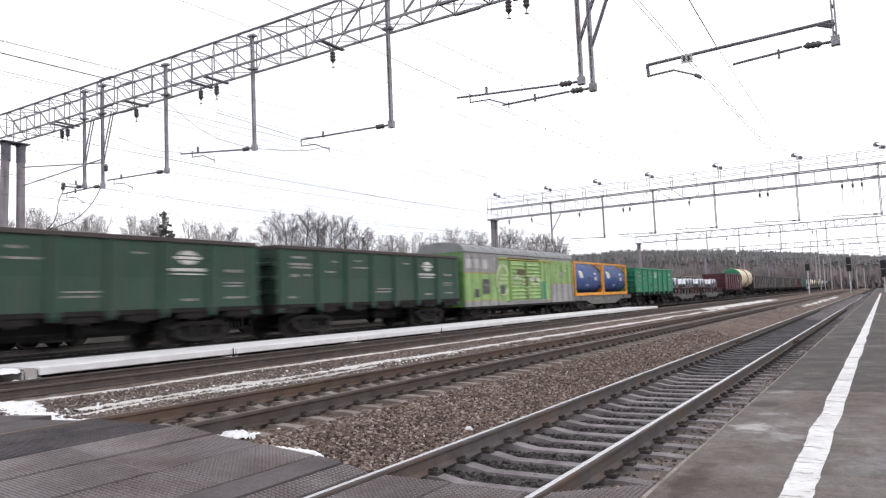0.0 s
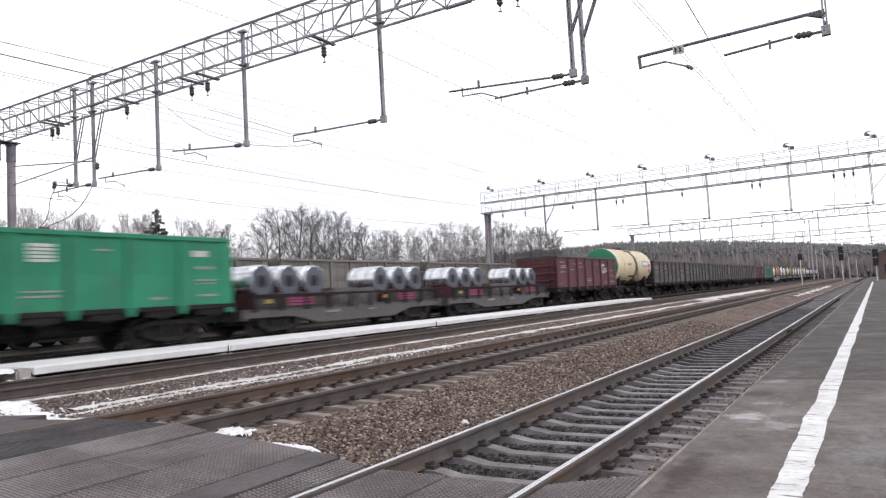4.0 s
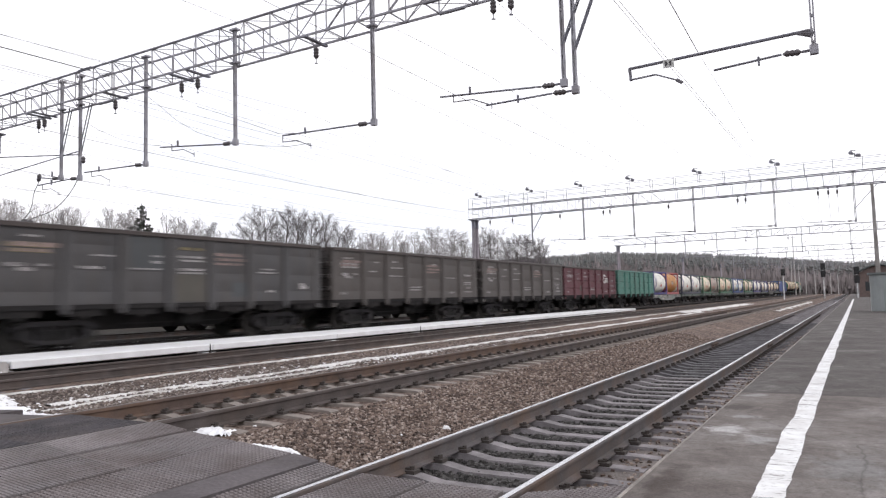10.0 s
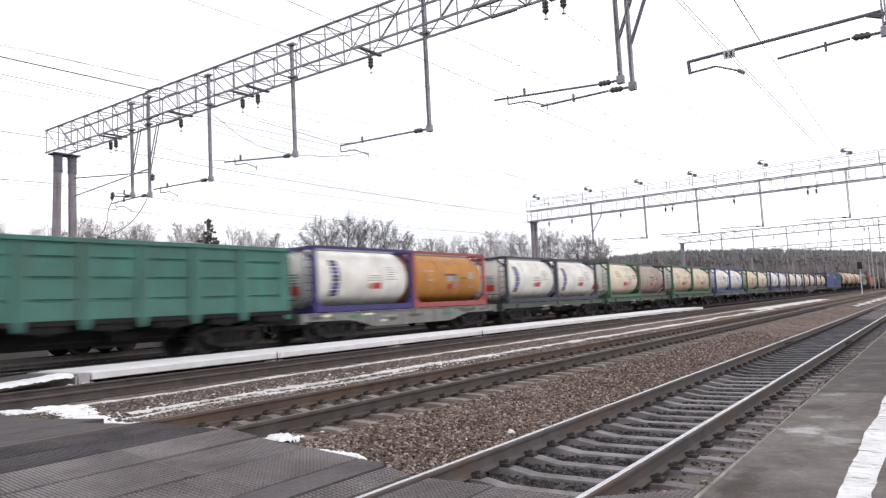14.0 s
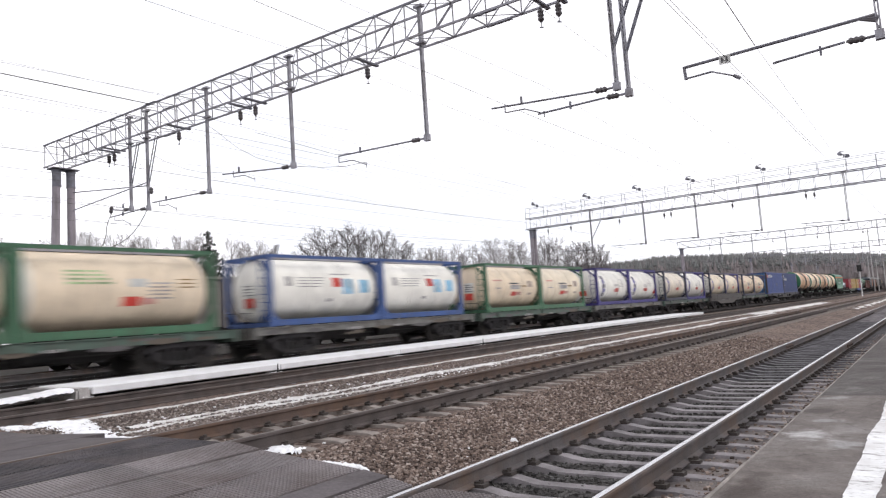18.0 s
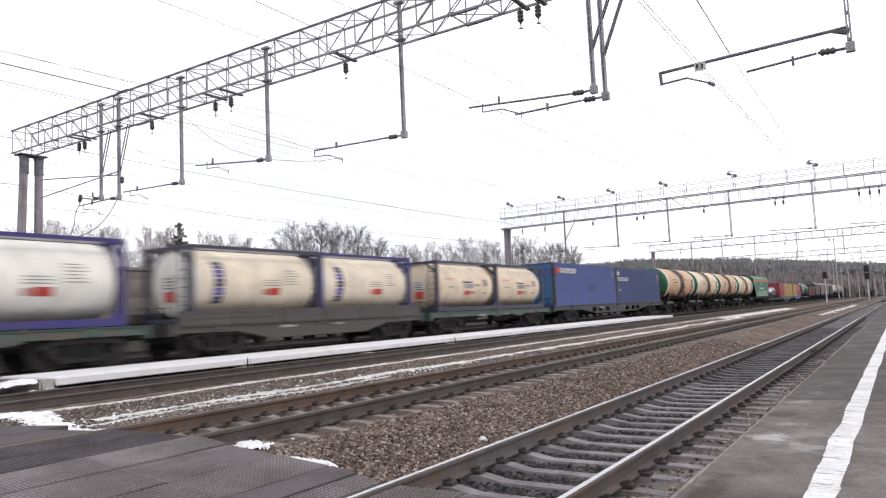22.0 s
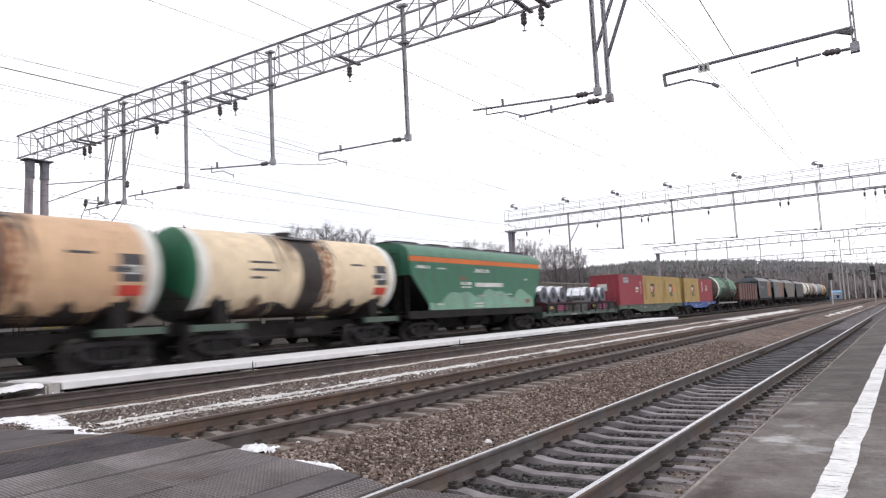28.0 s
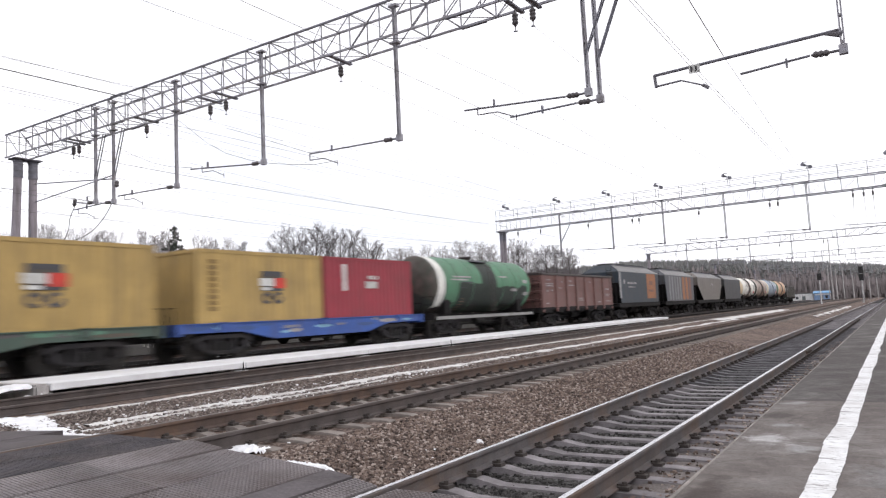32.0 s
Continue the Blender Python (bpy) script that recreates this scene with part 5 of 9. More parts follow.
    for x in (-31.5, -26.1, -21.3, -16.6, -11.0, -5.1, 0.4, 5.5):
        bm = B()
        tube(bm, (x, 61.08, 11.40), (x, 61.08, 11.75), 0.03, 6)
        fl = part("floodlight", bm, M["galv_dark"], g, "dark floodlight on the walkway rail")
        bm = B()
        tube(bm, (x - 0.28, 61.0, 11.78), (x - 0.10, 61.25, 11.70), 0.15, 10, 0.08)
        tube(bm, (x + 0.30, 60.95, 11.50), (x + 0.10, 61.2, 11.56), 0.15, 10, 0.08)
        bar(bm, (x - 0.25, 61.08, 11.66), (x + 0.25, 61.08, 11.66), 0.04)
        bar(bm, (x - 0.25, 61.08, 11.95), (x + 0.1, 61.08, 11.93), 0.05)
        part("lamp_head", bm, M["galv_dark"], fl)

    for k, yy in enumerate((110.0, 158.0, 207.0, 256.0)):
        g = gantry(yy, False, False)
        for x in (-26.4, -22.0, -17.5, -12.0, -6.3, -0.4):
            drop_post(g, x, yy, 10.4, 6.9, x - 3.0, "single", 1.3 if x in (-6.3, -0.4) else 0, stout=1.5)
        for x in (-28.0, -19.2, -13.5, -8.0):
            hanger(g, x, yy)


def wire_run(x, z, ys, sag, r, name, label, xs=None):
    """One wire hung in spans."""
    cu = bpy.data.curves.new(name, "CURVE")
    cu.dimensions, cu.bevel_depth, cu.bevel_resolution = "3D", r, 0
    pts = []
    for k, (a, b) in enumerate(zip(ys, ys[1:])):
        for i in range(10 if sag else 1):
            t = i / (10 if sag else 1)
            xx = x if xs is None else xs[k] + (xs[k + 1] - xs[k]) * t
            pts.append((xx, a + (b - a) * t, z - 4 * sag * t * (1 - t)))
    pts.append((x if xs is None else xs[-1], ys[-1], z))
    sp = cu.splines.new("POLY")
    sp.points.add(len(pts) - 1)
    for q, c in zip(sp.points, pts):
        q.co = (*c, 1)
    cu.materials.append(M["wire"])
    return tagged(new(name, cu), label, "wire", "overhead wires")


def build_wires():
    ys = [-45, 16, 61.5, 110, 158, 207, 256]
    for k, (x, z) in enumerate(((-2.9, 6.6), (-7.5, 6.45), (-14.3, 6.5), (-20.5, 6.6), (-24.9, 6.5), (-27.9, 6.5))):
        zig = [x + (0.3 if (i + k) % 2 else -0.3) for i in range(len(ys))]
        if k == 0:
            for dx in (0.0, 0.07):
                wire_run(x, 6.42, ys, 0.0, 0.005, "contact_wire", "thin copper contact wire over a track", [-3.28 + dx, -3.22 + dx, -2.9 + dx, -3.4 + dx, -2.9 + dx, -3.4 + dx, -3.0 + dx])
            wire_run(x, 6.80, ys[:2], 0.1, 0.009, "messenger_wire", "sagging messenger wire over a track", [-0.8, -2.72])
            wire_run(x, 6.80, ys[1:], 0.1, 0.004, "messenger_wire", "thin messenger wire over a track", [-2.72, -3.2, -3.0, -3.2, -3.0, -3.2])
            continue
        wire_run(x, z - 0.20, ys, 0.02, 0.005, "contact_wire", "thin copper contact wire over a track", zig)
        wire_run(x, z + 0.75, ys, 0.75, 0.004, "messenger_wire", "sagging messenger wire over a track", zig)
    for x in (-27.8, -23.1, -19.1, -13.55, -7.4):
        wire_run(x, 8.95, ys, 0.35, 0.005, "feeder_wire", "sagging feeder wire under the gantries")
    for x, x2, z in ((-2.2, -4.6, 8.65), (-1.5, -2.4, 8.65), (-0.9, -1.6, 8.65)):
        wire_run(x, z, [61.5, 110], 1.3, 0.011, "feeder_wire", "slack feeder wire between two gantries", [x, x2])
    wire_run(-24.6, 10.55, ys[:2], 0.3, 0.019, "line_wire", "thick sagging line wire before the first gantry")
    wire_run(-24.6, 10.55, ys[1:], 0.3, 0.007, "line_wire", "sagging line wire along the gantries")
    for x, z, sag, r in ((-26.6, 10.5, 0.4, 0.007), (-33.0, 10.2, 0.3, 0.013), (-33.6, 8.2, 0.4, 0.010), (-33.9, 7.4, 0.4, 0.008)):
        wire_run(x, z, ys, sag, r, "line_wire", "sagging line wire along the gantries")


def mast_signal(x, y, top, heads):
    s = thing("mast_signal", "railway light signal with black heads on a pale mast", "signal", "light signals", at=pose(x, y, 0))
    part("mast", tube(B(), (0, 0, -0.3), (0, 0, top), 0.09, 10, 0.07), M["white_post"], s)
    for i in range(heads):
        z = top - 0.55 - i * 1.35
        bm = B()
        bx(bm, -0.38, 0.38, -0.18, -0.10, z - 0.62, z + 0.62)
        bx(bm, -0.2, 0.2, -0.10, 0.10, z - 0.45, z + 0.45)
        h = part("signal_head", bm, M["signal_black"], s)
        for dz in (-0.3, 0.3):
            part("hood", tube(B(), (0, -0.18, z + dz), (0, -0.42, z + dz), 0.16, 12), M["signal_black"], h)
    bm = B()
    for dx in (-0.2, 0.2):
        bar(bm, (dx, 0.15, -0.2), (dx, 0.15, top - 0.4), 0.03)
    for i in range(12):
        bar(bm, (-0.2, 0.15, 0.2 + i * 0.42), (0.2, 0.15, 0.2 + i * 0.42), 0.025)
    part("ladder", bm, M["galv"], s)


def build_far_platform():
    # small brick station pavilion with an arched roof at the far end of the platform
    h = thing("station_pavilion", "small brick pavilion with an arched metal roof", "building", at=pose(0.25, 140, 0.2))
    bm = B()
    for x0, x1, z0, z1 in ((0, 6, 0, 1.0), (0, 0.9, 1.0, 2.6), (2.1, 3.4, 1.0, 2.6), (4.6, 6, 1.0, 2.6), (0, 6, 2.6, 4.2)):
        bx(bm, x0, x1, 0, 0.3, z0, z1)
    bx(bm, 0, 0.3, 0.3, 8, 0, 4.2)
    bx(bm, 5.7, 6, 0.3, 8, 0, 4.2)
    bx(bm, 0.3, 5.7, 7.7, 8, 0, 4.2)
    part("wall", bm, M["brick"], h)
    for x in (0.9, 3.4):
        part("window", bx(B(), x + 0.02, x + 1.18, 0.1, 0.16, 1.02, 2.58), M["glass_dark"], h)
    prof = [(-0.5 + 7 * i / 12, 4.2 + 1.3 * math.sin(math.pi * i / 12)) for i in range(13)]
    prof += [(u, v - 0.18) for u, v in prof[::-1]]
    part("roof", extr(B(), prof, -0.5, 8.5), M["roof_metal"], h, "arched grey metal roof")
    part("gable", extr(B(), [(0.3 + 5.4 * i / 12, 4.2 + 1.0 * math.sin(math.pi * i / 12)) for i in range(13)], 0.05, 0.25), M["brick"], h)
    b = thing("platform_booth", "grey sheet-metal booth on the platform", "booth", at=pose(0.62, 46, 0.2))
    bm = B()
    bx(bm, 0, 2.2, 0, 2.4, 0.05, 2.1)
    bmesh.ops.bevel(bm, geom=bm.edges[:], offset=0.03, segments=1, affect="EDGES")
    part("body", bm, M["booth_grey"], b)
    part("roof", bx(B(), -0.1, 2.3, -0.1, 2.5, 2.102, 2.2), M["roof_metal"], b)
    part("plinth", bx(B(), 0.02, 2.18, 0.02, 2.38, 0, 0.048), M["concrete"], b)
    for i in range(5):
        part("rib", bx(B(), 0.2 + i * 0.42, 0.24 + i * 0.42, -0.02, -0.001, 0.1, 2.05), M["booth_grey"], b)
    pst = thing("lamp_mast", "grey concrete lighting mast on the platform", "mast", at=pose(1.35, 60, 0.2))
    part("mast", tube(B(), (0, 0, -0.1), (0, 0, 9), 0.17, 12, 0.1), M["concrete"], pst)
    part("bracket", tube(B(), (0, 0, 8.9), (-1.2, 0, 9.1), 0.04, 6), M["galv"], pst)
    part("lamp_head", bx(B(), -1.6, -1.1, -0.12, 0.12, 9.02, 9.16), M["booth_grey"], pst)
    k = thing("trackside_kiosk", "small blue trackside hut with a bright blue roof", "hut", at=pose(-24.0, 298, -0.4))
    part("wall", bx(B(), -2.6, 2.6, 0, 4, 0, 3.0), M["kiosk_wall"], k)
    part("roof", extr(B(), [(-0.4, 3.002), (4.3, 3.002), (4.3, 3.15), (2.2, 3.9), (-0.4, 3.15)], -2.9, 2.9, "x"), M["sign_blue"], k, "bright blue sheet roof")
    part("door", bx(B(), -0.6, 0.5, -0.05, -0.003, 0.05, 2.2), M["booth_grey"], k)
    part("sign_board", bx(B(), -2.3, 2.3, -0.06, -0.003, 2.35, 2.85), M["hut_white"], k, "pale sign board under the roof")
    part("window", bx(B(), 1.1, 2.0, -0.04, -0.003, 1.1, 2.1), M["glass_dark"], k)
    h = thing("equipment_hut", "small white equipment hut beside the line", "hut", at=pose(-30.6, 300, -0.4))
    part("wall", bx(B(), -3.4, 3.4, 0, 3, 0, 3.1), M["hut_white"], h)
    part("roof", bx(B(), -3.5, 3.5, -0.1, 3.1, 3.102, 3.25), M["roof_metal"], h)
    part("door", bx(B(), -0.2, 0.9, -0.05, -0.003, 0.05, 2.2), M["roof_metal"], h)
    part("window", bx(B(), -2.4, -1.5, -0.04, -0.003, 1.2, 2.1), M["glass_dark"], h)
    for x, y, top in ((-19.0, 280, 21.3), (-19.2, 284, 12.0), (-17.6, 279, 10.8), (-15.6, 280, 11.0), (-20.2, 283, 12.4), (-12.8, 281, 8.4), (-9.9, 280, 7.2), (-8.0, 282, 7.6), (-5.7, 279, 7.0)):
        pl = thing("utility_pole", "slim pale concrete pole with a crossarm beside the line", "pole", "utility poles", at=pose(x, y, -0.4))
        part("mast", tube(B(), (0, 0, 0), (0, 0, top + 0.4), 0.20, 8, 0.13), M["concrete_pale"], pl)
        part("crossarm", bar(B(), (-0.9, 0, top - 0.3), (0.9, 0, top - 0.3), 0.12), M["galv_dark"], pl)
    mast_signal(-12.2, 150, 5.7, 1)
    mast_signal(-5.4, 150, 6.5, 2)
    mast_signal(0.0, 128, 5.0, 2)

# ---- rolling stock ----
MOVERS = []


def run_with_train(ob, y, x=None, z=None):
    """The thing moves with the train; y is its place along the line at the start."""
    MOVERS.append((ob, MAIN[0] if x is None else x, y, MAIN[1] if z is None else z))
    ob.matrix_basis = pose(MOVERS[-1][1], y, MOVERS[-1][3])
    return ob


def bogie(w, yc):
    """Three-piece bogie: bolster, side frames, wheels, springs."""
    bm = B()
    bx(bm, -1.0, 1.0, yc - 0.22, yc + 0.22, 0.46, 0.78)
    tube(bm, (0, yc, 0.75), (0, yc, 0.95), 0.25, 12)
    bg = part("bogie", bm, M["bogie"], w)
    for s in (-1, 1):
        bm = B()
        for prof in (((-1.24, 0.56), (-1.24, 0.70), (-0.78, 0.84), (0.78, 0.84), (1.24, 0.70), (1.24, 0.56), (0.74, 0.70), (-0.74, 0.70)), ((-1.06, 0.50), (-0.98, 0.38), (-0.52, 0.20), (0.52, 0.20), (0.98, 0.38), (1.06, 0.50), (0.48, 0.30), (-0.48, 0.30))):
            extr(bm, [(yc + u, v) for u, v in prof], s * 0.96, s * 1.12, "x")
        for e in (-0.43, 0.43):
            bx(bm, min(s * 0.97, s * 1.11), max(s * 0.97, s * 1.11), yc + e - 0.07, yc + e + 0.07, 0.29, 0.71)
        for e in (-1, 1):
            tube(bm, (s * 0.9, yc + e * 0.925, 0.475), (s * 1.2, yc + e * 0.925, 0.475), 0.15, 12)
        part("side_frame", bm, M["bogie"], bg)
        for e in (-0.22, 0, 0.22):
            part("spring", tube(B(), (s * 1.04, yc + e, 0.30), (s * 1.04, yc + e, 0.58), 0.085, 8), M["steel_dark"], bg)
        for e in (-1, 1):
            y = yc + e * 0.925
            bm = lathe(B(), [(s * 0.735, 0.1), (s * 0.735, 0.46), (s * 0.74, 0.505), (s * 0.765, 0.505), (s * 0.775, 0.478), (s * 0.865, 0.472), (s * 0.865, 0.40), (s * 0.82, 0.36), (s * 0.82, 0.16), (s * 0.90, 0.13), (s * 0.90, 0.0)], y, 0.475, 28, "x")
            part("wheel", bm, M["wheel"], bg)
    for e in (-1, 1):
        part("axle", tube(B(), (-0.95, yc + e * 0.925, 0.475), (0.95, yc + e * 0.925, 0.475), 0.08, 10), M["steel_dark"], bg)
    return bg


BOGIE = []


def add_bogies(w, ys):
    for y in ys:
        if not BOGIE:
            BOGIE.append(bogie(w, 0))
            BOGIE[0].matrix_basis = pose(0, y, 0)
        else:
            src = BOGIE[0]
            o = again(src, w, pose(0, y, 0))
            for c in src.children:
                again(c, o, Matrix.Identity(4))


def couplers(w, half):
    for s in (-1, 1):
        bm = B()
        bx(bm, -0.12, 0.12, min(s * (half - 0.75), s * (half - 0.25)), max(s * (half - 0.75), s * (half - 0.25)), 0.92, 1.16)
        bx(bm, -0.2, 0.24, min(s * (half - 0.3), s * half), max(s * (half - 0.3), s * half), 0.86, 1.22)
        part("coupler", bm, M["steel_dark"], w)
        bm = B()
        tube(bm, (0.35, s * (half - 0.6), 0.95), (0.28, s * (half - 0.15), 0.62), 0.025, 6)
        part("brake_hose", bm, M["steel_dark"], w)


def brake_gear(w, y=0.8):
    bm = B()
    tube(bm, (0.45, y - 0.45, 0.72), (0.45, y + 0.45, 0.72), 0.2, 12)
    tube(bm, (-0.3, y + 1.0, 0.75), (-0.3, y + 1.9, 0.75), 0.16, 12)
    bar(bm, (0.3, y - 2.6, 0.66), (0.3, y + 2.8, 0.66), 0.05)
    bar(bm, (1.1, y - 0.6, 0.62), (1.1, y - 0.6, 0.95), 0.04)
    part("brake_gear", bm, M["steel_dark"], w)


def marks(w, x, rows, mat="white_mark", name="stencil", s=1):
    """Stencilled writing as broken bars. rows: (y0, y1, z0, z1) on the side at x."""
    for k, (y0, y1, z0, z1) in enumerate(rows):
        bm, h = B(), z1 - z0
        xa, xb = min(x, x + s * 0.005), max(x, x + s * 0.005)
        if name == "stencil" and h < 0.22 and y1 - y0 > 2.2 * h:
            n = max(2, round((y1 - y0) / (h * 0.95)))
            st = (y1 - y0) / n
            prof = [(y0, z0)]
            for i in range(n):
                top = z1 if n < 5 or (i * 7 + k * 3) % 6 else z0 + 0.2 * h
                prof += [(y0 + i * st, top), (y0 + (i + 0.78) * st, top), (y0 + (i + 0.78) * st, z0 + 0.1 * h), (y0 + (i + 1) * st, z0 + 0.1 * h)]
            extr(bm, prof[1:] + [(y1, z0), (y0, z0)], xa, xb, "x")
        else:
            bx(bm, xa, xb, y0, y1, z0, z1)
        part(name, bm, M[mat], w)


def grooved_sheet(s, xs, edges, grooves, depth):
    """Side sheet of a gondola: flat panels with pressed-in grooves between the posts."""
    bm = B()
    zs = [1.28]
    for z in grooves:
        zs += [z - 0.075, z + 0.012, z + 0.024, z + 0.05]
    zs.append(3.36)
    deep = [0.0] + [d for _ in grooves for d in (0.0, depth, depth, 0.0)] + [0.0]
    ys = []
    for a, b in zip(edges, edges[1:]):
        ys += [(a, 0), (a + 0.27, 0), (a + 0.34, 1), (b - 0.34, 1), (b - 0.27, 0)]
    ys.append((edges[-1], 0))
    g = [[bm.verts.new((s * (xs + 0.02 - q * d), y, z)) for z, d in zip(zs, deep)] for y, q in ys]
    for a, b in zip(g, g[1:]):
        for i in range(len(zs) - 1):
            bm.faces.new((a[i], b[i], b[i + 1], a[i + 1]))
    bmesh.ops.recalc_face_normals(bm, faces=bm.faces[:])
    bx(bm, min(s * (xs - 0.055), s * (xs - 0.045)), max(s * (xs - 0.055), s * (xs - 0.045)), edges[0], edges[-1], 1.28, 3.36)
    return bm


POSTS = (-6.38, -4.32, -2.55, -0.84, 0.84, 2.62, 4.45, 6.38)


def gondola(paint_key, label, group="gondola wagons", door="plain", logo=0, parked=False, half=6.5, rim="rim_rust", sheet="flat"):
    w = thing("gondola_wagon", label, "wagon", group)
    P = M[paint_key]
    xs = 1.50
    for s in (-1, 1):
        edges = (-half,) + POSTS[1:-1] + (half,)
        part("side_sheet", grooved_sheet(s, xs, edges, {"pressed": (1.80, 2.40, 2.95), "crease": (1.62, 2.24, 2.98)}.get(sheet, (2.24,)), {"pressed": 0.10, "crease": 0.014}.get(sheet, 0.006)), P, w)
        bm = B()
        bx(bm, s * xs - 0.06, s * xs + 0.105, -half, half, 3.36, 3.50)
        bmesh.ops.bevel(bm, geom=bm.edges[:], offset=0.02, segments=1, affect="EDGES")
        part("top_rim", bm, M[rim], w, "dented rusty top rim")
        bm = B()
        bx(bm, s * xs - 0.10, s * xs + 0.06, -half, half, 1.14, 1.277)
        part("side_sill", bm, M["underframe"], w)
        for i, y in enumerate(POSTS):
            if i in (0, 7):
                e = -1 if i == 0 else 1
                prof = [(e * half, 0.98), (e * half, 3.357), (e * (half - 0.42), 3.357), (e * (half - 0.42), 1.34), (e * (half - 0.2), 0.98)]
                part("corner_plate", extr(B(), prof, s * (xs + 0.021), s * (xs + 0.045), "x"), P, w)
                continue
            prof = [(y - 0.15, 1.3), (y - 0.105, 3.357), (y + 0.105, 3.357), (y + 0.15, 1.3), (y + 0.08, 1.0), (y - 0.08, 1.0)]
            bm = extr(B(), prof, s * (xs + 0.021), s * (xs + 0.115), "x")
            bmesh.ops.bevel(bm, geom=[ed for ed in bm.edges if all(abs(v.co.x) > xs + 0.1 for v in ed.verts)], offset=0.03, segments=1, affect="EDGES")
            part("post", bm, P, w)
        for i in range(7):
            y = -half + 0.9 + i * (2 * half - 1.8) / 6
            bm = B()
            bx(bm, min(s * 1.40, s * 1.52), max(s * 1.40, s * 1.52), y - 0.55, y + 0.55, 0.95, 1.13)
            bx(bm, min(s * 1.50, s * 1.56), max(s * 1.50, s * 1.56), y - 0.09, y + 0.09, 0.88, 1.10)
            part("bottom_hatch", bm, M["underframe"], w)
    for e in (-1, 1):
        bm = B()
        bx(bm, -1.479, 1.479, e * half - 0.03, e * half + 0.03, 1.28, 3.36)
        for z in (1.75, 2.28, 2.80):
            yy = e * (half + 0.03)
            extr(bm, [(yy, z - 0.09), (yy + e * 0.10, z - 0.05), (yy + e * 0.10, z + 0.05), (yy, z + 0.09)], -1.46, 1.46, "x")
        part("end_wall", bm, P, w)
        bm = B()
        bx(bm, -1.43, 1.43, e * half - 0.08, e * half + 0.09, 3.36, 3.50)
        part("end_rim", bm, M[rim], w)
        bm = B()
        bx(bm, -1.5, 1.5, e * half - 0.14, e * half + 0.14, 0.95, 1.277)
        part("end_sill", bm, M["underframe"], w)
        bm = B()
        for z in (1.0, 1.4, 1.8, 2.2, 2.6, 3.0):
            bar(bm, (1.0, e * (half + 0.17), z), (1.4, e * (half + 0.17), z), 0.025)
        for x in (1.0, 1.4):
            bar(bm, (x, e * (half + 0.17), 0.9), (x, e * (half + 0.17), 3.2), 0.03)
        part("end_ladder", bm, M["underframe"], w)
    part("floor", bx(B(), -1.47, 1.47, -half + 0.04, half - 0.04, 1.22, 1.279), M["underframe"], w)
    part("centre_sill", extr(B(), [(-half - 0.1, 1.215), (half + 0.1, 1.215), (half + 0.1, 0.86), (3.0, 0.86), (2.4, 0.50), (-2.4, 0.50), (-3.0, 0.86), (-half - 0.1, 0.86)], -0.3, 0.3, "x"), M["underframe"], w)
    couplers(w, 6.96)
    if not parked:
        brake_gear(w)
    add_bogies(w, (-4.325, 4.325))
    # stencilled writing on the panels between the posts
    x = xs + 0.036
    q = [(a + b) / 2 for a, b in zip(POSTS, POSTS[1:])]
    if paint_key == "gon_grey":
        marks(w, x, [(q[0] - 0.6, q[0] + 0.65, 2.70, 2.80), (q[0] - 0.6, q[0] + 0.65, 2.84, 2.95), (q[3] - 0.5, q[3] + 0.5, 3.0, 3.09)], "ochre_mark")
        marks(w, x, [(q[0] - 0.2, q[0] + 0.3, 3.12, 3.18), (q[0] - 0.55, q[0] - 0.1, 2.32, 2.42), (q[0] + 0.25, q[0] + 0.55, 2.34, 2.41), (q[1] - 0.45, q[1] + 0.2, 2.30, 2.38), (q[1] - 0.1, q[1] + 0.6, 2.68, 2.73), (q[2] + 0.2, q[2] + 0.55, 2.72, 2.78), (q[2] + 0.2, q[2] + 0.5, 2.52, 2.60),
                     (q[3] - 0.5, q[3] + 0.5, 2.74, 2.81), (q[3] - 0.5, q[3] + 0.5, 2.62, 2.68), (q[3] - 0.5, q[3] + 0.5, 2.32, 2.40), (q[3] - 0.5, q[3] + 0.5, 2.22, 2.28), (q[5] - 0.3, q[5] + 0.3, 2.42, 2.48), (q[5] - 0.1, q[5] + 0.3, 1.60, 1.68)], "faint_mark")
        marks(w, x, [(q[6] - 0.15, q[6] + 0.12, 1.72, 1.95)], "faint_mark", "notice")
        for i, y0, y1, z0, z1, key in ((4, 0.05, 0.7, 1.45, 1.95, "gon_slate"), (2, -0.6, 0.6, 2.3, 3.33, "gon_slate"), (3, -0.6, 0.6, 1.30, 2.2, "gon_olive")):
            part("repainted_panel", bx(B(), xs + 0.021, xs + 0.025, q[i] + y0, q[i] + y1, z0, z1), M[key], w, "repainted patch on the side sheet")
    elif not parked and paint_key != "mint_green":
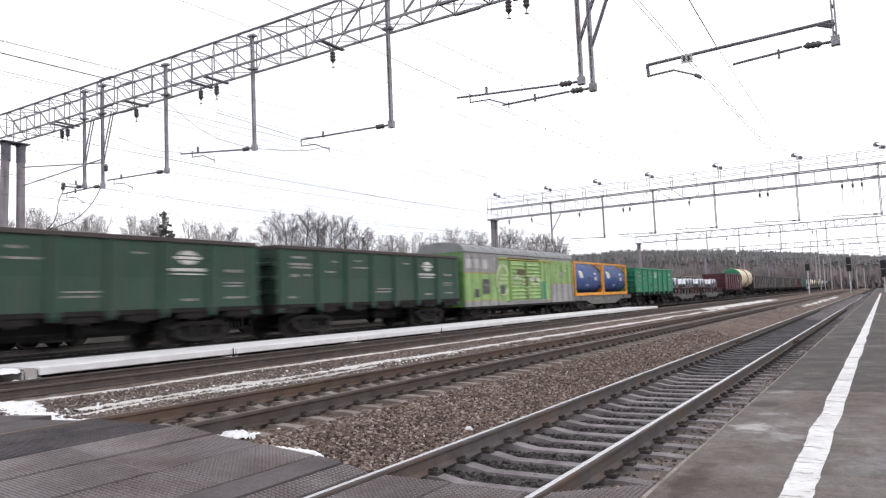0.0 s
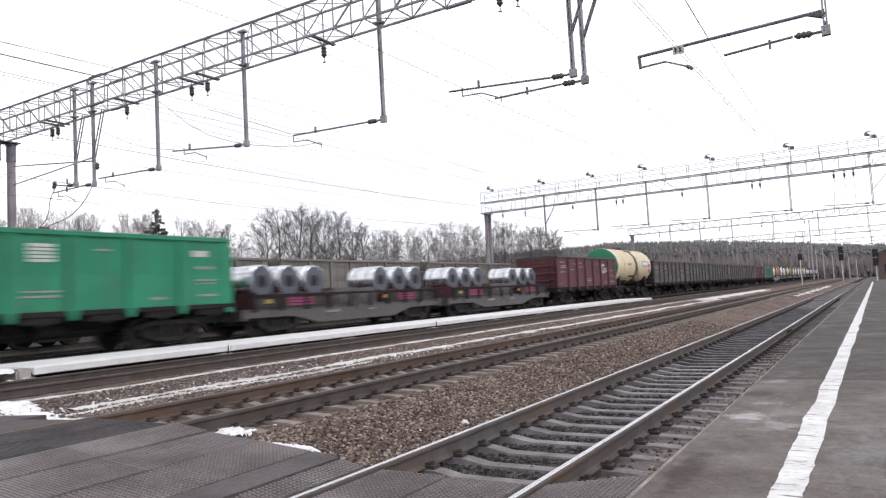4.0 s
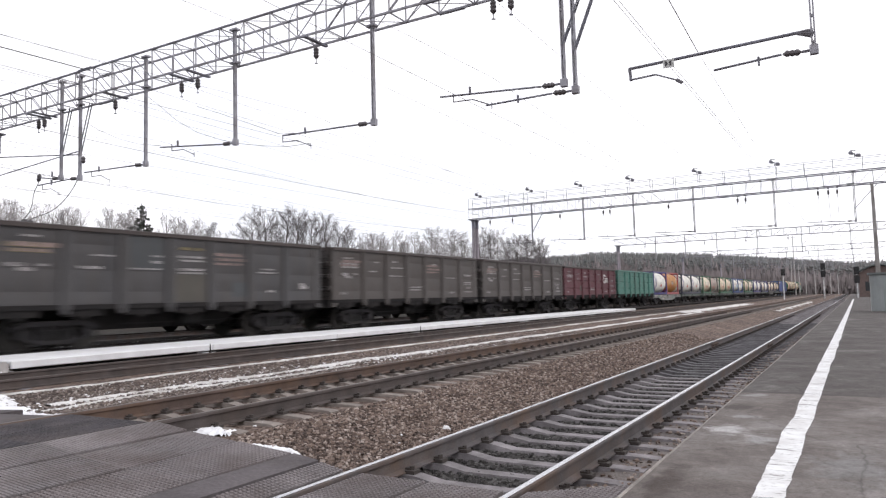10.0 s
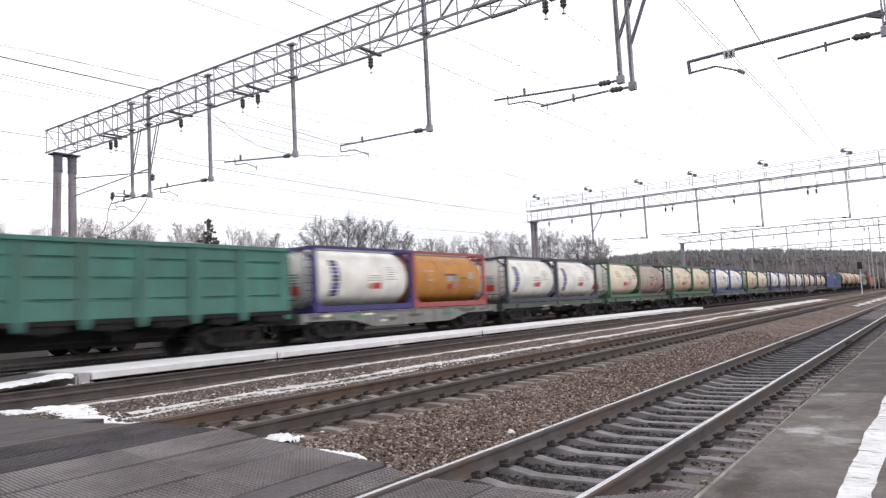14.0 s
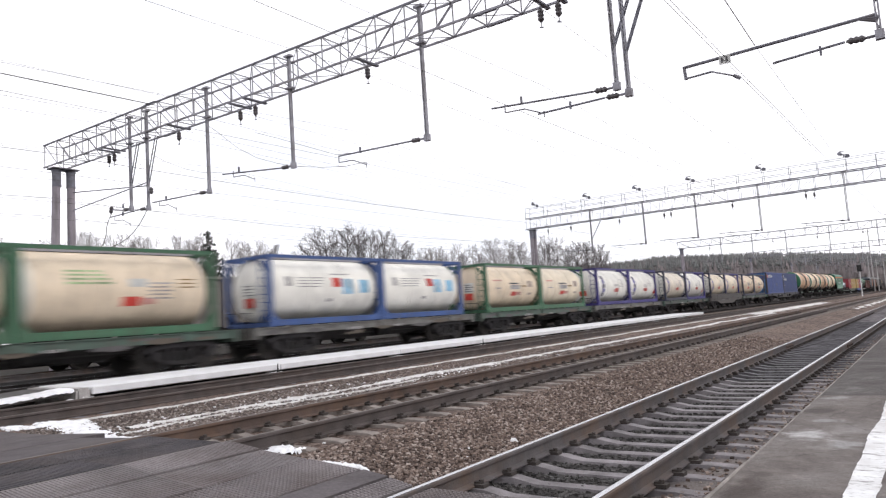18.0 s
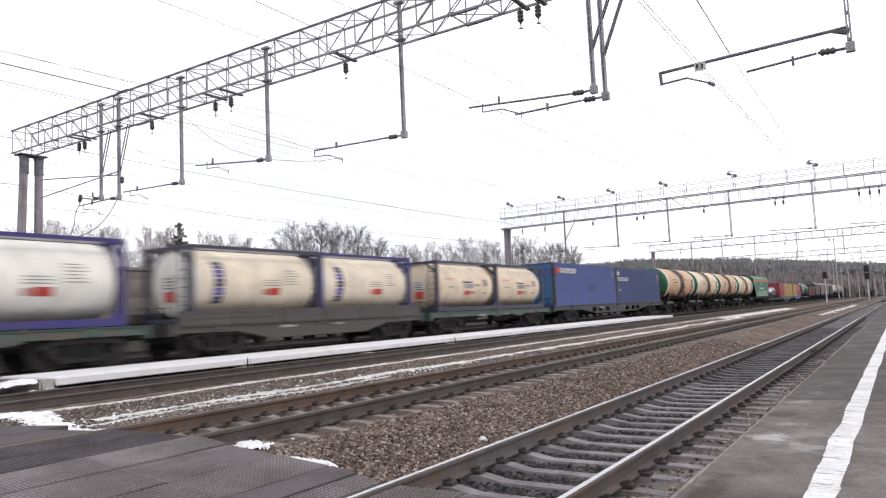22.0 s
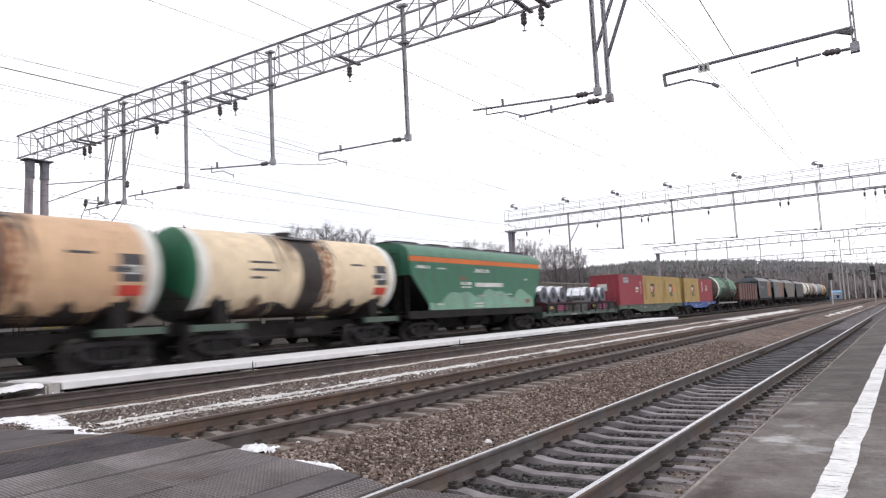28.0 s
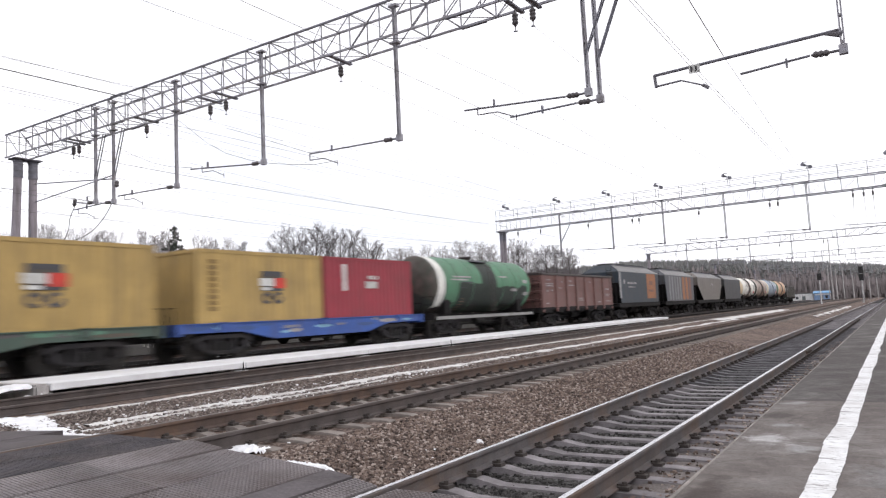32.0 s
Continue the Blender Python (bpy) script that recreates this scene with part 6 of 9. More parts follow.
        marks(w, x, [(q[0] - 0.45, q[0] + 0.25, 3.02, 3.10), (q[0] - 0.55, q[0] + 0.6, 2.76, 2.84), (q[0] - 0.55, q[0] + 0.6, 2.64, 2.71), (q[0] - 0.45, q[0] - 0.1, 2.30, 2.42), (q[0] + 0.3, q[0] + 0.55, 2.34, 2.42), (q[0] - 0.6, q[0] - 0.2, 1.50, 1.58),
                     (q[1] - 0.1, q[1] + 0.3, 2.92, 2.98), (q[1] - 0.4, q[1] + 0.1, 2.50, 2.56), (q[2] - 0.45, q[2] + 0.5, 2.70, 2.76), (q[2] - 0.3, q[2] + 0.1, 2.98, 3.06), (q[3] - 0.6, q[3] + 0.5, 1.66, 1.72), (q[3] - 0.5, q[3] + 0.5, 1.80, 1.85), (q[4] - 0.2, q[4] + 0.3, 2.96, 3.02),
                     (q[6] - 0.35, q[6] + 0.35, 2.44, 2.54), (q[6] - 0.45, q[6] + 0.4, 2.06, 2.11), (q[6] - 0.35, q[6] + 0.35, 1.95, 2.0), (q[6] - 0.4, q[6] + 0.5, 1.55, 1.62), (q[5] - 0.2, q[5] + 0.3, 1.50, 1.58)], "faint_mark")
    if logo:
        y = q[5]
        bm = B()
        if logo == 2:
            # a disc cut by two curved gaps over two lines of lettering
            for z0, z1 in ((2.66, 2.80), (2.84, 2.93), (2.97, 3.12)):
                for k in range(8):
                    z, zn = z0 + (z1 - z0) * k / 8, z0 + (z1 - z0) * (k + 1) / 8
                    ra, rb = [0.36 * math.sqrt(max(0.0, 1 - ((v - 2.89) / 0.235) ** 2)) + (0.12 if 2.8 < z0 < 2.9 else 0) for v in (z, zn)]
                    bm.faces.new([bm.verts.new((x + 0.012, y + u, v)) for u, v in ((-ra, z), (ra, z), (rb, zn), (-rb, zn))])
            for k in range(9):
                bx(bm, x, x + 0.012, y - 0.68 + k * 0.15, y - 0.56 + k * 0.15, 2.45, 2.55)
            bx(bm, x, x + 0.012, y - 0.6, y + 0.6, 2.34, 2.38)
        else:
            # an open ring with three bars that leave it to one side
            n = 16
            for i in range(n):
                t0, t1 = radians(30 + 290 * i / n), radians(30 + 290 * (i + 1) / n)
                bm.faces.new([bm.verts.new((x + 0.012, y - 0.25 + r0 * math.cos(t), 2.62 + r0 * math.sin(t))) for r0, t in ((0.40, t0), (0.40, t1), (0.27, t1), (0.27, t0))])
            for k in range(3):
                bx(bm, x, x + 0.012, y - 0.1 - 0.06 * k, y + 0.62, 2.62 - k * 0.14, 2.70 - k * 0.14)
        part("emblem", bm, M["white_mark"], w, "round white emblem over bars")
    return w


def frame_flat(paint_key, label, half, deck=1.10, fish=True, ribs=0, group="flat wagons", bog=None, holes=False, worn=()):
    """Container flat: deep side sills, cross beams, end beams, bogies."""
    w = thing("flat_wagon", label, "wagon", group)
    P = M[paint_key]
    L = half - 0.6
    for s in (-1, 1):
        x0, x1 = sorted((s * 1.12, s * 1.24))
        if fish:
            prof = [(-L, deck), (L, deck), (L, deck - 0.28), (L * 0.62, deck - 0.30), (L * 0.40, deck - 0.62), (-L * 0.40, deck - 0.62), (-L * 0.62, deck - 0.30), (-L, deck - 0.28)]
        else:
            prof = [(-L, deck), (L, deck), (L, deck - 0.24), (-L, deck - 0.24)]
        part("side_sill", extr(B(), prof, x0, x1, "x"), P, w)
        part("sill_flange", bx(B(), min(s * 1.08, s * 1.30), max(s * 1.08, s * 1.30), -L, L, deck + 0.001, deck + 0.03), P, w)
        # Openings are black plates; their inner shade is put into the colour.
        if holes:
            for y in (-5.15, -3.95, -2.35, 2.2, 3.7, 4.95):
                bm = extr(B(), [(y + 0.42 * math.copysign(abs(math.cos(q)) ** 0.5, math.cos(q)), deck - 0.34 + 0.17 * math.copysign(abs(math.sin(q)) ** 0.6, math.sin(q))) for q in [2 * math.pi * j / 16 for j in range(16)]], s * 1.236, s * 1.243, "x")
                part("lightening_hole", bm, M["void_black"], w)
        for i in range(3):
            y = -L * 0.75 + i * L * 0.75
            part("stake_pocket", bx(B(), min(s * 1.24, s * 1.30), max(s * 1.24, s * 1.30), y - 0.2, y + 0.2, deck - 0.2, deck + 0.05), P, w)
    n = int(2 * L / 1.5)
    for i in range(n + 1):
        y = -L + 0.1 + (2 * L - 0.2) * i / n
        part("cross_beam", bx(B(), -1.119, 1.119, y - 0.07, y + 0.07, deck - 0.22, deck - 0.01), M["underframe"], w)
    part("centre_sill", extr(B(), [(-half + 0.5, deck - 0.23), (half - 0.5, deck - 0.23), (half - 0.5, deck - 0.52), (half - 4.0, deck - 0.52), (half - 4.6, 0.48), (-half + 4.6, 0.48), (-half + 4.0, deck - 0.52), (-half + 0.5, deck - 0.52)], -0.3, 0.3, "x"), M["underframe"], w)
    for e in (-1, 1):
        part("end_beam", bx(B(), -1.3, 1.3, e * L - 0.08 + e * 0.085, e * L + 0.08 + e * 0.085, deck - 0.36, deck + 0.03), P, w)
        bm = B()
        bar(bm, (1.15, e * (L + 0.2), deck - 0.3), (1.15, e * (L + 0.2), deck + 0.55), 0.03)
        bar(bm, (0.75, e * (L + 0.2), deck - 0.3), (0.75, e * (L + 0.2), deck + 0.55), 0.03)
        bar(bm, (0.75, e * (L + 0.2), deck + 0.55), (1.15, e * (L + 0.2), deck + 0.55), 0.03)
        part("handrail", bm, M["underframe"], w)
    if worn:
        rs = random.Random(half)
        for k in range(22 if half > 8 else 14):
            cy, rx, rz = rs.uniform(-L * 0.95, L * 0.95), rs.uniform(0.12, 0.7), rs.uniform(0.04, 0.10)
            cz = deck - rs.uniform(0.07, 0.20 if abs(cy) > L * 0.4 else 0.5)
            bm = B()
            ring = []
            for i in range(18):
                a = 2 * math.pi * i / 18
                q = 1 + 0.45 * noise.noise(Vector((3 * math.cos(a), 3 * math.sin(a), k)))
                ring.append(bm.verts.new((1.2425, cy + rx * q * math.cos(a), max(deck - 0.6, min(deck - 0.005, cz + rz * q * math.sin(a))))))
            bm.faces.new(ring)
            part("paint_patch", bm, M[worn[k % len(worn)]], w)
    couplers(w, half)
    brake_gear(w)
    add_bogies(w, bog or (-half + 2.4, half - 2.4))
    marks(w, 1.301, [(-L * 0.35, -L * 0.35 + 0.9, deck - 0.26, deck - 0.16), (L * 0.1, L * 0.1 + 0.5, deck - 0.26, deck - 0.18)], "faint_mark")
    return w


def tank_container(frame_key, tank_key, label, style=0, band="purple_mark"):
    """Twenty-foot tank in an open frame; base at z 0, middle at the origin."""
    c = thing("tank_container", label, "tank container", "tank containers")
    F, T = M[frame_key], M[tank_key]
    L, X, H = 3.03, 1.22, 2.59
    for sx in (-1, 1):
        for sy in (-1, 1):
            bm = B()
            bx(bm, min(sx * X, sx * (X - 0.13)), max(sx * X, sx * (X - 0.13)), min(sy * L, sy * (L - 0.15)), max(sy * L, sy * (L - 0.15)), 0.002, H)
            part("corner_post", bm, F, c)
        bm = B()
        bx(bm, min(sx * X, sx * (X - 0.10)), max(sx * X, sx * (X - 0.10)), -L + 0.152, L - 0.152, 0.03, 0.25)
        for sy in (-1, 1):
            y = sy * (L - 0.152)
            extr(bm, [(y, 0.252), (y, 0.60), (y - sy * 0.10, 0.40), (y - sy * 0.32, 0.252)], sx * (X - 0.03), sx * (X - 0.07), "x")
        part("bottom_rail", bm, F, c)
        bm = B()
        bx(bm, min(sx * X, sx * (X - 0.08)), max(sx * X, sx * (X - 0.08)), -L + 0.152, L - 0.152, H - 0.12, H - 0.01)
        part("top_rail", bm, F, c)
    for sy in (-1, 1):
        y0, y1 = sorted((sy * (L - 0.02), sy * (L - 0.13)))
        ym = (y0 + y1) / 2
        for z0, z1, za, zb in ((0.02, 0.17, 0.62, 0.12), (H - 0.13, H - 0.01, H - 0.62, H - 0.12)):
            bm = bx(B(), -X + 0.132, X - 0.132, y0, y1, z0, z1)
            for sx in (-1, 1):
                bar(bm, (sx * (X - 0.1), ym, za), (sx * 0.55, ym, zb), 0.08)
            part("end_beam", bm, F, c)
    zc, r = 1.36, 1.17
    prof = [(-L + 0.06, 0.0), (-L + 0.07, 0.4), (-L + 0.11, 0.75), (-L + 0.19, 1.0), (-L + 0.29, 1.11), (-L + 0.42, r)]
    tank = part("tank", lathe(B(), prof[-1:] + [(-y, rr) for y, rr in prof[::-1]], 0, zc, 40), T, c)
    part("tank_head", lathe(B(), prof, 0, zc, 40), M["tank_white"] if style in (0, 1, 2) else T, tank, "dished white tank end" if style in (0, 1, 2) else "")
    part("walkway", bx(B(), -0.32, 0.32, -L + 0.2, L - 0.2, zc + r - 0.02, zc + r + 0.05), M["galv"], c)
    bm = B()
    tube(bm, (0, 0.5, zc + r), (0, 0.5, zc + r + 0.14), 0.28, 16)
    part("manhole", bm, M["galv_dark"], c)
    for y in (-1.0, 1.0):
        prof2 = [(y - 0.03, r + 0.001), (y - 0.03, r + 0.012), (y + 0.03, r + 0.012), (y + 0.03, r + 0.001)]
        part("tank_band", lathe(B(), prof2, 0, zc, 40), T, c)

    def patch(y0, y1, a0, a1, mat, name):
        """A label that follows the barrel; angles above the horizontal on the camera's side."""
        bm = B()
        n = 6
        for i in range(n):
            t0, t1 = radians(a0 + (a1 - a0) * i / n), radians(a0 + (a1 - a0) * (i + 1) / n)
            q = []
            for t, y in ((t0, y0), (t0, y1), (t1, y1), (t1, y0)):
                q.append(bm.verts.new(((r + 0.005) * math.cos(t), y, zc + (r + 0.005) * math.sin(t))))
            bm.faces.new(q)
        part(name, bm, M[mat], tank)

    if style == 0:      # dark script band and red plate
        for k in range(5):
            patch(-2.05, -1.60, -38 + 15 * k, -24.5 + 15 * k, band if k % 2 else "script_dark", "script_band")
            patch(-1.98, -1.72, -33 + 15 * k, -30 + 15 * k, "faint_mark", "script_edge")
        patch(0.42, 0.95, -23, -10, "red_mark", "hazard_plate")
        patch(0.12, 0.40, -22, -12, "pale_red", "hazard_plate")
        for k, (y0, y1) in enumerate(((0.1, 1.0), (0.1, 0.95), (0.15, 0.9))):
            patch(y0, y1, -6 + 4.5 * k, -4.4 + 4.5 * k, "faint_mark", "stencil")
        for k in range(6):
            patch(1.25, 1.95 - 0.1 * (k % 3), -4 + 5 * k, -2.4 + 5 * k, "faint_mark", "stencil")
    elif style == 1:    # green script, red plate and dark boxes
        for k in range(4):
            patch(-1.7, -0.4 - 0.1 * k, 8 + k * 6, 11 + k * 6, "green_mark", "stencil")
        patch(-0.1, 0.45, -24, -10, "red_mark", "hazard_plate")
        patch(0.1, 0.7, 4, 16, "white_mark", "notice")
        patch(0.5, 0.95, -22, -12, "pale_red", "hazard_plate")
        for k in range(5):
            patch(0.75, 1.5 - 0.12 * (k % 2), -14 + 5.5 * k, -11.5 + 5.5 * k, "faint_mark", "stencil")
        for k in range(3):
            patch(1.75, 2.3, 2 + 6 * k, 4 + 6 * k, "brown_mark", "stencil")
    elif style == 2:    # red plate and pale blue swoosh
        for k in range(4):
            patch(-1.6, -0.5 + 0.1 * k, 2 + k * 5.5, 4 + k * 5.5, "faint_mark", "stencil")
        patch(0.2, 0.7, 2, 20, "red_mark", "hazard_plate")
        patch(0.75, 1.35, -12, 18, "blue_mark", "swoosh")
        patch(1.75, 2.3, -10, 16, "blue_mark", "swoosh")
        patch(-2.2, -1.9, 4, 22, "faint_mark", "emblem")
        patch(-0.1, 0.2, -26, -20, "faint_mark", "stencil")
        patch(0.2, 1.2, 26, 29, "faint_mark", "stencil")
    elif style == 3:    # plain with a white plate
        patch(-1.9, -1.2, 0, 28, "white_mark", "notice")
        patch(-1.7, -1.4, 8, 22, "tank_cream", "notice_print")
        patch(-0.3, 0.4, -4, 4, "dark_mark", "stencil")
        patch(1.3, 1.75, -8, 4, "white_mark", "notice")
        patch(1.3, 1.75, 14, 22, "white_mark", "notice")
        patch(-0.3, 0.2, -30, -24, "white_mark", "stencil")
    else:               # plain dirty with small writing
        patch(-0.5, 0.5, 6, 10, "dark_mark", "stencil")
        patch(-0.3, 0.2, -26, -14, "red_mark", "hazard_plate")
        patch(0.2, 0.75, -24, -15, "pale_red", "hazard_plate")
        patch(-0.4, 0.6, -8, 4, "faint_mark", "notice")
        patch(0.75, 1.3, -2, 3, "brown_mark", "stencil")
        patch(1.55, 2.1, -2, 16, "tank_dirty", "faded_patch")
        patch(1.6, 2.0, -24, -18, "tank_dirty", "faded_patch")
        patch(-2.2, -1.3, 14, 18, "pale_red", "stencil")
        patch(-2.0, -1.4, -6, -3, "faint_mark", "stencil")
    if style in (0, 1, 2, 4):
        bm = B()
        bx(bm, -0.15, 0.35, -L + 0.01, -L + 0.03, 0.72, 1.06)
        part("end_plate", bm, M["red_mark"], c, "red hazard plate on the tank end")
        note = part("end_notice", bx(B(), -0.2, 0.42, -L + 0.01, -L + 0.03, 1.10, 1.62), M["ring_white"], c, "white notice with dark lines")
        for k in range(4):
            part("notice_line", bx(B(), -0.14, 0.36 - 0.12 * (k % 2), -L + 0.002, -L + 0.008, 1.16 + 0.11 * k, 1.20 + 0.11 * k), M["dark_mark"], note)
    part("ladder", bm_ladder(-L + 0.0, X - 0.5), F, c)
    return c


def bm_ladder(y, x):
    bm = B()
    for dx in (0, 0.35):
        bar(bm, (x + dx, y - 0.02, 0.15), (x + dx, y - 0.02, 2.5), 0.03)
    for i in range(8):
        bar(bm, (x, y - 0.02, 0.3 + i * 0.29), (x + 0.35, y - 0.02, 0.3 + i * 0.29), 0.022)
    return bm


def box_container(key, label, half, height=2.59, post=None, end=None):
    """Dry freight container with corrugated walls; base at z 0."""
    c = thing("freight_container", label, "container", "freight containers")
    P = M[key]
    X = 1.22
    for s in (-1, 1):
        bm = B()
        per, d = 0.28, 0.024
        y = -half + 0.14
        pts = []
        while y < half - 0.14 - per * 0.5:
            pts += [(y, 0), (y + 0.07, 0), (y + 0.14, -d), (y + 0.21, -d)]
            y += per
        pts.append((half - 0.14, 0))
        prev = None
        for yy, dd in pts:
            x = s * (X - 0.012 + dd)
            cur = (bm.verts.new((x, yy, 0.16)), bm.verts.new((x, yy, height - 0.12)))
            if prev:
                bm.faces.new((prev[0], cur[0], cur[1], prev[1]))
            prev = cur
        part("side_wall", bm, P, c, smooth=20)
        for z0, z1 in ((0.003, 0.16), (height - 0.12, height - 0.002)):
            part("side_rail", bx(B(), min(s * X, s * (X - 0.06)), max(s * X, s * (X - 0.06)), -half + 0.16, half - 0.16, z0, z1), P, c)
        for e in (-1, 1):
            part("corner_post", bx(B(), min(s * X, s * (X - 0.16)), max(s * X, s * (X - 0.16)), min(e * half, e * (half - 0.16)), max(e * half, e * (half - 0.16)), 0.12, height - 0.12), M[post] if post else P, c)
            for z in (0.001, height - 0.119):
                part("corner_casting", bx(B(), min(s * (X + 0.004), s * (X - 0.165)), max(s * (X + 0.004), s * (X - 0.165)), min(e * (half + 0.004), e * (half - 0.18)), max(e * (half + 0.004), e * (half - 0.18)), z, z + 0.118), P, c)
    for e in (-1, 1):
        bm = B()
        x = -1.04
        pts = []
        while x < 1.0:
            pts += [(x, 0), (x + 0.1, 0), (x + 0.16, 0.04), (x + 0.24, 0.04)]
            x += 0.3
        prev = None
        for xx, dd in pts:
            yy = e * (half - 0.03 - dd)
            cur = (bm.verts.new((xx, yy, 0.14)), bm.verts.new((xx, yy, height - 0.12)))
            if prev:
                bm.faces.new((prev[0], cur[0], cur[1], prev[1]))
            prev = cur
        part("end_wall", bm, M[end] if end else P, c, smooth=20)
        for z0, z1 in ((0.004, 0.14), (height - 0.12, height - 0.003)):
            part("end_rail", bx(B(), -X + 0.166, X - 0.166, min(e * half, e * (half - 0.06)), max(e * half, e * (half - 0.06)), z0, z1), P, c)
    part("roof", bx(B(), -X + 0.06, X - 0.06, -half + 0.06, half - 0.06, height - 0.05, height - 0.01), P, c)
    part("floor", bx(B(), -X + 0.07, X - 0.07, -half + 0.07, half - 0.07, 0.04, 0.12), M["underframe"], c)
    return c


def tank_wagon(key, label, cap="cap_green", ring="ring_white", band="oil", half=6.01, stain=True, wide=0.55, runs=True, clean=False, r=1.58, zc=2.93, near_ring=0.42, long_sill=None):
    w = thing("tank_wagon", label, "wagon", "tank wagons")
    L = 5.15
    sp = []
    for i in range(7):
        a = radians(90 * i / 6)
        sp.append((L + 0.42 * math.cos(a), r * math.sin(a)))
    # barrel between the end rings
    part("barrel", lathe(B(), [(-L + near_ring, r), (L - 0.42, r)], 0, zc, 48), M[key], w)
    for e in (-1, 1):
        part("end_ring", lathe(B(), [(e * (L - (near_ring if e < 0 else 0.42) + 0.001), r + 0.002), (e * L, r + 0.002)], 0, zc, 48), M[ring], w, "painted end ring")
        part("end_cap", lathe(B(), [(e * y, rr) for y, rr in sp[::-1]], 0, zc, 48), M[cap], w, "domed painted end")
    if band:
        part("middle_band", lathe(B(), [(0.0 if clean else -wide, r + 0.004), (wide * 1.2, r + 0.004)], 0, zc, 48), M[band], w, "dark oil-stained middle band")
    for y in (-3.3, -1.7, 1.7, 3.3):
        part("strap", lathe(B(), [(y - 0.03, r + 0.001), (y - 0.03, r + 0.014), (y + 0.03, r + 0.014), (y + 0.03, r + 0.001)], 0, zc, 48), M[key], w)
    bm = B()
    tube(bm, (0, 0, zc + r - 0.05), (0, 0, zc + r + 0.10), 0.32, 18)
    tube(bm, (0, 0, zc + r + 0.10), (0, 0, zc + r + 0.14), 0.38, 18)
    part("hatch", bm, M["oil"] if stain else M[key], w)
    zw = zc + r * 0.86
    for x, rail in ((-0.75, -0.95), (0.75, 0.95)):
        bm = bx(B(), x - 0.2, x + 0.2, -0.95, 0.95, zw, zw + 0.04)
        bar(bm, (rail, -0.95, zw + 0.45), (rail, 0.95, zw + 0.45), 0.022)
        for y in (-0.95, 0.95):
            bar(bm, (rail, y, zw), (rail, y, zw + 0.45), 0.022)
        part("walkway", bm, M["galv_dark"], w)
    bm = B()
    for y in (-0.2, 0.2):
        pts = [(1.7, 1.15), (1.7, 2.9), (1.48, 3.7), (0.95, 4.32)]
        for (xa, za), (xb, zb) in zip(pts, pts[1:]):
            bar(bm, (xa, y, za), (xb, y, zb), 0.03)
    for i in range(9):
        z = 1.25 + i * 0.3
        x = 1.7 if z < 2.9 else 1.7 - (z - 2.9) * 0.4
        bar(bm, (x, -0.2, z), (x, 0.2, z), 0.025)
    part("ladder", bm, M["oil"], w)
    for y in (-4.0, 4.0):
        bm = extr(B(), [(-1.25, 1.15), (1.25, 1.15), (1.25, 1.97), (0.9, 1.64), (0.4, 1.42), (0, 1.36), (-0.4, 1.42), (-0.9, 1.64), (-1.25, 1.97)], y - 0.25, y + 0.25)
        part("saddle", bm, M["underframe"], w)
    bm = B()
    extr(bm, [(-5.4, 1.14), (5.4, 1.14), (5.4, 0.85), (2.6, 0.85), (2.1, 0.55), (-2.1, 0.55), (-2.6, 0.85), (-5.4, 0.85)], -0.3, 0.3, "x")
    part("centre_sill", bm, M["underframe"], w)
    for s in (-1, 1):
        if long_sill:
            part("side_sill", bx(B(), min(s * 1.3, s * 1.45), max(s * 1.3, s * 1.45), -5.38, 5.38, 0.90, 1.06), M[long_sill], w, "dusty grey side sill")
            continue
        for e in (-1, 1):
            y0, y1 = sorted((e * 3.2, e * 5.38))
            part("side_sill", bx(B(), min(s * 1.3, s * 1.45), max(s * 1.3, s * 1.45), y0, y1, 0.98, 1.2), M["flat_green"] if cap == "cap_green" and not clean else M["underframe"], w)
    for e in (-1, 1):
        part("end_beam", bx(B(), -1.46, 1.46, e * 5.46 - 0.08, e * 5.46 + 0.08, 0.9, 1.22), M["underframe"], w)
        bm = B()
        for x in (-1.35, -0.7, 0.7, 1.35):
            bar(bm, (x, e * 5.5, 1.2), (x, e * 5.5, 2.05), 0.03)
        for z in (1.65, 2.05):
            bar(bm, (-1.35, e * 5.5, z), (-0.7, e * 5.5, z), 0.025)
            bar(bm, (0.7, e * 5.5, z), (1.35, e * 5.5, z), 0.025)
        part("handrail", bm, M["underframe"], w)
    couplers(w, half)
    brake_gear(w, 0.4)
    add_bogies(w, (-3.9, 3.9))

    def patch(y0, y1, a0, a1, mat, name):
        bm = B()
        n = 6
        for i in range(n):
            t0, t1 = radians(a0 + (a1 - a0) * i / n), radians(a0 + (a1 - a0) * (i + 1) / n)
            bm.faces.new([bm.verts.new(((r + 0.006) * math.cos(t), y, zc + (r + 0.006) * math.sin(t))) for t, y in ((t0, y0), (t0, y1), (t1, y1), (t1, y0))])
        part(name, bm, M[mat], w)
    def run_down(y, wd, a0, a1, mat, name, seed):
        """A ragged streak that runs down the barrel and thins out."""
        bm = B()
        prev = None
        for i in range(19):
            f = i / 18
            t = radians(a0 + (a1 - a0) * f)
            g = wd * (0.12 + 0.88 * min(1.0, 2.2 * f)) * (1 + 0.7 * noise.noise(Vector((seed, f * 5, y)))) * (0.35 if i in (0, 18) else 1)
            c = y + 0.09 * noise.noise(Vector((seed + 5, f * 3, y)))
            cur = [bm.verts.new(((r + 0.0065) * math.cos(t), c + e * g, zc + (r + 0.0065) * math.sin(t))) for e in (-1, 1)]
            if prev:
                bm.faces.new((prev[0], prev[1], cur[1], cur[0]))
            prev = cur
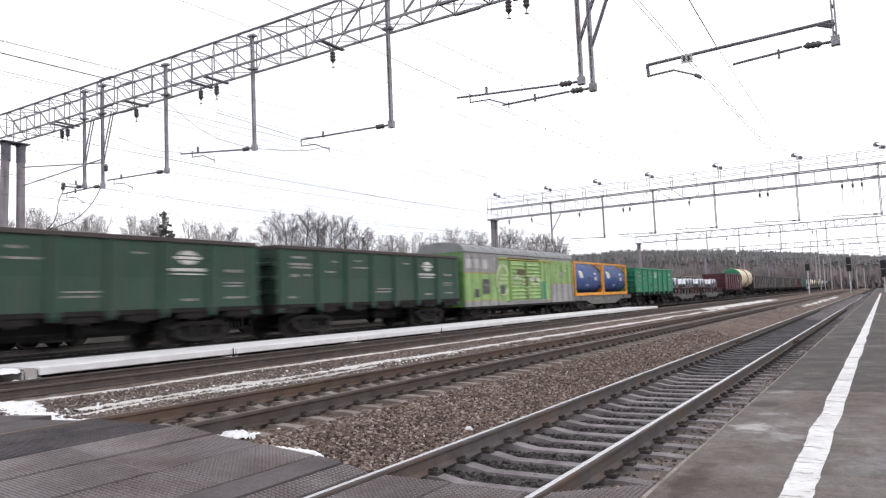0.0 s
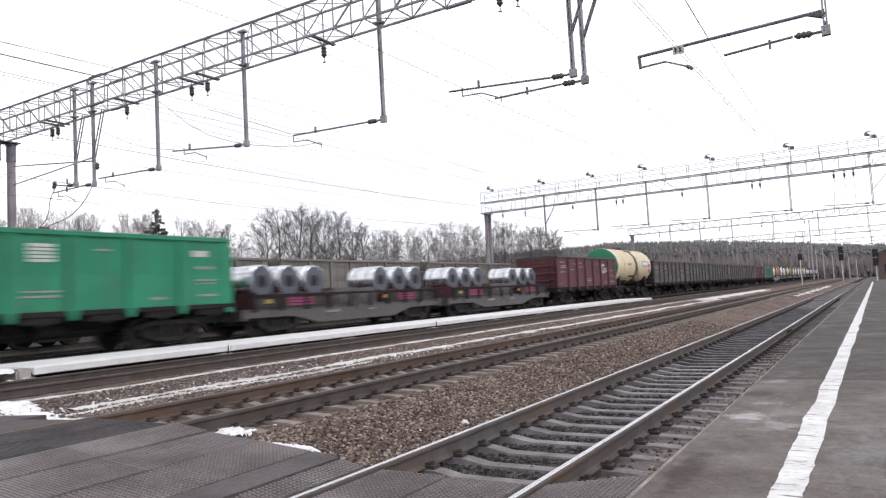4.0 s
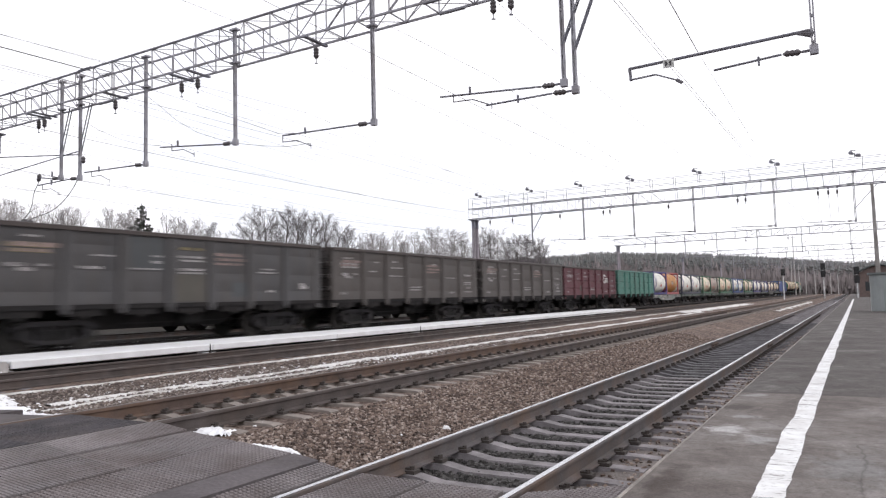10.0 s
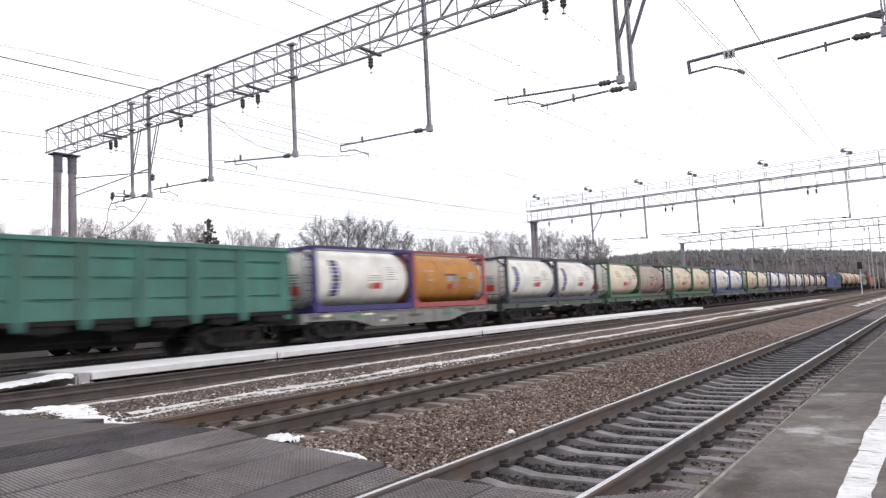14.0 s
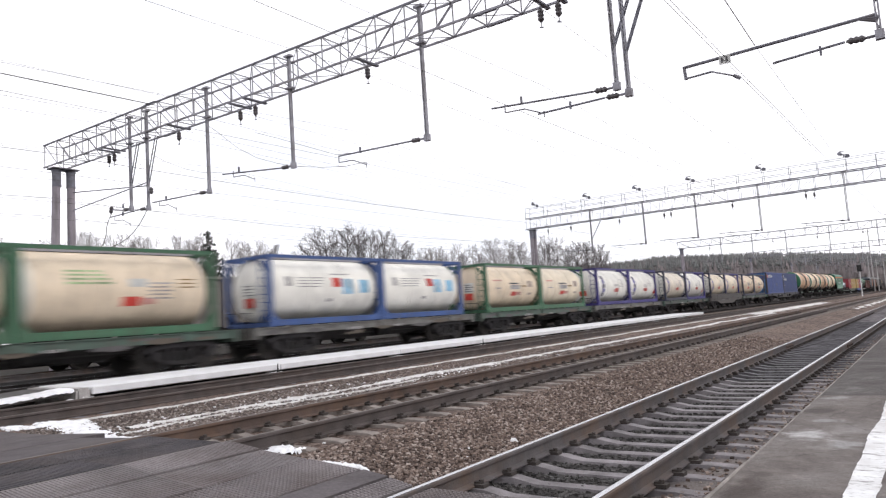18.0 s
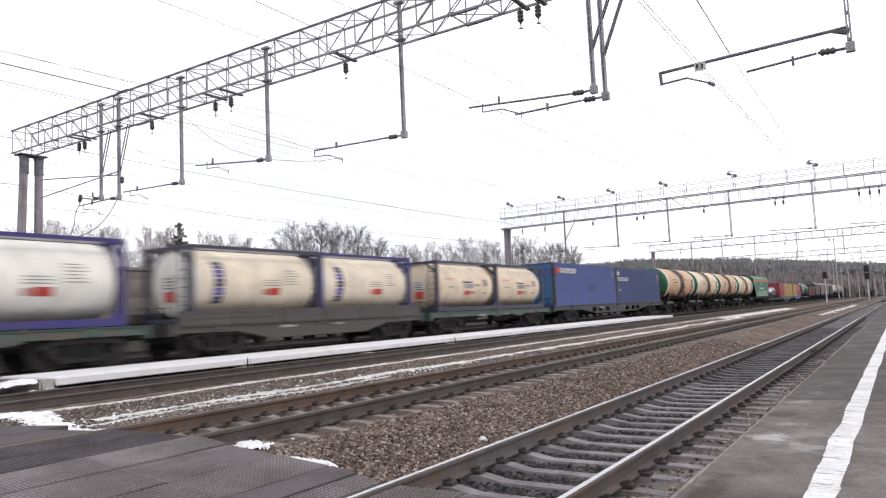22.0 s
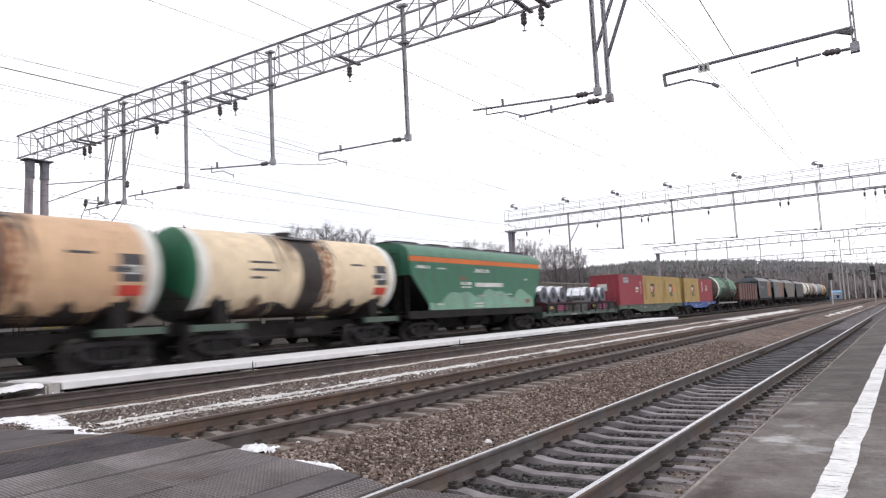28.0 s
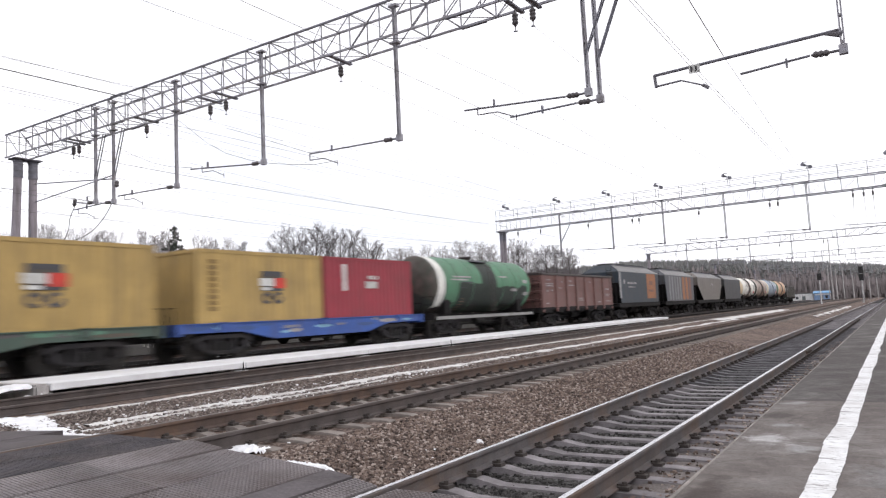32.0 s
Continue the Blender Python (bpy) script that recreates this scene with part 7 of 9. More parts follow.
        part(name, bm, M[mat], w)
    if clean:
        for a0, y0, y1 in ((5, -2.3, -1.0), (1, -2.3, -1.2), (-8, -1.75, -1.4), (4, -3.2, -2.9)):
            patch(y0, y1, a0, a0 + 2.6, "brown_mark", "stencil")
        patch(-1.6, 0.0, -40, -33, "oil_green", "notice")
        patch(2.2, 4.2, -4, 17, "faint_mark", "placard")
        patch(2.45, 4.15, 3, 13, "ring_white", "placard_print")
        patch(2.45, 4.15, -3, 1, "sign_blue", "placard_print")
        patch(4.25, 4.85, -22, 8, "red_mark", "hazard_plate")
        patch(4.3, 4.8, -10, -5, "ring_white", "placard_print")
        patch(4.3, 4.8, 12, 14.5, "brown_mark", "stencil")
    else:
        patch(-3.0, -1.9, 12, 15, "dark_mark", "stencil")
        patch(-3.0, -1.7, 2, 5, "dark_mark", "stencil")
        patch(-3.0, -2.4, -8, -5, "dark_mark", "stencil")
    if runs:
        patch(2.3, 3.1, 14, 17, "dark_mark", "stencil")
        patch(3.6, 4.3, -4, 2, "dark_mark", "stencil")
        patch(3.85, 4.6, -14, 16, "dark_mark", "placard_frame")
        patch(3.95, 4.5, -6, 4, "white_mark", "placard")
        patch(3.8, 4.6, -30, -18, "red_mark", "hazard_plate")
    for k, y in enumerate((-3.9, 4.1, 1.0) if clean else (-4.3, -3.8, 3.7, 4.25, 1.35, -1.3, -2.6, 2.5)):
        run_down(y, 0.3, -28 - 7 * (k % 3), -66, "oil_brown" if k in (4, 6) else "oil", "grime_run", k + 40)
    if stain:
        # sooty underside of the barrel and of the end domes
        for y0, y1 in ((-L, -wide - 0.01), (wide * 1.2 + 0.01, L)):
            bm = B()
            n = 10
            seg = 24
            for j in range(seg):
                ya, yb = y0 + (y1 - y0) * j / seg, y0 + (y1 - y0) * (j + 1) / seg
                for i in range(n):
                    q = []
                    for f, y in ((i, ya), (i, yb), (i + 1, yb), (i + 1, ya)):
                        top = (-58 if clean else -52) + (9 if clean else 16) * noise.noise(Vector((y * 0.9, 2.0, r)))
                        a = radians(-108 + (top + 108) * f / n)
                        q.append(bm.verts.new(((r + 0.0075) * math.cos(a), y, zc + (r + 0.0075) * math.sin(a))))
                    bm.faces.new(q)
            part("soot", bm, M["oil"], w, "black oily underside of the barrel")
        for e in () if clean else (-1, 1):
            bm = B()
            for (ya, ra), (yb, rb) in zip(sp, sp[1:]):
                for i in range(16):
                    t0, t1 = radians(-145 + 110 * i / 16), radians(-145 + 110 * (i + 1) / 16)
                    bm.faces.new([bm.verts.new((rr_ * 1.004 * math.cos(t), e * (yy + 0.006), zc - 0.25 * (1 - rr_ / r) + rr_ * 1.004 * math.sin(t))) for rr_, yy, t in ((ra, ya, t0), (ra, ya, t1), (rb, yb, t1), (rb, yb, t0))])
            bmesh.ops.remove_doubles(bm, verts=bm.verts[:], dist=0.0005)
            part("soot", bm, M["cap_dark"], w, "sooty underside of the domed end")
    if band and runs:
        # ragged oil runs either side of the hatch
        rr = random.Random(key)
        for k in range(7):
            y = (0.62 + 0.16 * k) * (1 if k % 2 else -1)
            low = rr.uniform(-50, 30)
            run_down(y, rr.uniform(0.06, 0.16), low, 80, "oil_brown" if k % 3 else "oil", "oil_run", k)
        for k in range(9):
            run_down(0.7 + 0.11 * (k * 7 % 5), rr.uniform(0.05, 0.11), 30 - k * 10, 55 - k * 9, "rust_spot", "rust_run", k + 20)
    return w


def hopper(key, label, half=7.35, kind="grain", cut=1.75, roof=4.62, body=None, hip=0.0, top=None):
    """Covered hopper: trapezoid sides, rounded roof, recessed slanted ends, dark underframe."""
    w = thing("hopper_wagon", label, "wagon", "hopper wagons")
    P = M[key]
    L = body or half - 0.55
    eave, low = 3.95, 1.38
    arc = [(1.56, eave)] + [(1.56 * math.cos(radians(a)) ** 0.75, eave + (roof - eave) * math.sin(radians(a))) for a in range(15, 90, 15)] + [(0.0, roof)]
    if hip:
        arc = [(1.56, eave), (1.50, eave + 0.08), (0.72, roof - 0.06), (0.0, roof)]

    def inset(z):
        return hip * max(0.0, z - eave) / (roof - eave)
    arc = arc + [(-x, z) for x, z in arc[-2::-1]]
    bm = B()
    r0 = [bm.verts.new((x, -L + inset(z), z)) for x, z in arc]
    r1 = [bm.verts.new((x, L - inset(z), z)) for x, z in arc]
    for i in range(len(arc) - 1):
        bm.faces.new((r0[i], r1[i], r1[i + 1], r0[i + 1]))
    bmesh.ops.recalc_face_normals(bm, faces=bm.faces[:])
    part("roof", bm, M[top] if top else P, w, "grey roof sheet with sky light in its colour" if hip else "rounded roof sheet", 20 if hip else 50)
    side = [(-L, eave), (-L + 0.12, 3.05), (-L + cut, low), (L - cut * 0.75, low), (L - 0.12, 3.05), (L, eave)]
    for s in (-1, 1):
        part("side_sheet", extr(B(), side, s * 1.53, s * 1.56, "x"), P, w)
        part("side_sill", bx(B(), min(s * 1.40, s * 1.54), max(s * 1.40, s * 1.54), -L - 0.1, L + 0.1, 1.02, 1.375), M["underframe"], w)
        for i in range(0 if kind == "grain" else 9):
            y = -L + 0.5 + i * (2 * L - 1.0) / 8
            zb = low if abs(y) < L - cut else 3.05 - (L - abs(y) - 0.12) * (3.05 - low) / cut + 0.06
            part("rib", bx(B(), min(s * 1.561, s * 1.64), max(s * 1.561, s * 1.64), y - 0.06, y + 0.06, zb, eave - 0.05), P, w)
    for e in (-1, 1):
        c = cut if e < 0 else cut * 0.75
        bm = B()
        bm.faces.new([bm.verts.new((x * 0.995, e * (L - 0.01 - inset(z)), z)) for x, z in arc])
        bm.faces.new([bm.verts.new(q) for q in ((1.53, e * (L - 0.01), eave), (-1.53, e * (L - 0.01), eave), (-1.53, e * (L - 0.12), 3.05), (1.53, e * (L - 0.12), 3.05))])
        bmesh.ops.recalc_face_normals(bm, faces=bm.faces[:])
        part("end_gable", bm, P, w)
        # Near-black sheet: shade of the recess below the gable is painted in.
        bm = B()
        bm.faces.new([bm.verts.new(q) for q in ((1.529, e * (L - 0.13), 3.04), (-1.529, e * (L - 0.13), 3.04), (-1.529, e * (L - c - 0.9), 1.39), (1.529, e * (L - c - 0.9), 1.39))])
        part("slanted_end", bm, M["underframe"], w)
        for x in (-1.2, 1.2):
            part("end_strut", bar(B(), (x, e * (L - 0.2), 1.2), (x, e * (L - 0.2), 3.05), 0.09), M["underframe"], w)
        bm = B()
        for x in (0.6, 1.0):
            bar(bm, (x, e * (L + 0.08), 1.2), (x, e * (L + 0.08), 4.3), 0.03)
        for i in range(10):
            bar(bm, (0.6, e * (L + 0.08), 1.35 + i * 0.3), (1.0, e * (L + 0.08), 1.35 + i * 0.3), 0.025)
        part("ladder", bm, M["underframe"], w)
        part("platform", bx(B(), -1.39, 1.39, min(e * (L - 1.6), e * (L + 0.15)), max(e * (L - 1.6), e * (L + 0.15)), 1.12, 1.2), M["underframe"], w)
    for y in (-2.9, 0, 2.9):
        bm = B()
        a = [bm.verts.new(c) for c in ((1.38, y - 1.4, 1.3), (1.38, y + 1.4, 1.3), (-1.38, y + 1.4, 1.3), (-1.38, y - 1.4, 1.3))]
        b = [bm.verts.new(c) for c in ((0.5, y - 0.4, 0.55), (0.5, y + 0.4, 0.55), (-0.5, y + 0.4, 0.55), (-0.5, y - 0.4, 0.55))]
        for i in range(4):
            bm.faces.new((a[i], a[(i + 1) % 4], b[(i + 1) % 4], b[i]))
        bm.faces.new(b)
        part("chute", bm, M["underframe"], w)
    nh = 4 if hip else 5
    for i in range(nh):
        y = -L + hip + 1.2 + i * (2 * (L - hip) - 2.4) / (nh - 1)
        part("roof_hatch", bx(B(), -0.62, 0.62, y - 0.95, y + 0.95, roof - 0.02, roof + 0.10), M["steel_dark"], w, "long dark roof hatch")
    part("roof_walk", bx(B(), 0.55, 0.8, -L + hip, L - hip, roof - 0.05, roof), M["galv_dark"], w)
    part("centre_sill", extr(B(), [(-half + 0.4, 1.11), (half - 0.4, 1.11), (half - 0.4, 0.82), (half - 3.6, 0.82), (half - 4.2, 0.5), (-half + 4.2, 0.5), (-half + 3.6, 0.82), (-half + 0.4, 0.82)], -0.3, 0.3, "x"), M["underframe"], w)
    couplers(w, half)
    brake_gear(w, 1.4)
    add_bogies(w, (-half + 2.1, half - 2.1))
    return w


def boxcar(label):
    w = thing("boxcar", label, "wagon", "covered wagons")
    half, L = 8.05, 7.68
    P, G = M["lime"], M["silver_grey"]
    xs = 1.45

    def sheet(name, mat, y0, y1, z0, z1, d=0.0, lab=""):
        for s in (-1, 1):
            part(name, bx(B(), min(s * (xs - 0.05), s * (xs + d)), max(s * (xs - 0.05), s * (xs + d)), y0 + 0.004, y1 - 0.004, z0 + 0.002, z1 - 0.002), M[mat], w, lab)
    sheet("fascia", "silver_grey", -L, L, 3.62, 3.78)
    sheet("upper_panel", "silver_grey", -L, -3.87, 2.64, 3.62)
    sheet("middle_panel", "lime", -L, -3.87, 1.12, 2.64)
    sheet("lower_panel", "silver_grey", -L, -3.87, 0.80, 1.12)
    sheet("upper_panel", "lime", -3.87, -2.4, 1.0, 3.62)
    sheet("upper_panel", "lime", 2.1, 3.87, 1.0, 3.62)
    sheet("upper_panel", "lime", 3.87, L, 2.05, 3.62)
    sheet("lower_panel", "silver_grey", 3.87, L, 0.80, 2.05)
    sheet("lower_panel", "silver_grey", -3.87, 3.87, 0.80, 1.0)
    sheet("trim_line", "yellow_mark", -L, -3.87, 2.61, 2.68, 0.006, "thin yellow line")
    sheet("trim_line", "yellow_mark", -L, -3.87, 1.09, 1.15, 0.006, "thin yellow line")
    sheet("trim_line", "yellow_mark", 3.87, L, 2.02, 2.08, 0.006, "thin yellow line")
    sheet("door_rail", "yellow_mark", -3.9, 4.3, 3.48, 3.55, 0.09, "yellow door rail")
    for s in (-1, 1):
        for y in (-L + 0.07, -6.83, -5.9, -4.82, -3.87, 2.95, 3.87, 4.8, 5.79, 6.85, L - 0.07):
            bands = ((0.82, 1.12, "silver_grey"), (1.122, 2.64, "lime"), (2.642, 3.6, "silver_grey")) if y < -3.8 else ((0.82, 2.05, "silver_grey"), (2.052, 3.45, "lime")) if y > 3.8 else ((0.82, 1.0, "silver_grey"), (1.002, 3.45, "lime"))
            for z0, z1, k in bands:
                part("rib", bx(B(), min(s * xs, s * (xs + 0.05)), max(s * xs, s * (xs + 0.05)), y - 0.07, y + 0.07, z0, z1), M[k], w)
        for y0, y1 in ((-7.54, -6.9), (-6.76, -5.97), (-5.83, -4.89), (-4.75, -3.94), (3.02, 3.80), (3.94, 4.73), (4.87, 5.72), (5.86, 6.78), (6.92, 7.54)):
            for z in (1.35, 1.6, 1.85, 2.25, 2.5, 2.8, 3.05, 3.3):
                grey = z > 2.64 if y0 < -3.9 else z < 2.05 if y0 > 3.85 else False
                part("corrugation", bx(B(), min(s * xs, s * (xs + 0.02)), max(s * xs, s * (xs + 0.02)), y0, y1, z - 0.018, z + 0.018), M["silver_grey" if grey else "lime"], w)
        for d0, d1 in ((-2.38, -0.21), (-0.19, 2.06)):
            d = part("sliding_door", bx(B(), min(s * (xs + 0.005), s * (xs + 0.07)), max(s * (xs + 0.005), s * (xs + 0.07)), d0, d1, 1.05, 3.44), P, w, "ribbed lime green sliding door")
            for i in range(10):
                z = 1.18 + i * 0.225
                part("door_rib", extr(B(), [(s * (xs + 0.071), z - 0.055), (s * (xs + 0.14), z - 0.04), (s * (xs + 0.071), z + 0.075)], d0 + 0.1, d1 - 0.1), P, d)
            for y in (d0 + 0.05, d1 - 0.05):
                part("door_stile", bx(B(), min(s * (xs + 0.071), s * (xs + 0.15)), max(s * (xs + 0.071), s * (xs + 0.15)), y - 0.045, y + 0.045, 1.06, 3.43), P, d)
        part("door_track", bx(B(), min(s * xs, s * (xs + 0.09)), max(s * xs, s * (xs + 0.09)), -2.6, 4.2, 0.96, 1.03), G, w)
        part("side_sill", bx(B(), min(s * 1.30, s * 1.43), max(s * 1.30, s * 1.43), -L, L, 0.68, 0.798), M["underframe"], w)
        for y in (5.6,):
            part("hatch", bx(B(), min(s * (xs + 0.023), s * (xs + 0.05)), max(s * (xs + 0.023), s * (xs + 0.05)), y - 0.3, y + 0.3, 2.55, 2.85), G, w, "small closed ventilation hatch")
    for e in (-1, 1):
        part("end_wall", bx(B(), -1.399, 1.399, e * L - 0.04, e * L + 0.04, 0.8, 3.8), M["lime_shade"], w, "mid green end wall")
        for z in (1.5, 2.1, 2.7, 3.3):
            part("end_rib", bx(B(), -1.38, 1.38, min(e * (L + 0.04), e * (L + 0.11)), max(e * (L + 0.04), e * (L + 0.11)), z - 0.06, z + 0.06), M["lime_shade"], w)
    prof = [(1.52 * math.cos(radians(180 * i / 14)), 3.79 + 0.56 * math.sin(radians(180 * i / 14)) ** 0.85) for i in range(15)]
    roof = part("roof", extr(B(), prof, -L - 0.06, L + 0.06), M["roof_pale"], w, "arched ribbed pale grey roof")
    for i in range(14):
        y = -L + i * 2 * L / 13
        p2 = [(x * 1.012, z + 0.025) for x, z in prof]
        part("roof_rib", extr(B(), p2, y - 0.045, y + 0.045), M["silver_grey"], roof)
    part("centre_sill", extr(B(), [(-half + 0.4, 0.85), (half - 0.4, 0.85), (half - 0.4, 0.65), (3.6, 0.65), (3.0, 0.45), (-3.0, 0.45), (-3.6, 0.65), (-half + 0.4, 0.65)], -0.3, 0.3, "x"), M["underframe"], w)
    part("floor", bx(B(), -1.29, 1.29, -L, L, 0.86, 0.97), M["underframe"], w)
    couplers(w, half)
    brake_gear(w)
    add_bogies(w, (-5.6, 5.6))
    marks(w, xs + 0.142, [(-2.1, -0.9, 2.34, 2.44), (0.3, 0.75, 2.2, 2.42), (1.3, 1.75, 2.2, 2.42), (-2.0, -1.3, 2.0, 2.07)], "white_mark")
    part("notice", bx(B(), xs + 0.141, xs + 0.147, 1.0, 1.35, 2.12, 2.4), M["maroon"], w)
    for d0, d1, z0, z1 in ((-6.7, -6.2, 1.3, 1.75), (-5.7, -5.0, 1.5, 2.3), (-3.7, -3.05, 1.45, 1.95)):
        part("notice_board", bx(B(), xs + 0.052, xs + 0.06, d0, d1, z0, z1), M["dark_mark"], w, "dark square notice board")
    marks(w, xs + 0.055, [(-5.7, -5.1, 1.9, 2.05), (-5.7, -5.2, 1.7, 1.78), (6.2, 6.6, 2.9, 3.0)], "white_mark")
    bm = B()
    for i in range(12):
        t0, t1 = radians(20 + 300 * i / 12), radians(20 + 300 * (i + 1) / 12)
        bm.faces.new([bm.verts.new((xs + 0.056, -3.25 + rr * math.cos(t), 2.30 + 1.1 * rr * math.sin(t))) for rr, t in ((0.88, t0), (0.88, t1), (0.66, t1), (0.66, t0))])
    for k in range(3):
        bx(bm, xs + 0.051, xs + 0.056, -3.7 + 0.1 * k, -2.7, 2.05 + 0.22 * k, 2.17 + 0.22 * k)
    part("emblem", bm, M["pale_lime"], w, "pale open ring emblem")
    # faded patches of lettering and rust on the doors and the grey panels
    rnd = random.Random(77)
    for k in range(12):
        y0, z0 = rnd.choice((-1.8, -1.2, -0.7, 0.5, 1.0, 1.5)) + rnd.uniform(-0.1, 0.1), rnd.choice((1.98, 2.2, 2.43)) + rnd.uniform(-0.03, 0.03)
        part("faded_patch", bx(B(), xs + 0.141, xs + 0.1435 + 0.0005 * k, y0, y0 + rnd.uniform(0.3, 0.7), z0, z0 + rnd.uniform(0.08, 0.17)), M["pale_lime"], w, "faded pale patch of old lettering")
    for y0, y1, z0, z1 in ((-0.33, 0.0, 1.1, 1.7), (-1.5, -0.4, 2.62, 2.9), (-0.45, 0.0, 1.9, 2.5), (-0.3, -0.1, 2.6, 3.3)):
        part("rust_patch", bx(B(), xs + 0.151, xs + 0.155, y0, y1, z0, z1), M["rust_brown"], w, "brown rusty patch at the door edge")
    for y0 in (-7.5, -6.65, -5.65):
        part("faded_patch", bx(B(), xs + 0.021, xs + 0.025, y0, y0 + 0.62, 2.9, 3.4), M["roof_wash"], w, "pale whitewashed patch")
    part("green_panel", bx(B(), xs + 0.051, xs + 0.054, 2.25, 2.75, 1.06, 2.2), M["bright_green"], w, "darker green patch")
    return w


def coil():
    c = thing("steel_coil", "bright galvanised sheet-steel coil strapped in a cradle", "steel coil", "steel coils")
    bm = lathe(B(), [(-0.72, 0.27), (-0.72, 0.60), (-0.70, 0.63), (0.70, 0.63), (0.72, 0.60), (0.72, 0.27)], 0, 0.63, 40, "x")
    part("wrap", bm, M["coil"], c)
    part("end_face", lathe(B(), [(0.70, 0.595), (0.724, 0.595)], 0, 0.63, 40, "x"), M["coil_face"], c, "grey coiled edge of the sheet")
    # Solid plug; the shade inside the hollow is given by its dark colour.
    part("core", lathe(B(), [(-0.73, 0.245), (0.73, 0.245)], 0, 0.63, 24, "x"), M["coil_hole"], c, "dark hollow core")
    for x in (-0.35, 0.35):
        part("strap", lathe(B(), [(x - 0.03, 0.631), (x - 0.03, 0.637), (x + 0.03, 0.637), (x + 0.03, 0.631)], 0, 0.63, 40, "x"), M["galv_dark"], c)
    return c


COIL_Y = (-5.1, -3.65, -2.2, 2.4, 3.9, 5.3)


def coil_flat(label, key):
    w = frame_flat(key, label, 7.05, 0.98, key != "flat_green", group="coil wagons")
    for s in (-1, 1):
        part("side_beam", bx(B(), min(s * 1.30, s * 1.40), max(s * 1.30, s * 1.40), -6.3, 6.3, 1.44, 1.54), M["underframe"], w)
        for y0, y1 in ((-6.2, -1.5), (1.75, 6.2)):
            part("side_board", bx(B(), min(s * 1.30, s * 1.34), max(s * 1.30, s * 1.34), y0, y1, 1.03, 1.438), M["board_brown"], w, "dark brown side board")
        for i in range(10):
            y = -6.1 + i * 12.2 / 9
            part("stanchion", bx(B(), min(s * 1.342, s * 1.41), max(s * 1.342, s * 1.41), y - 0.06, y + 0.06, 0.9, 1.438), M["underframe"], w)
    for yc in COIL_Y:
        for e in (-0.52, 0.52):
            bm = extr(B(), [(yc + e - 0.2, 1.02), (yc + e + 0.2, 1.02), (yc + e + (0.12 if e < 0 else 0.2), 1.30 if e < 0 else 1.62), (yc + e - (0.2 if e < 0 else 0.12), 1.62 if e < 0 else 1.30)], -1.1, 1.1, "x")
            part("cradle", bm, M["maroon"], w, "dark red cradle wedge")
        part("bed", bx(B(), -1.1, 1.1, yc - 0.3, yc + 0.3, 1.02, 1.418), M["underframe"], w)
    for yc in (-0.72, 0.80):
        for e in (-0.52, 0.52):
            bm = extr(B(), [(yc + e - 0.2, 1.02), (yc + e + 0.2, 1.02), (yc + e + (0.12 if e < 0 else 0.2), 1.30 if e < 0 else 1.72), (yc + e - (0.2 if e < 0 else 0.12), 1.72 if e < 0 else 1.30)], -1.1, 1.1, "x")
            part("cradle", bm, M["flat_dusty"], w, "empty grey cradle wedge")
    for y0, y1 in ((-4.4, -3.0), (2.9, 4.2)):
        for k in range(3):
            part("notice", bx(B(), 1.342, 1.347, y0, y1, 1.08 + k * 0.12, 1.165 + k * 0.12), M["pink_mark"], w, "faded pink lettering board")
    for y in (-5.4, 1.9):
        part("notice", extr(B(), [(y - 0.2, 1.2), (y + 0.2, 1.2), (y + 0.12, 1.36), (y - 0.12, 1.36)], 1.342, 1.347, "x"), M["yellow_mark"], w, "small yellow notice")
    return w

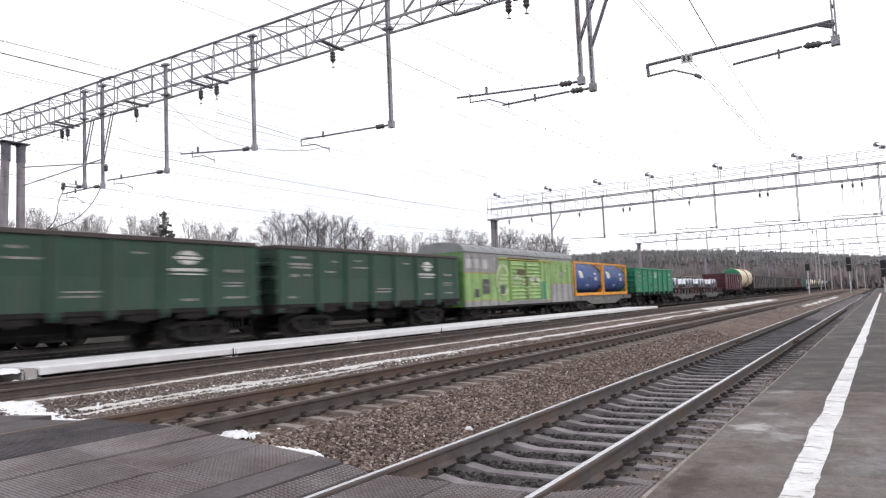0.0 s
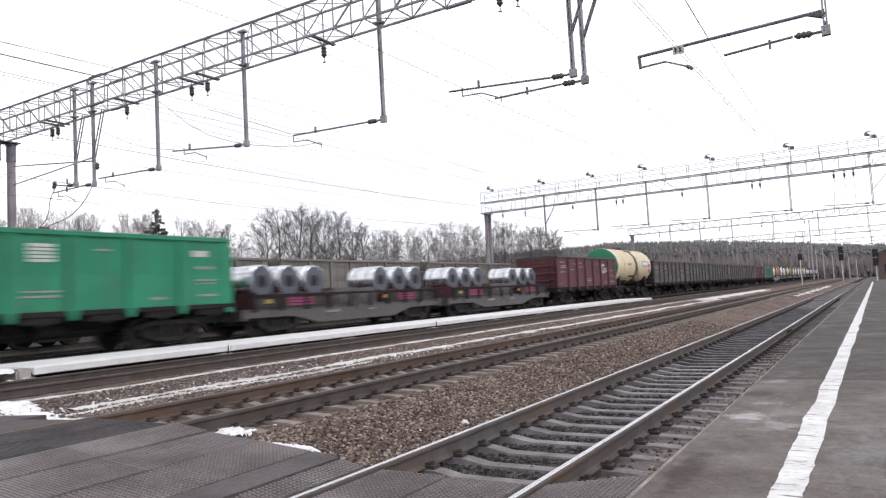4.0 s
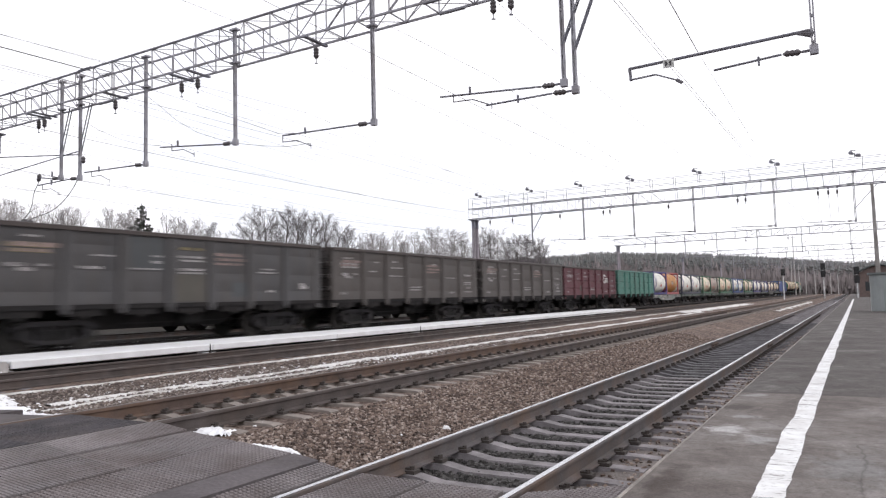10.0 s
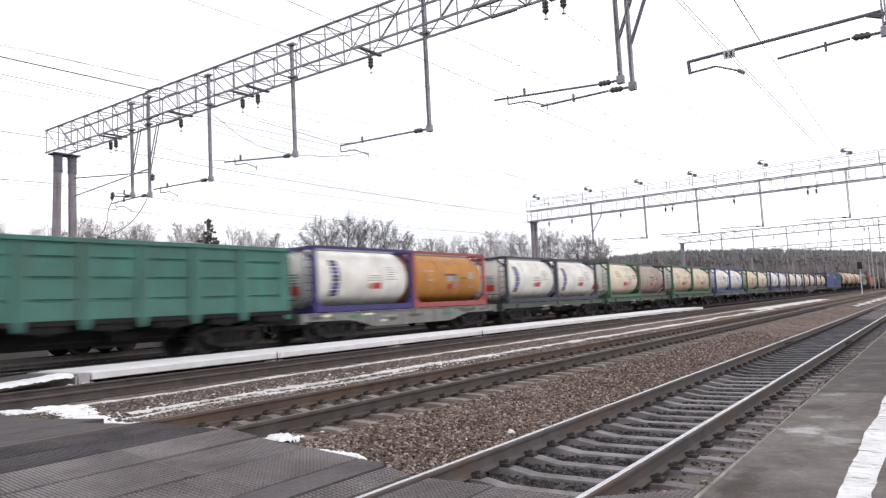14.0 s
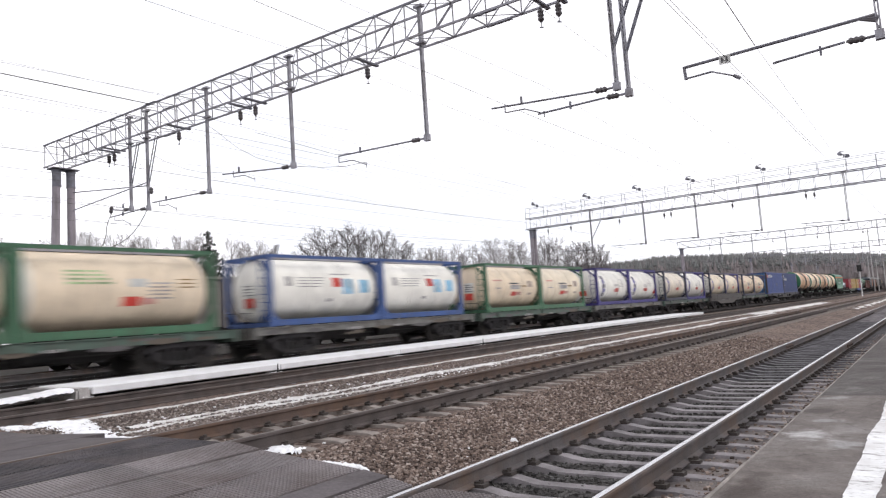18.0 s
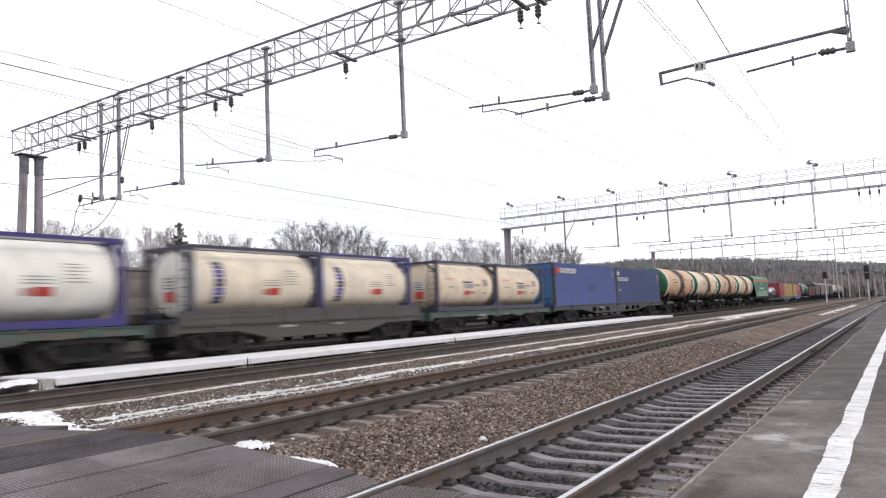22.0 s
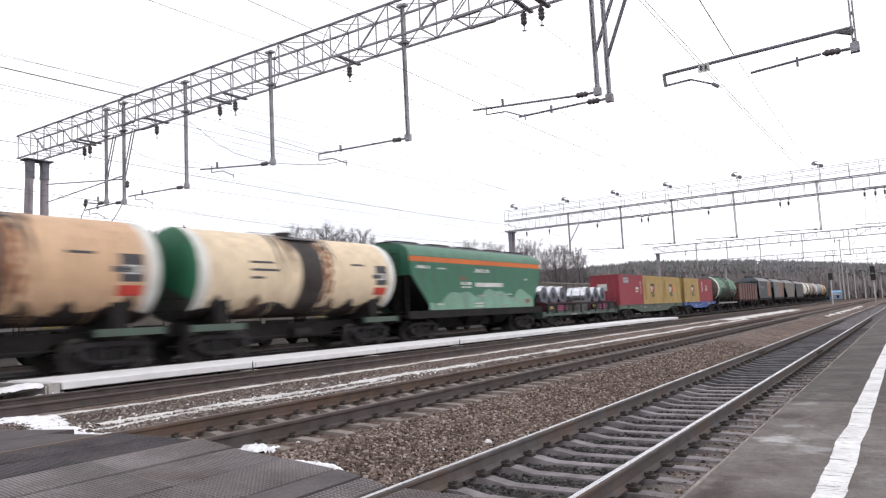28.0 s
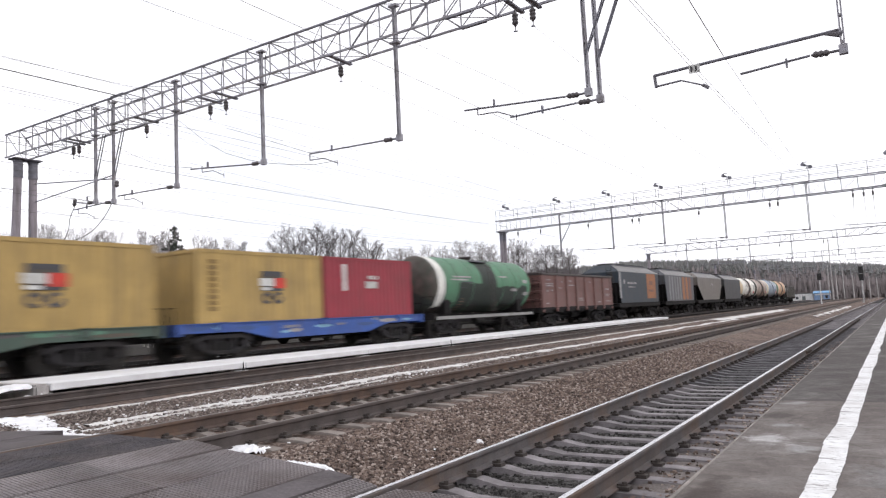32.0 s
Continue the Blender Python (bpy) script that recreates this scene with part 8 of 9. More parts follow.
# ---- the moving freight train, front to back; places along the line at the start of the clip ----
def put_gondolas():
    dg = gondola("dark_green", "dark green steel gondola wagon with white stencils and grimy sills", logo=2)
    run_with_train(dg, 11.4)
    run_with_train(copy_thing(dg, pose(0, 0, 0)), 25.42)
    bg = gondola("bright_green", "clean bright green steel gondola wagon with white lettering", rim="bright_green")
    marks(bg, 1.537, [(-0.35, 0.35, 2.62, 3.12)], "white_mark", "notice")
    marks(bg, 1.537, [(-1.75, -1.2, 1.72, 2.08)], "dark_mark", "notice")
    marks(bg, 1.543, [(-0.35, 0.35, 2.70 + 0.1 * k, 2.73 + 0.1 * k) for k in range(4)], "bright_green", "notice_line")
    marks(bg, 1.537, [(4.9, 5.5, 2.85, 3.05)], "white_mark", "notice")
    run_with_train(bg, 69.6)
    mg = gondola("maroon", "maroon steel gondola wagon with a white swoosh emblem", logo=1)
    run_with_train(mg, 111.8)
    mp = gondola("maroon", "maroon steel gondola wagon with grooved panels and a white swoosh emblem", logo=1, sheet="pressed")
    marks(mp, 1.537, [(-3.1, -2.72, 1.62, 2.05)], "gon_olive", "patch")
    run_with_train(mp, 205.5)
    gg = gondola("gon_grey", "dusty dark grey steel gondola wagon", sheet="crease")
    gb = gondola("gon_brown", "dusty brown-grey steel gondola wagon with faded pink stencils", sheet="crease")
    for w in (gg, gb):
        marks(w, 1.537, [(-5.9, -4.5, 2.86, 2.98), (-5.9, -4.7, 2.72, 2.80), (0.95, 2.3, 2.86, 2.96), (0.95, 2.4, 2.70, 2.79), (0.95, 2.2, 2.55, 2.63)], "pink_stencil")
        marks(w, 1.537, [(-2.3, -1.2, 2.32, 2.37), (3.0, 4.0, 2.30, 2.35), (-5.6, -5.2, 2.2, 2.30), (5.3, 5.7, 1.75, 1.86)], "faint_mark")
    made = set()
    for i in range(5):
        w = gb if i in (0, 3, 4) else gg
        run_with_train(copy_thing(w, pose(0, 0, 0)) if w in made else w, 136.95 + i * 13.78)
        made.add(w)
    mint = gondola("mint_green", "mint green steel gondola wagon with pressed panels", rim="mint_green", sheet="pressed")
    run_with_train(mint, 219.35)
    br = gondola("brown_red", "rusty brown steel gondola wagon")
    run_with_train(br, 524.4)
    tail = gondola("gon_olive", "dark olive-grey steel gondola wagon at the tail of the train")
    run_with_train(tail, 641.6)
    # parked row behind the train
    pg = gondola("parked_grey", "pale grey steel gondola wagon parked on the siding", "parked gondola wagons", parked=True, rim="parked_grey", sheet="crease")
    marks(pg, 1.537, [(-5.85 + 0.2 * k, -5.71 + 0.2 * k, 2.55, 2.82) for k in range(6)], name="figure")
    marks(pg, 1.537, [(-5.9, -5.2, 1.32, 1.75), (2.9, 4.2, 1.8, 2.2)], "yellow_mark", "ochre_patch")
    for i in range(9):
        m = pose(PARK[0], 19.3 + i * 13.92, PARK[1])
        if i == 0:
            pg.matrix_basis = m
        else:
            copy_thing(pg, m)


def put_boxcar():
    run_with_train(boxcar("lime green and grey steel boxcar with an arched roof"), 40.39)


def put_tank_containers():
    fl = frame_flat("flat_grey", "grey container flat wagon with deep side sills", 7.31)
    run_with_train(fl, 55.35)
    t = tank_container("frame_orange", "tank_blue", "royal blue tank container in an amber frame", 3)
    run_with_train(t, 55.35 - 3.08, z=MAIN[1] + 1.132)
    run_with_train(copy_thing(t, pose(0, 0, 0)), 55.35 + 3.08, z=MAIN[1] + 1.132)
    flats = {"grey": None, "green": None, "pale": None, "boards": None}
    tells = {"grey": "dull grey container flat wagon with straight sills", "green": "dull green container flat wagon with straight sills", "pale": "pale grimy container flat wagon with fishbelly sills", "boards": "brown-grey flat wagon with low side boards under tank containers"}
    spec = [("pale", ("frame_purple", "tank_white", 0), ("frame_red", "tank_orange", 4)),
            ("green", ("frame_dark", "tank_white", 0), ("frame_dark", "tank_white", 0)),
            ("green", ("frame_green", "tank_cream", 1), ("frame_brown", "tank_dirty", 4)),
            ("green", ("frame_green", "tank_beige", 1), ("frame_green", "tank_beige", 1)),
            ("grey", ("frame_blue", "tank_white", 2), ("frame_blue", "tank_white", 2)),
            ("green", ("frame_green", "tank_beige", 4), ("frame_green", "tank_cream", 4)),
            ("grey", ("frame_purple", "tank_white", 0), ("frame_purple", "tank_white", 0)),
            ("green", ("frame_dark", "tank_ivory", 0), ("frame_purple", "tank_white", 0)),
            ("boards", ("frame_dark", "tank_cream", 0), ("frame_purple", "tank_cream", 0)),
            ("green", ("frame_dark", "tank_beige", 4), ("frame_dark", "tank_beige", 4))]
    looks = {"tank_white": "white", "tank_cream": "cream", "tank_ivory": "stained ivory", "tank_beige": "stained beige", "tank_dirty": "dirty brown-grey", "tank_orange": "orange"}
    rims = {"frame_purple": "purple", "frame_red": "red", "frame_dark": "slate", "frame_green": "green", "frame_blue": "blue", "frame_brown": "grimy brown"}
    made = {}
    for i, (f, a, b) in enumerate(spec):
        y = 233.5 + i * 14.45
        if flats[f] is None:
            flats[f] = w = frame_flat("flat_" + f, tells[f], 7.31, fish=f in ("pale", "boards"), worn=("sill_rust", "flat_patch", "flat_dusty", "ring_cream", "sill_rust") if f == "pale" else ("sill_rust", "flat_dusty") if f in ("grey", "green") else ())
            if f == "boards":
                for sx in (-1, 1):
                    for k in range(6):
                        y0 = -6.66 + k * 2.22
                        bm = bx(B(), min(sx * 1.305, sx * 1.335), max(sx * 1.305, sx * 1.335), y0 + 0.02, y0 + 2.2, 1.02, 1.52)
                        for z in (1.10, 1.30, 1.48):
                            bx(bm, min(sx * 1.335, sx * 1.36), max(sx * 1.335, sx * 1.36), y0 + 0.03, y0 + 2.19, z - 0.03, z + 0.03)
                        part("side_board", bm, M["flat_boards"], w, "low folding side board")
        else:
            w = copy_thing(flats[f], pose(0, 0, 0))
        run_with_train(w, y)
        for s, k in ((-1, a), (1, b)):
            if k not in made:
                made[k] = tank_container(k[0], k[1], "%s tank container in a %s steel frame" % (looks[k[1]], rims[k[0]]), k[2])
                c = made[k]
            else:
                c = copy_thing(made[k], pose(0, 0, 0))
            run_with_train(c, y + s * 3.06, z=MAIN[1] + 1.132)


def put_boxes():
    w = frame_flat("flat_dark", "long dark container flat wagon with oval sill openings", 12.9, 1.18, True, bog=(-9.3, 9.3), holes=True)
    run_with_train(w, 383.5)
    a = box_container("box_blue", "faded navy forty-foot container with bold white lettering", 5.95, 2.9, "rim_rust", "end_blue")
    for y in (-4.72, -4.17, -3.62, -3.07, -2.52):
        bm = B()
        n = 14
        for i in range(n):
            t0, t1 = 2 * math.pi * i / n, 2 * math.pi * (i + 1) / n
            bm.faces.new([bm.verts.new((1.226, y + 0.24 * q * math.cos(t), 2.38 + 0.19 * q * math.sin(t))) for q, t in ((0.42, t0), (1, t0), (1, t1), (0.42, t1))])
        part("lettering", bm, M["white_mark"], a, "bold white letter shape")
    part("flag", extr(B(), [(-5.65, 2.2), (-5.0, 2.17), (-5.08, 2.38), (-5.0, 2.58), (-5.65, 2.6)], 1.222, 1.226, "x"), M["red_mark"], a, "small red flag shape")
    part("notice", bx(B(), 0.1, 1.0, -5.975, -5.97, 2.0, 2.55), M["box_blue"], a, "dark blue square notice")
    marks(a, 1.222, [(0.0, 1.3, 1.0, 1.45)], "box_blue_dark", "faded_patch")
    marks(a, 1.222, [(5.0, 5.5, 2.3, 2.42), (5.0, 5.4, 2.1, 2.2)], "faint_mark", "stencil")
    run_with_train(a, 377.5, z=MAIN[1] + 1.212)
    b = box_container("box_blue_dark", "deep navy forty-foot container with a white emblem and lettering", 5.95, 2.9, "rim_rust")
    star = [(-5.45 + (0.46 if i % 2 == 0 else 0.19) * math.cos(2 * math.pi * i / 10 + 0.3), 2.42 + (0.26 if i % 2 == 0 else 0.12) * math.sin(2 * math.pi * i / 10 + 0.3)) for i in range(10)]
    part("emblem", extr(B(), star, 1.222, 1.226, "x"), M["white_mark"], b, "ragged white star emblem")
    for i in range(6):
        y = -5.62 + i * 0.44
        bm = B()
        for y0, y1, z0, z1 in ((y, y + 0.08, 1.83, 2.1), (y + 0.27, y + 0.35, 1.83, 2.1), (y + 0.08, y + 0.27, 2.03, 2.1), (y + 0.08, y + 0.27, 1.83, 1.90)):
            bx(bm, 1.222, 1.226, y0, y1, z0, z1)
        part("lettering", bm, M["white_mark"], b, "white outlined letter shape")
    marks(b, 1.222, [(5.05, 5.6, 2.42 - k * 0.17, 2.53 - k * 0.17) for k in range(3)], "faint_mark", "stencil")
    marks(b, 1.222, [(5.05, 5.5, 1.78, 1.9)], "yellow_mark", "stencil")
    marks(b, 1.222, [(-5.5, -5.0, 1.0, 1.15)], "faint_mark", "stencil")
    run_with_train(b, 389.55, z=MAIN[1] + 1.212)

    w = frame_flat("flat_green", "weathered green container flat wagon", 9.75, 1.2, True, bog=(-7.0, 7.0), worn=("sill_rust", "flat_patch", "sill_rust", "flat_dusty"))
    run_with_train(w, 481.2)
    r = box_container("box_red", "crimson twenty-foot container with white emblems", 3.0)
    marks(r, 1.222, [(-2.05, -0.75, 1.86, 2.42)], "faint_mark", "emblem")
    marks(r, 1.227, [(-2.05, -0.75, 2.33, 2.42), (-2.05, -0.75, 1.86, 1.90), (-1.6, -0.9, 2.12, 2.18)], "box_blue_dark", "emblem_print")
    marks(r, 1.227, [(-1.35, -0.85, 2.20, 2.30)], "yellow_mark", "emblem_print")
    marks(r, 1.222, [(1.0, 1.6, 1.36, 1.56), (1.0, 1.5, 1.12, 1.26)], "white_mark", "notice")
    marks(r, 1.222, [(1.65, 1.95, 1.28, 1.50)], "red_mark", "hazard_plate")
    marks(r, 1.222, [(2.1, 2.5, 1.95 - 0.16 * k, 2.05 - 0.16 * k) for k in range(7)], "pale_red")
    part("notice", bx(B(), -0.6, 0.2, -3.02, -3.012, 1.3, 1.85), M["white_mark"], r, "white notice on the end")
    run_with_train(r, 475.4, z=MAIN[1] + 1.132)
    y = box_container("box_yellow", "mustard yellow twenty-foot container with a dark emblem", 3.0)
    marks(y, 1.222, [(-2.5, -2.2, 0.5 + 0.2 * k, 0.64 + 0.2 * k) for k in range(9)], "brown_mark", "lettering")
    y2 = copy_thing(y, pose(0, 0, 0))
    y3 = copy_thing(y, pose(0, 0, 0))
    for c, o in ((y, -0.3), (y2, -0.35), (y3, 0.35)):
        marks(c, 1.222, [(o - 0.52, o + 0.50, 1.18, 1.90)], "dark_mark", "emblem")
        marks(c, 1.227, [(o - 0.36, o + 0.34, 1.30, 1.74)], "gon_olive", "emblem_print")
        bm = B()
        for cy, gap in ((o - 0.28, -35), (o + 0.28, 35)):
            for i in range(10):
                t0, t1 = [radians(gap + 20 + 320 * (i + e) / 10) for e in (0, 1)]
                bm.faces.new([bm.verts.new((1.2235, cy + 0.26 * q * math.cos(t), 0.92 + 0.22 * q * math.sin(t))) for q, t in ((0.5, t0), (1, t0), (1, t1), (0.5, t1))])
        part("emblem", bm, M["dark_mark"], c, "pair of dark curled shapes")
        marks(c, 1.232, [(o + 0.10, o + 0.62, 1.28, 1.66)], "red_mark", "hazard_plate")
        marks(c, 1.232, [(o - 0.62, o + 0.05, 1.36, 1.64), (o - 0.55, o - 0.1, 1.20, 1.31)], "white_mark", "notice")
    run_with_train(y, 481.4, z=MAIN[1] + 1.132)
    run_with_train(y2, 487.3, z=MAIN[1] + 1.132)
    w = frame_flat("flat_blue", "bright blue container flat wagon with fishbelly sills", 7.31, 1.2, True, worn=("blue_mark", "frame_blue", "faint_mark", "frame_blue"))
    run_with_train(w, 497.9)
    run_with_train(y3, 494.85, z=MAIN[1] + 1.132)
    r2 = box_container("box_red", "crimson twenty-foot container with white stencils", 3.0)
    marks(r2, 1.222, [(-1.9, -1.65, 1.2, 2.3)], "white_mark", "lettering")
    marks(r2, 1.222, [(-0.4, 0.4, 1.3, 1.6), (-0.2, 0.5, 1.7, 1.85)], "white_mark", "stencil")
    run_with_train(r2, 501.0, z=MAIN[1] + 1.132)


def put_tanks():
    c = tank_wagon("cream", "cream tank wagon with green domed ends and an oil-stained middle")
    t = tank_wagon("tan", "tan tank wagon with green domed ends, heavily oil-stained")
    k = tank_wagon("cream_clean", "clean cream tank wagon with green ends and a brown band", "cap_bright", "ring_cream", "band_brown", runs=False, clean=True)
    run_with_train(k, 124.1)
    run_with_train(t, 402.2)
    run_with_train(c, 413.95)
    run_with_train(copy_thing(t, pose(0, 0, 0)), 425.7)
    run_with_train(copy_thing(c, pose(0, 0, 0)), 437.4)
    g = tank_wagon("tank_green", "green tank wagon with a grimy lower half and pale ring", "cap_sooty", "ring_white", "oil_green", stain=True, wide=0.75, runs=False, r=1.49, zc=2.68, near_ring=0.66, long_sill="sill_dust")
    for ch in [c2 for c2 in g.children if c2.name.startswith("end_ring")]:
        if max(v.co.y for v in ch.data.vertices) > 0:
            ch.data.materials[0] = M["tank_green"]
            ch["label"] = "green end ring"
    lower = B()

    def soot_top(y):
        if -4.3 < y < -3.2:
            return -38 + 5 * noise.noise(Vector((y * 3, 1, 0)))
        return (2 if y < 0 else -4) + 7 * noise.noise(Vector((y * 1.3, 4, 0))) + 3 * noise.noise(Vector((y * 5, 9, 0)))

    for y0, y1, cols in ((-4.48, -0.76, 30), (0.91, 4.7, 30)):
        n = 14
        for j in range(cols):
            ya, yb = y0 + (y1 - y0) * j / cols, y0 + (y1 - y0) * (j + 1) / cols
            for i in range(n):
                lower.faces.new([lower.verts.new((1.499 * math.cos(a), y, 2.68 + 1.499 * math.sin(a))) for a, y in [(radians(-100 + (soot_top(y) + 100) * f / n), y) for f, y in ((i, ya), (i, yb), (i + 1, yb), (i + 1, ya))]])
    bmesh.ops.remove_doubles(lower, verts=lower.verts[:], dist=0.0005)
    part("oil_run", lower, M["oil_green"], g, "dark oily lower half of the barrel")
    for y0, y1, a0, a1, mt in ((-3.7, -1.9, 13, 16, "faint_mark"), (-3.9, -2.3, 7, 10, "faint_mark"), (4.2, 4.75, 4, 12, "faint_mark"), (4.3, 4.9, -24, -16, "faint_mark"), (2.6, 3.4, -14, -8, "faint_mark"), (1.3, 2.2, 16, 19, "faint_mark")):
        bm = B()
        for i in range(3):
            t0, t1 = radians(a0 + (a1 - a0) * i / 3), radians(a0 + (a1 - a0) * (i + 1) / 3)
            bm.faces.new([bm.verts.new((1.503 * math.cos(t), y, 2.68 + 1.503 * math.sin(t))) for t, y in ((t0, y0), (t0, y1), (t1, y1), (t1, y0))])
        part("stencil", bm, M[mt], g)
    run_with_train(g, 511.1)
    bl = tank_wagon("tank_blue_pale", "pale blue tank wagon with cream ends", "tank_cream", "ring_white", None, stain=False)
    wt = tank_wagon("tank_white", "white tank wagon with a brown band", "cream", "ring_white", "oil")
    bw = tank_wagon("tank_dirty", "grimy brown-grey tank wagon with a dark middle", "cap_sooty", "ring_white", "oil")
    for i, w in enumerate((wt, bw, bl, copy_thing(t, pose(0, 0, 0)))):
        run_with_train(w, 592.3 + i * 12.02)


def put_hoppers():
    h = hopper("hopper_green", "green grain hopper wagon with an orange stripe and pale hill shapes", top="hopper_top")
    marks(h, 1.562, [(-6.78, 6.78, 3.68, 3.92)], "orange_mark", "stripe")
    bm = B()
    prev = None
    for i in range(49):
        y = -5.3 + i * 11.0 / 48
        z = 2.15 + 0.55 * math.sin((y + 5.3) * math.pi / 11.0) ** 0.6 - 0.45 + 0.16 * math.sin(y * 1.7) + 0.10 * math.sin(y * 3.4 + 1)
        if y > 3.2:
            z += 0.25 * math.sin((y - 3.2) * 1.3)
        z = max(1.42, z)
        cur = (bm.verts.new((1.563, y, 1.39)), bm.verts.new((1.563, y, z)))
        if prev:
            bm.faces.new((prev[0], cur[0], cur[1], prev[1]))
        prev = cur
    part("hill_pattern", bm, M["hopper_pale"], h, "pale green rolling hill pattern")
    marks(h, 1.564, [(-6.3, -5.2, 3.36, 3.5), (-4.5, -3.8, 3.36, 3.42), (-1.1, 0.5, 3.28, 3.46), (-2.4, -1.4, 2.62, 2.76), (-2.4, -1.4, 2.46, 2.54), (-1.0, 2.0, 2.52, 2.74), (-1.1, -0.3, 1.62, 1.7), (-1.1, -0.3, 1.48, 1.54), (4.6, 5.1, 2.95, 3.03), (-4.6, -4.1, 1.62, 1.7), (2.0, 3.0, 2.1, 2.16)])
    marks(h, 1.566, [(4.6, 5.2, 1.62, 1.84)], "rust_panel", "hazard_plate")
    marks(h, 1.566, [(-2.5, -1.9, 2.86, 2.94), (-2.45, -1.95, 2.98, 3.06)], "rust_panel", "emblem")
    marks(h, 1.566, [(-0.9, 0.1, 2.02, 2.10), (0.9, 1.7, 2.04, 2.12), (2.3, 3.2, 1.9, 1.97), (3.4, 4.0, 1.72, 1.78), (1.6, 2.6, 1.5, 1.56)], "faint_mark")
    run_with_train(h, 450.5)
    a = hopper("hopper_blue", "petrol blue covered hopper wagon with an orange end panel", 6.6, "grain", 0.4, body=5.65, hip=0.9, top="hopper_roof")
    marks(a, 1.562, [(1.9, 4.55, 1.7, 3.9)], "orange_panel", "panel")
    marks(a, 1.564, [(2.3, 3.9, 2.3, 2.5), (2.6, 3.6, 2.9, 3.3)], "rust_panel", "panel_print")
    marks(a, 1.562, [(-4.5, -4.1, 2.95, 3.3), (-3.5, -0.9, 2.95, 3.12), (-3.4, -1.4, 2.66, 2.74)], "faint_mark")
    marks(a, 1.563, [(-5.55, -5.1, 1.75, 3.9)], "silver_grey", "edge_strip")
    run_with_train(a, 538.3)
    b = hopper("hopper_grey", "grey covered hopper wagon with pale stripes and an orange panel", 6.95, "grain", 0.4, body=5.7, hip=0.9, top="hopper_roof")
    for i in range(5):
        marks(b, 1.562, [(-4.3 + i * 1.0, -3.75 + i * 1.0, 1.5, 3.85)], "hopper_stripe", "stripe")
    for i in range(3):
        marks(b, 1.562, [(0.75 + i * 1.35, 1.7 + i * 1.35, 1.5, 3.85)], "orange_panel" if i < 2 else "rust_panel", "panel")
    run_with_train(b, 551.9)
    c = hopper("hopper_beige", "pale grey cement hopper wagon with steep ends", 6.95, "grain", 2.4, body=6.4, hip=1.4, top="hopper_roof")
    marks(c, 1.562, [(0.3, 1.4, 3.1, 3.3)], "faint_mark")
    run_with_train(c, 565.85)
    d = hopper("hopper_dark", "dark covered hopper wagon", 6.6, "grain", 0.35, body=5.5, hip=0.9, top="hopper_roof")
    run_with_train(d, 579.5)


def put_coils():
    k = coil()
    first = True
    for y, key, lab in ((83.4, "flat_dusty", "grey flat wagon with cradles for steel coils"), (97.5, "flat_dusty", "grey flat wagon with cradles for steel coils"), (464.6, "flat_green", "green flat wagon with cradles for steel coils")):
        w = coil_flat(lab, key)
        run_with_train(w, y)
        for yc in COIL_Y:
            c = k if first else copy_thing(k, pose(0, 0, 0))
            first = False
            run_with_train(c, y + yc, z=MAIN[1] + 1.42)


put_gondolas()
put_boxcar()
put_tank_containers()
put_boxes()
put_tanks()
put_hoppers()
put_coils()

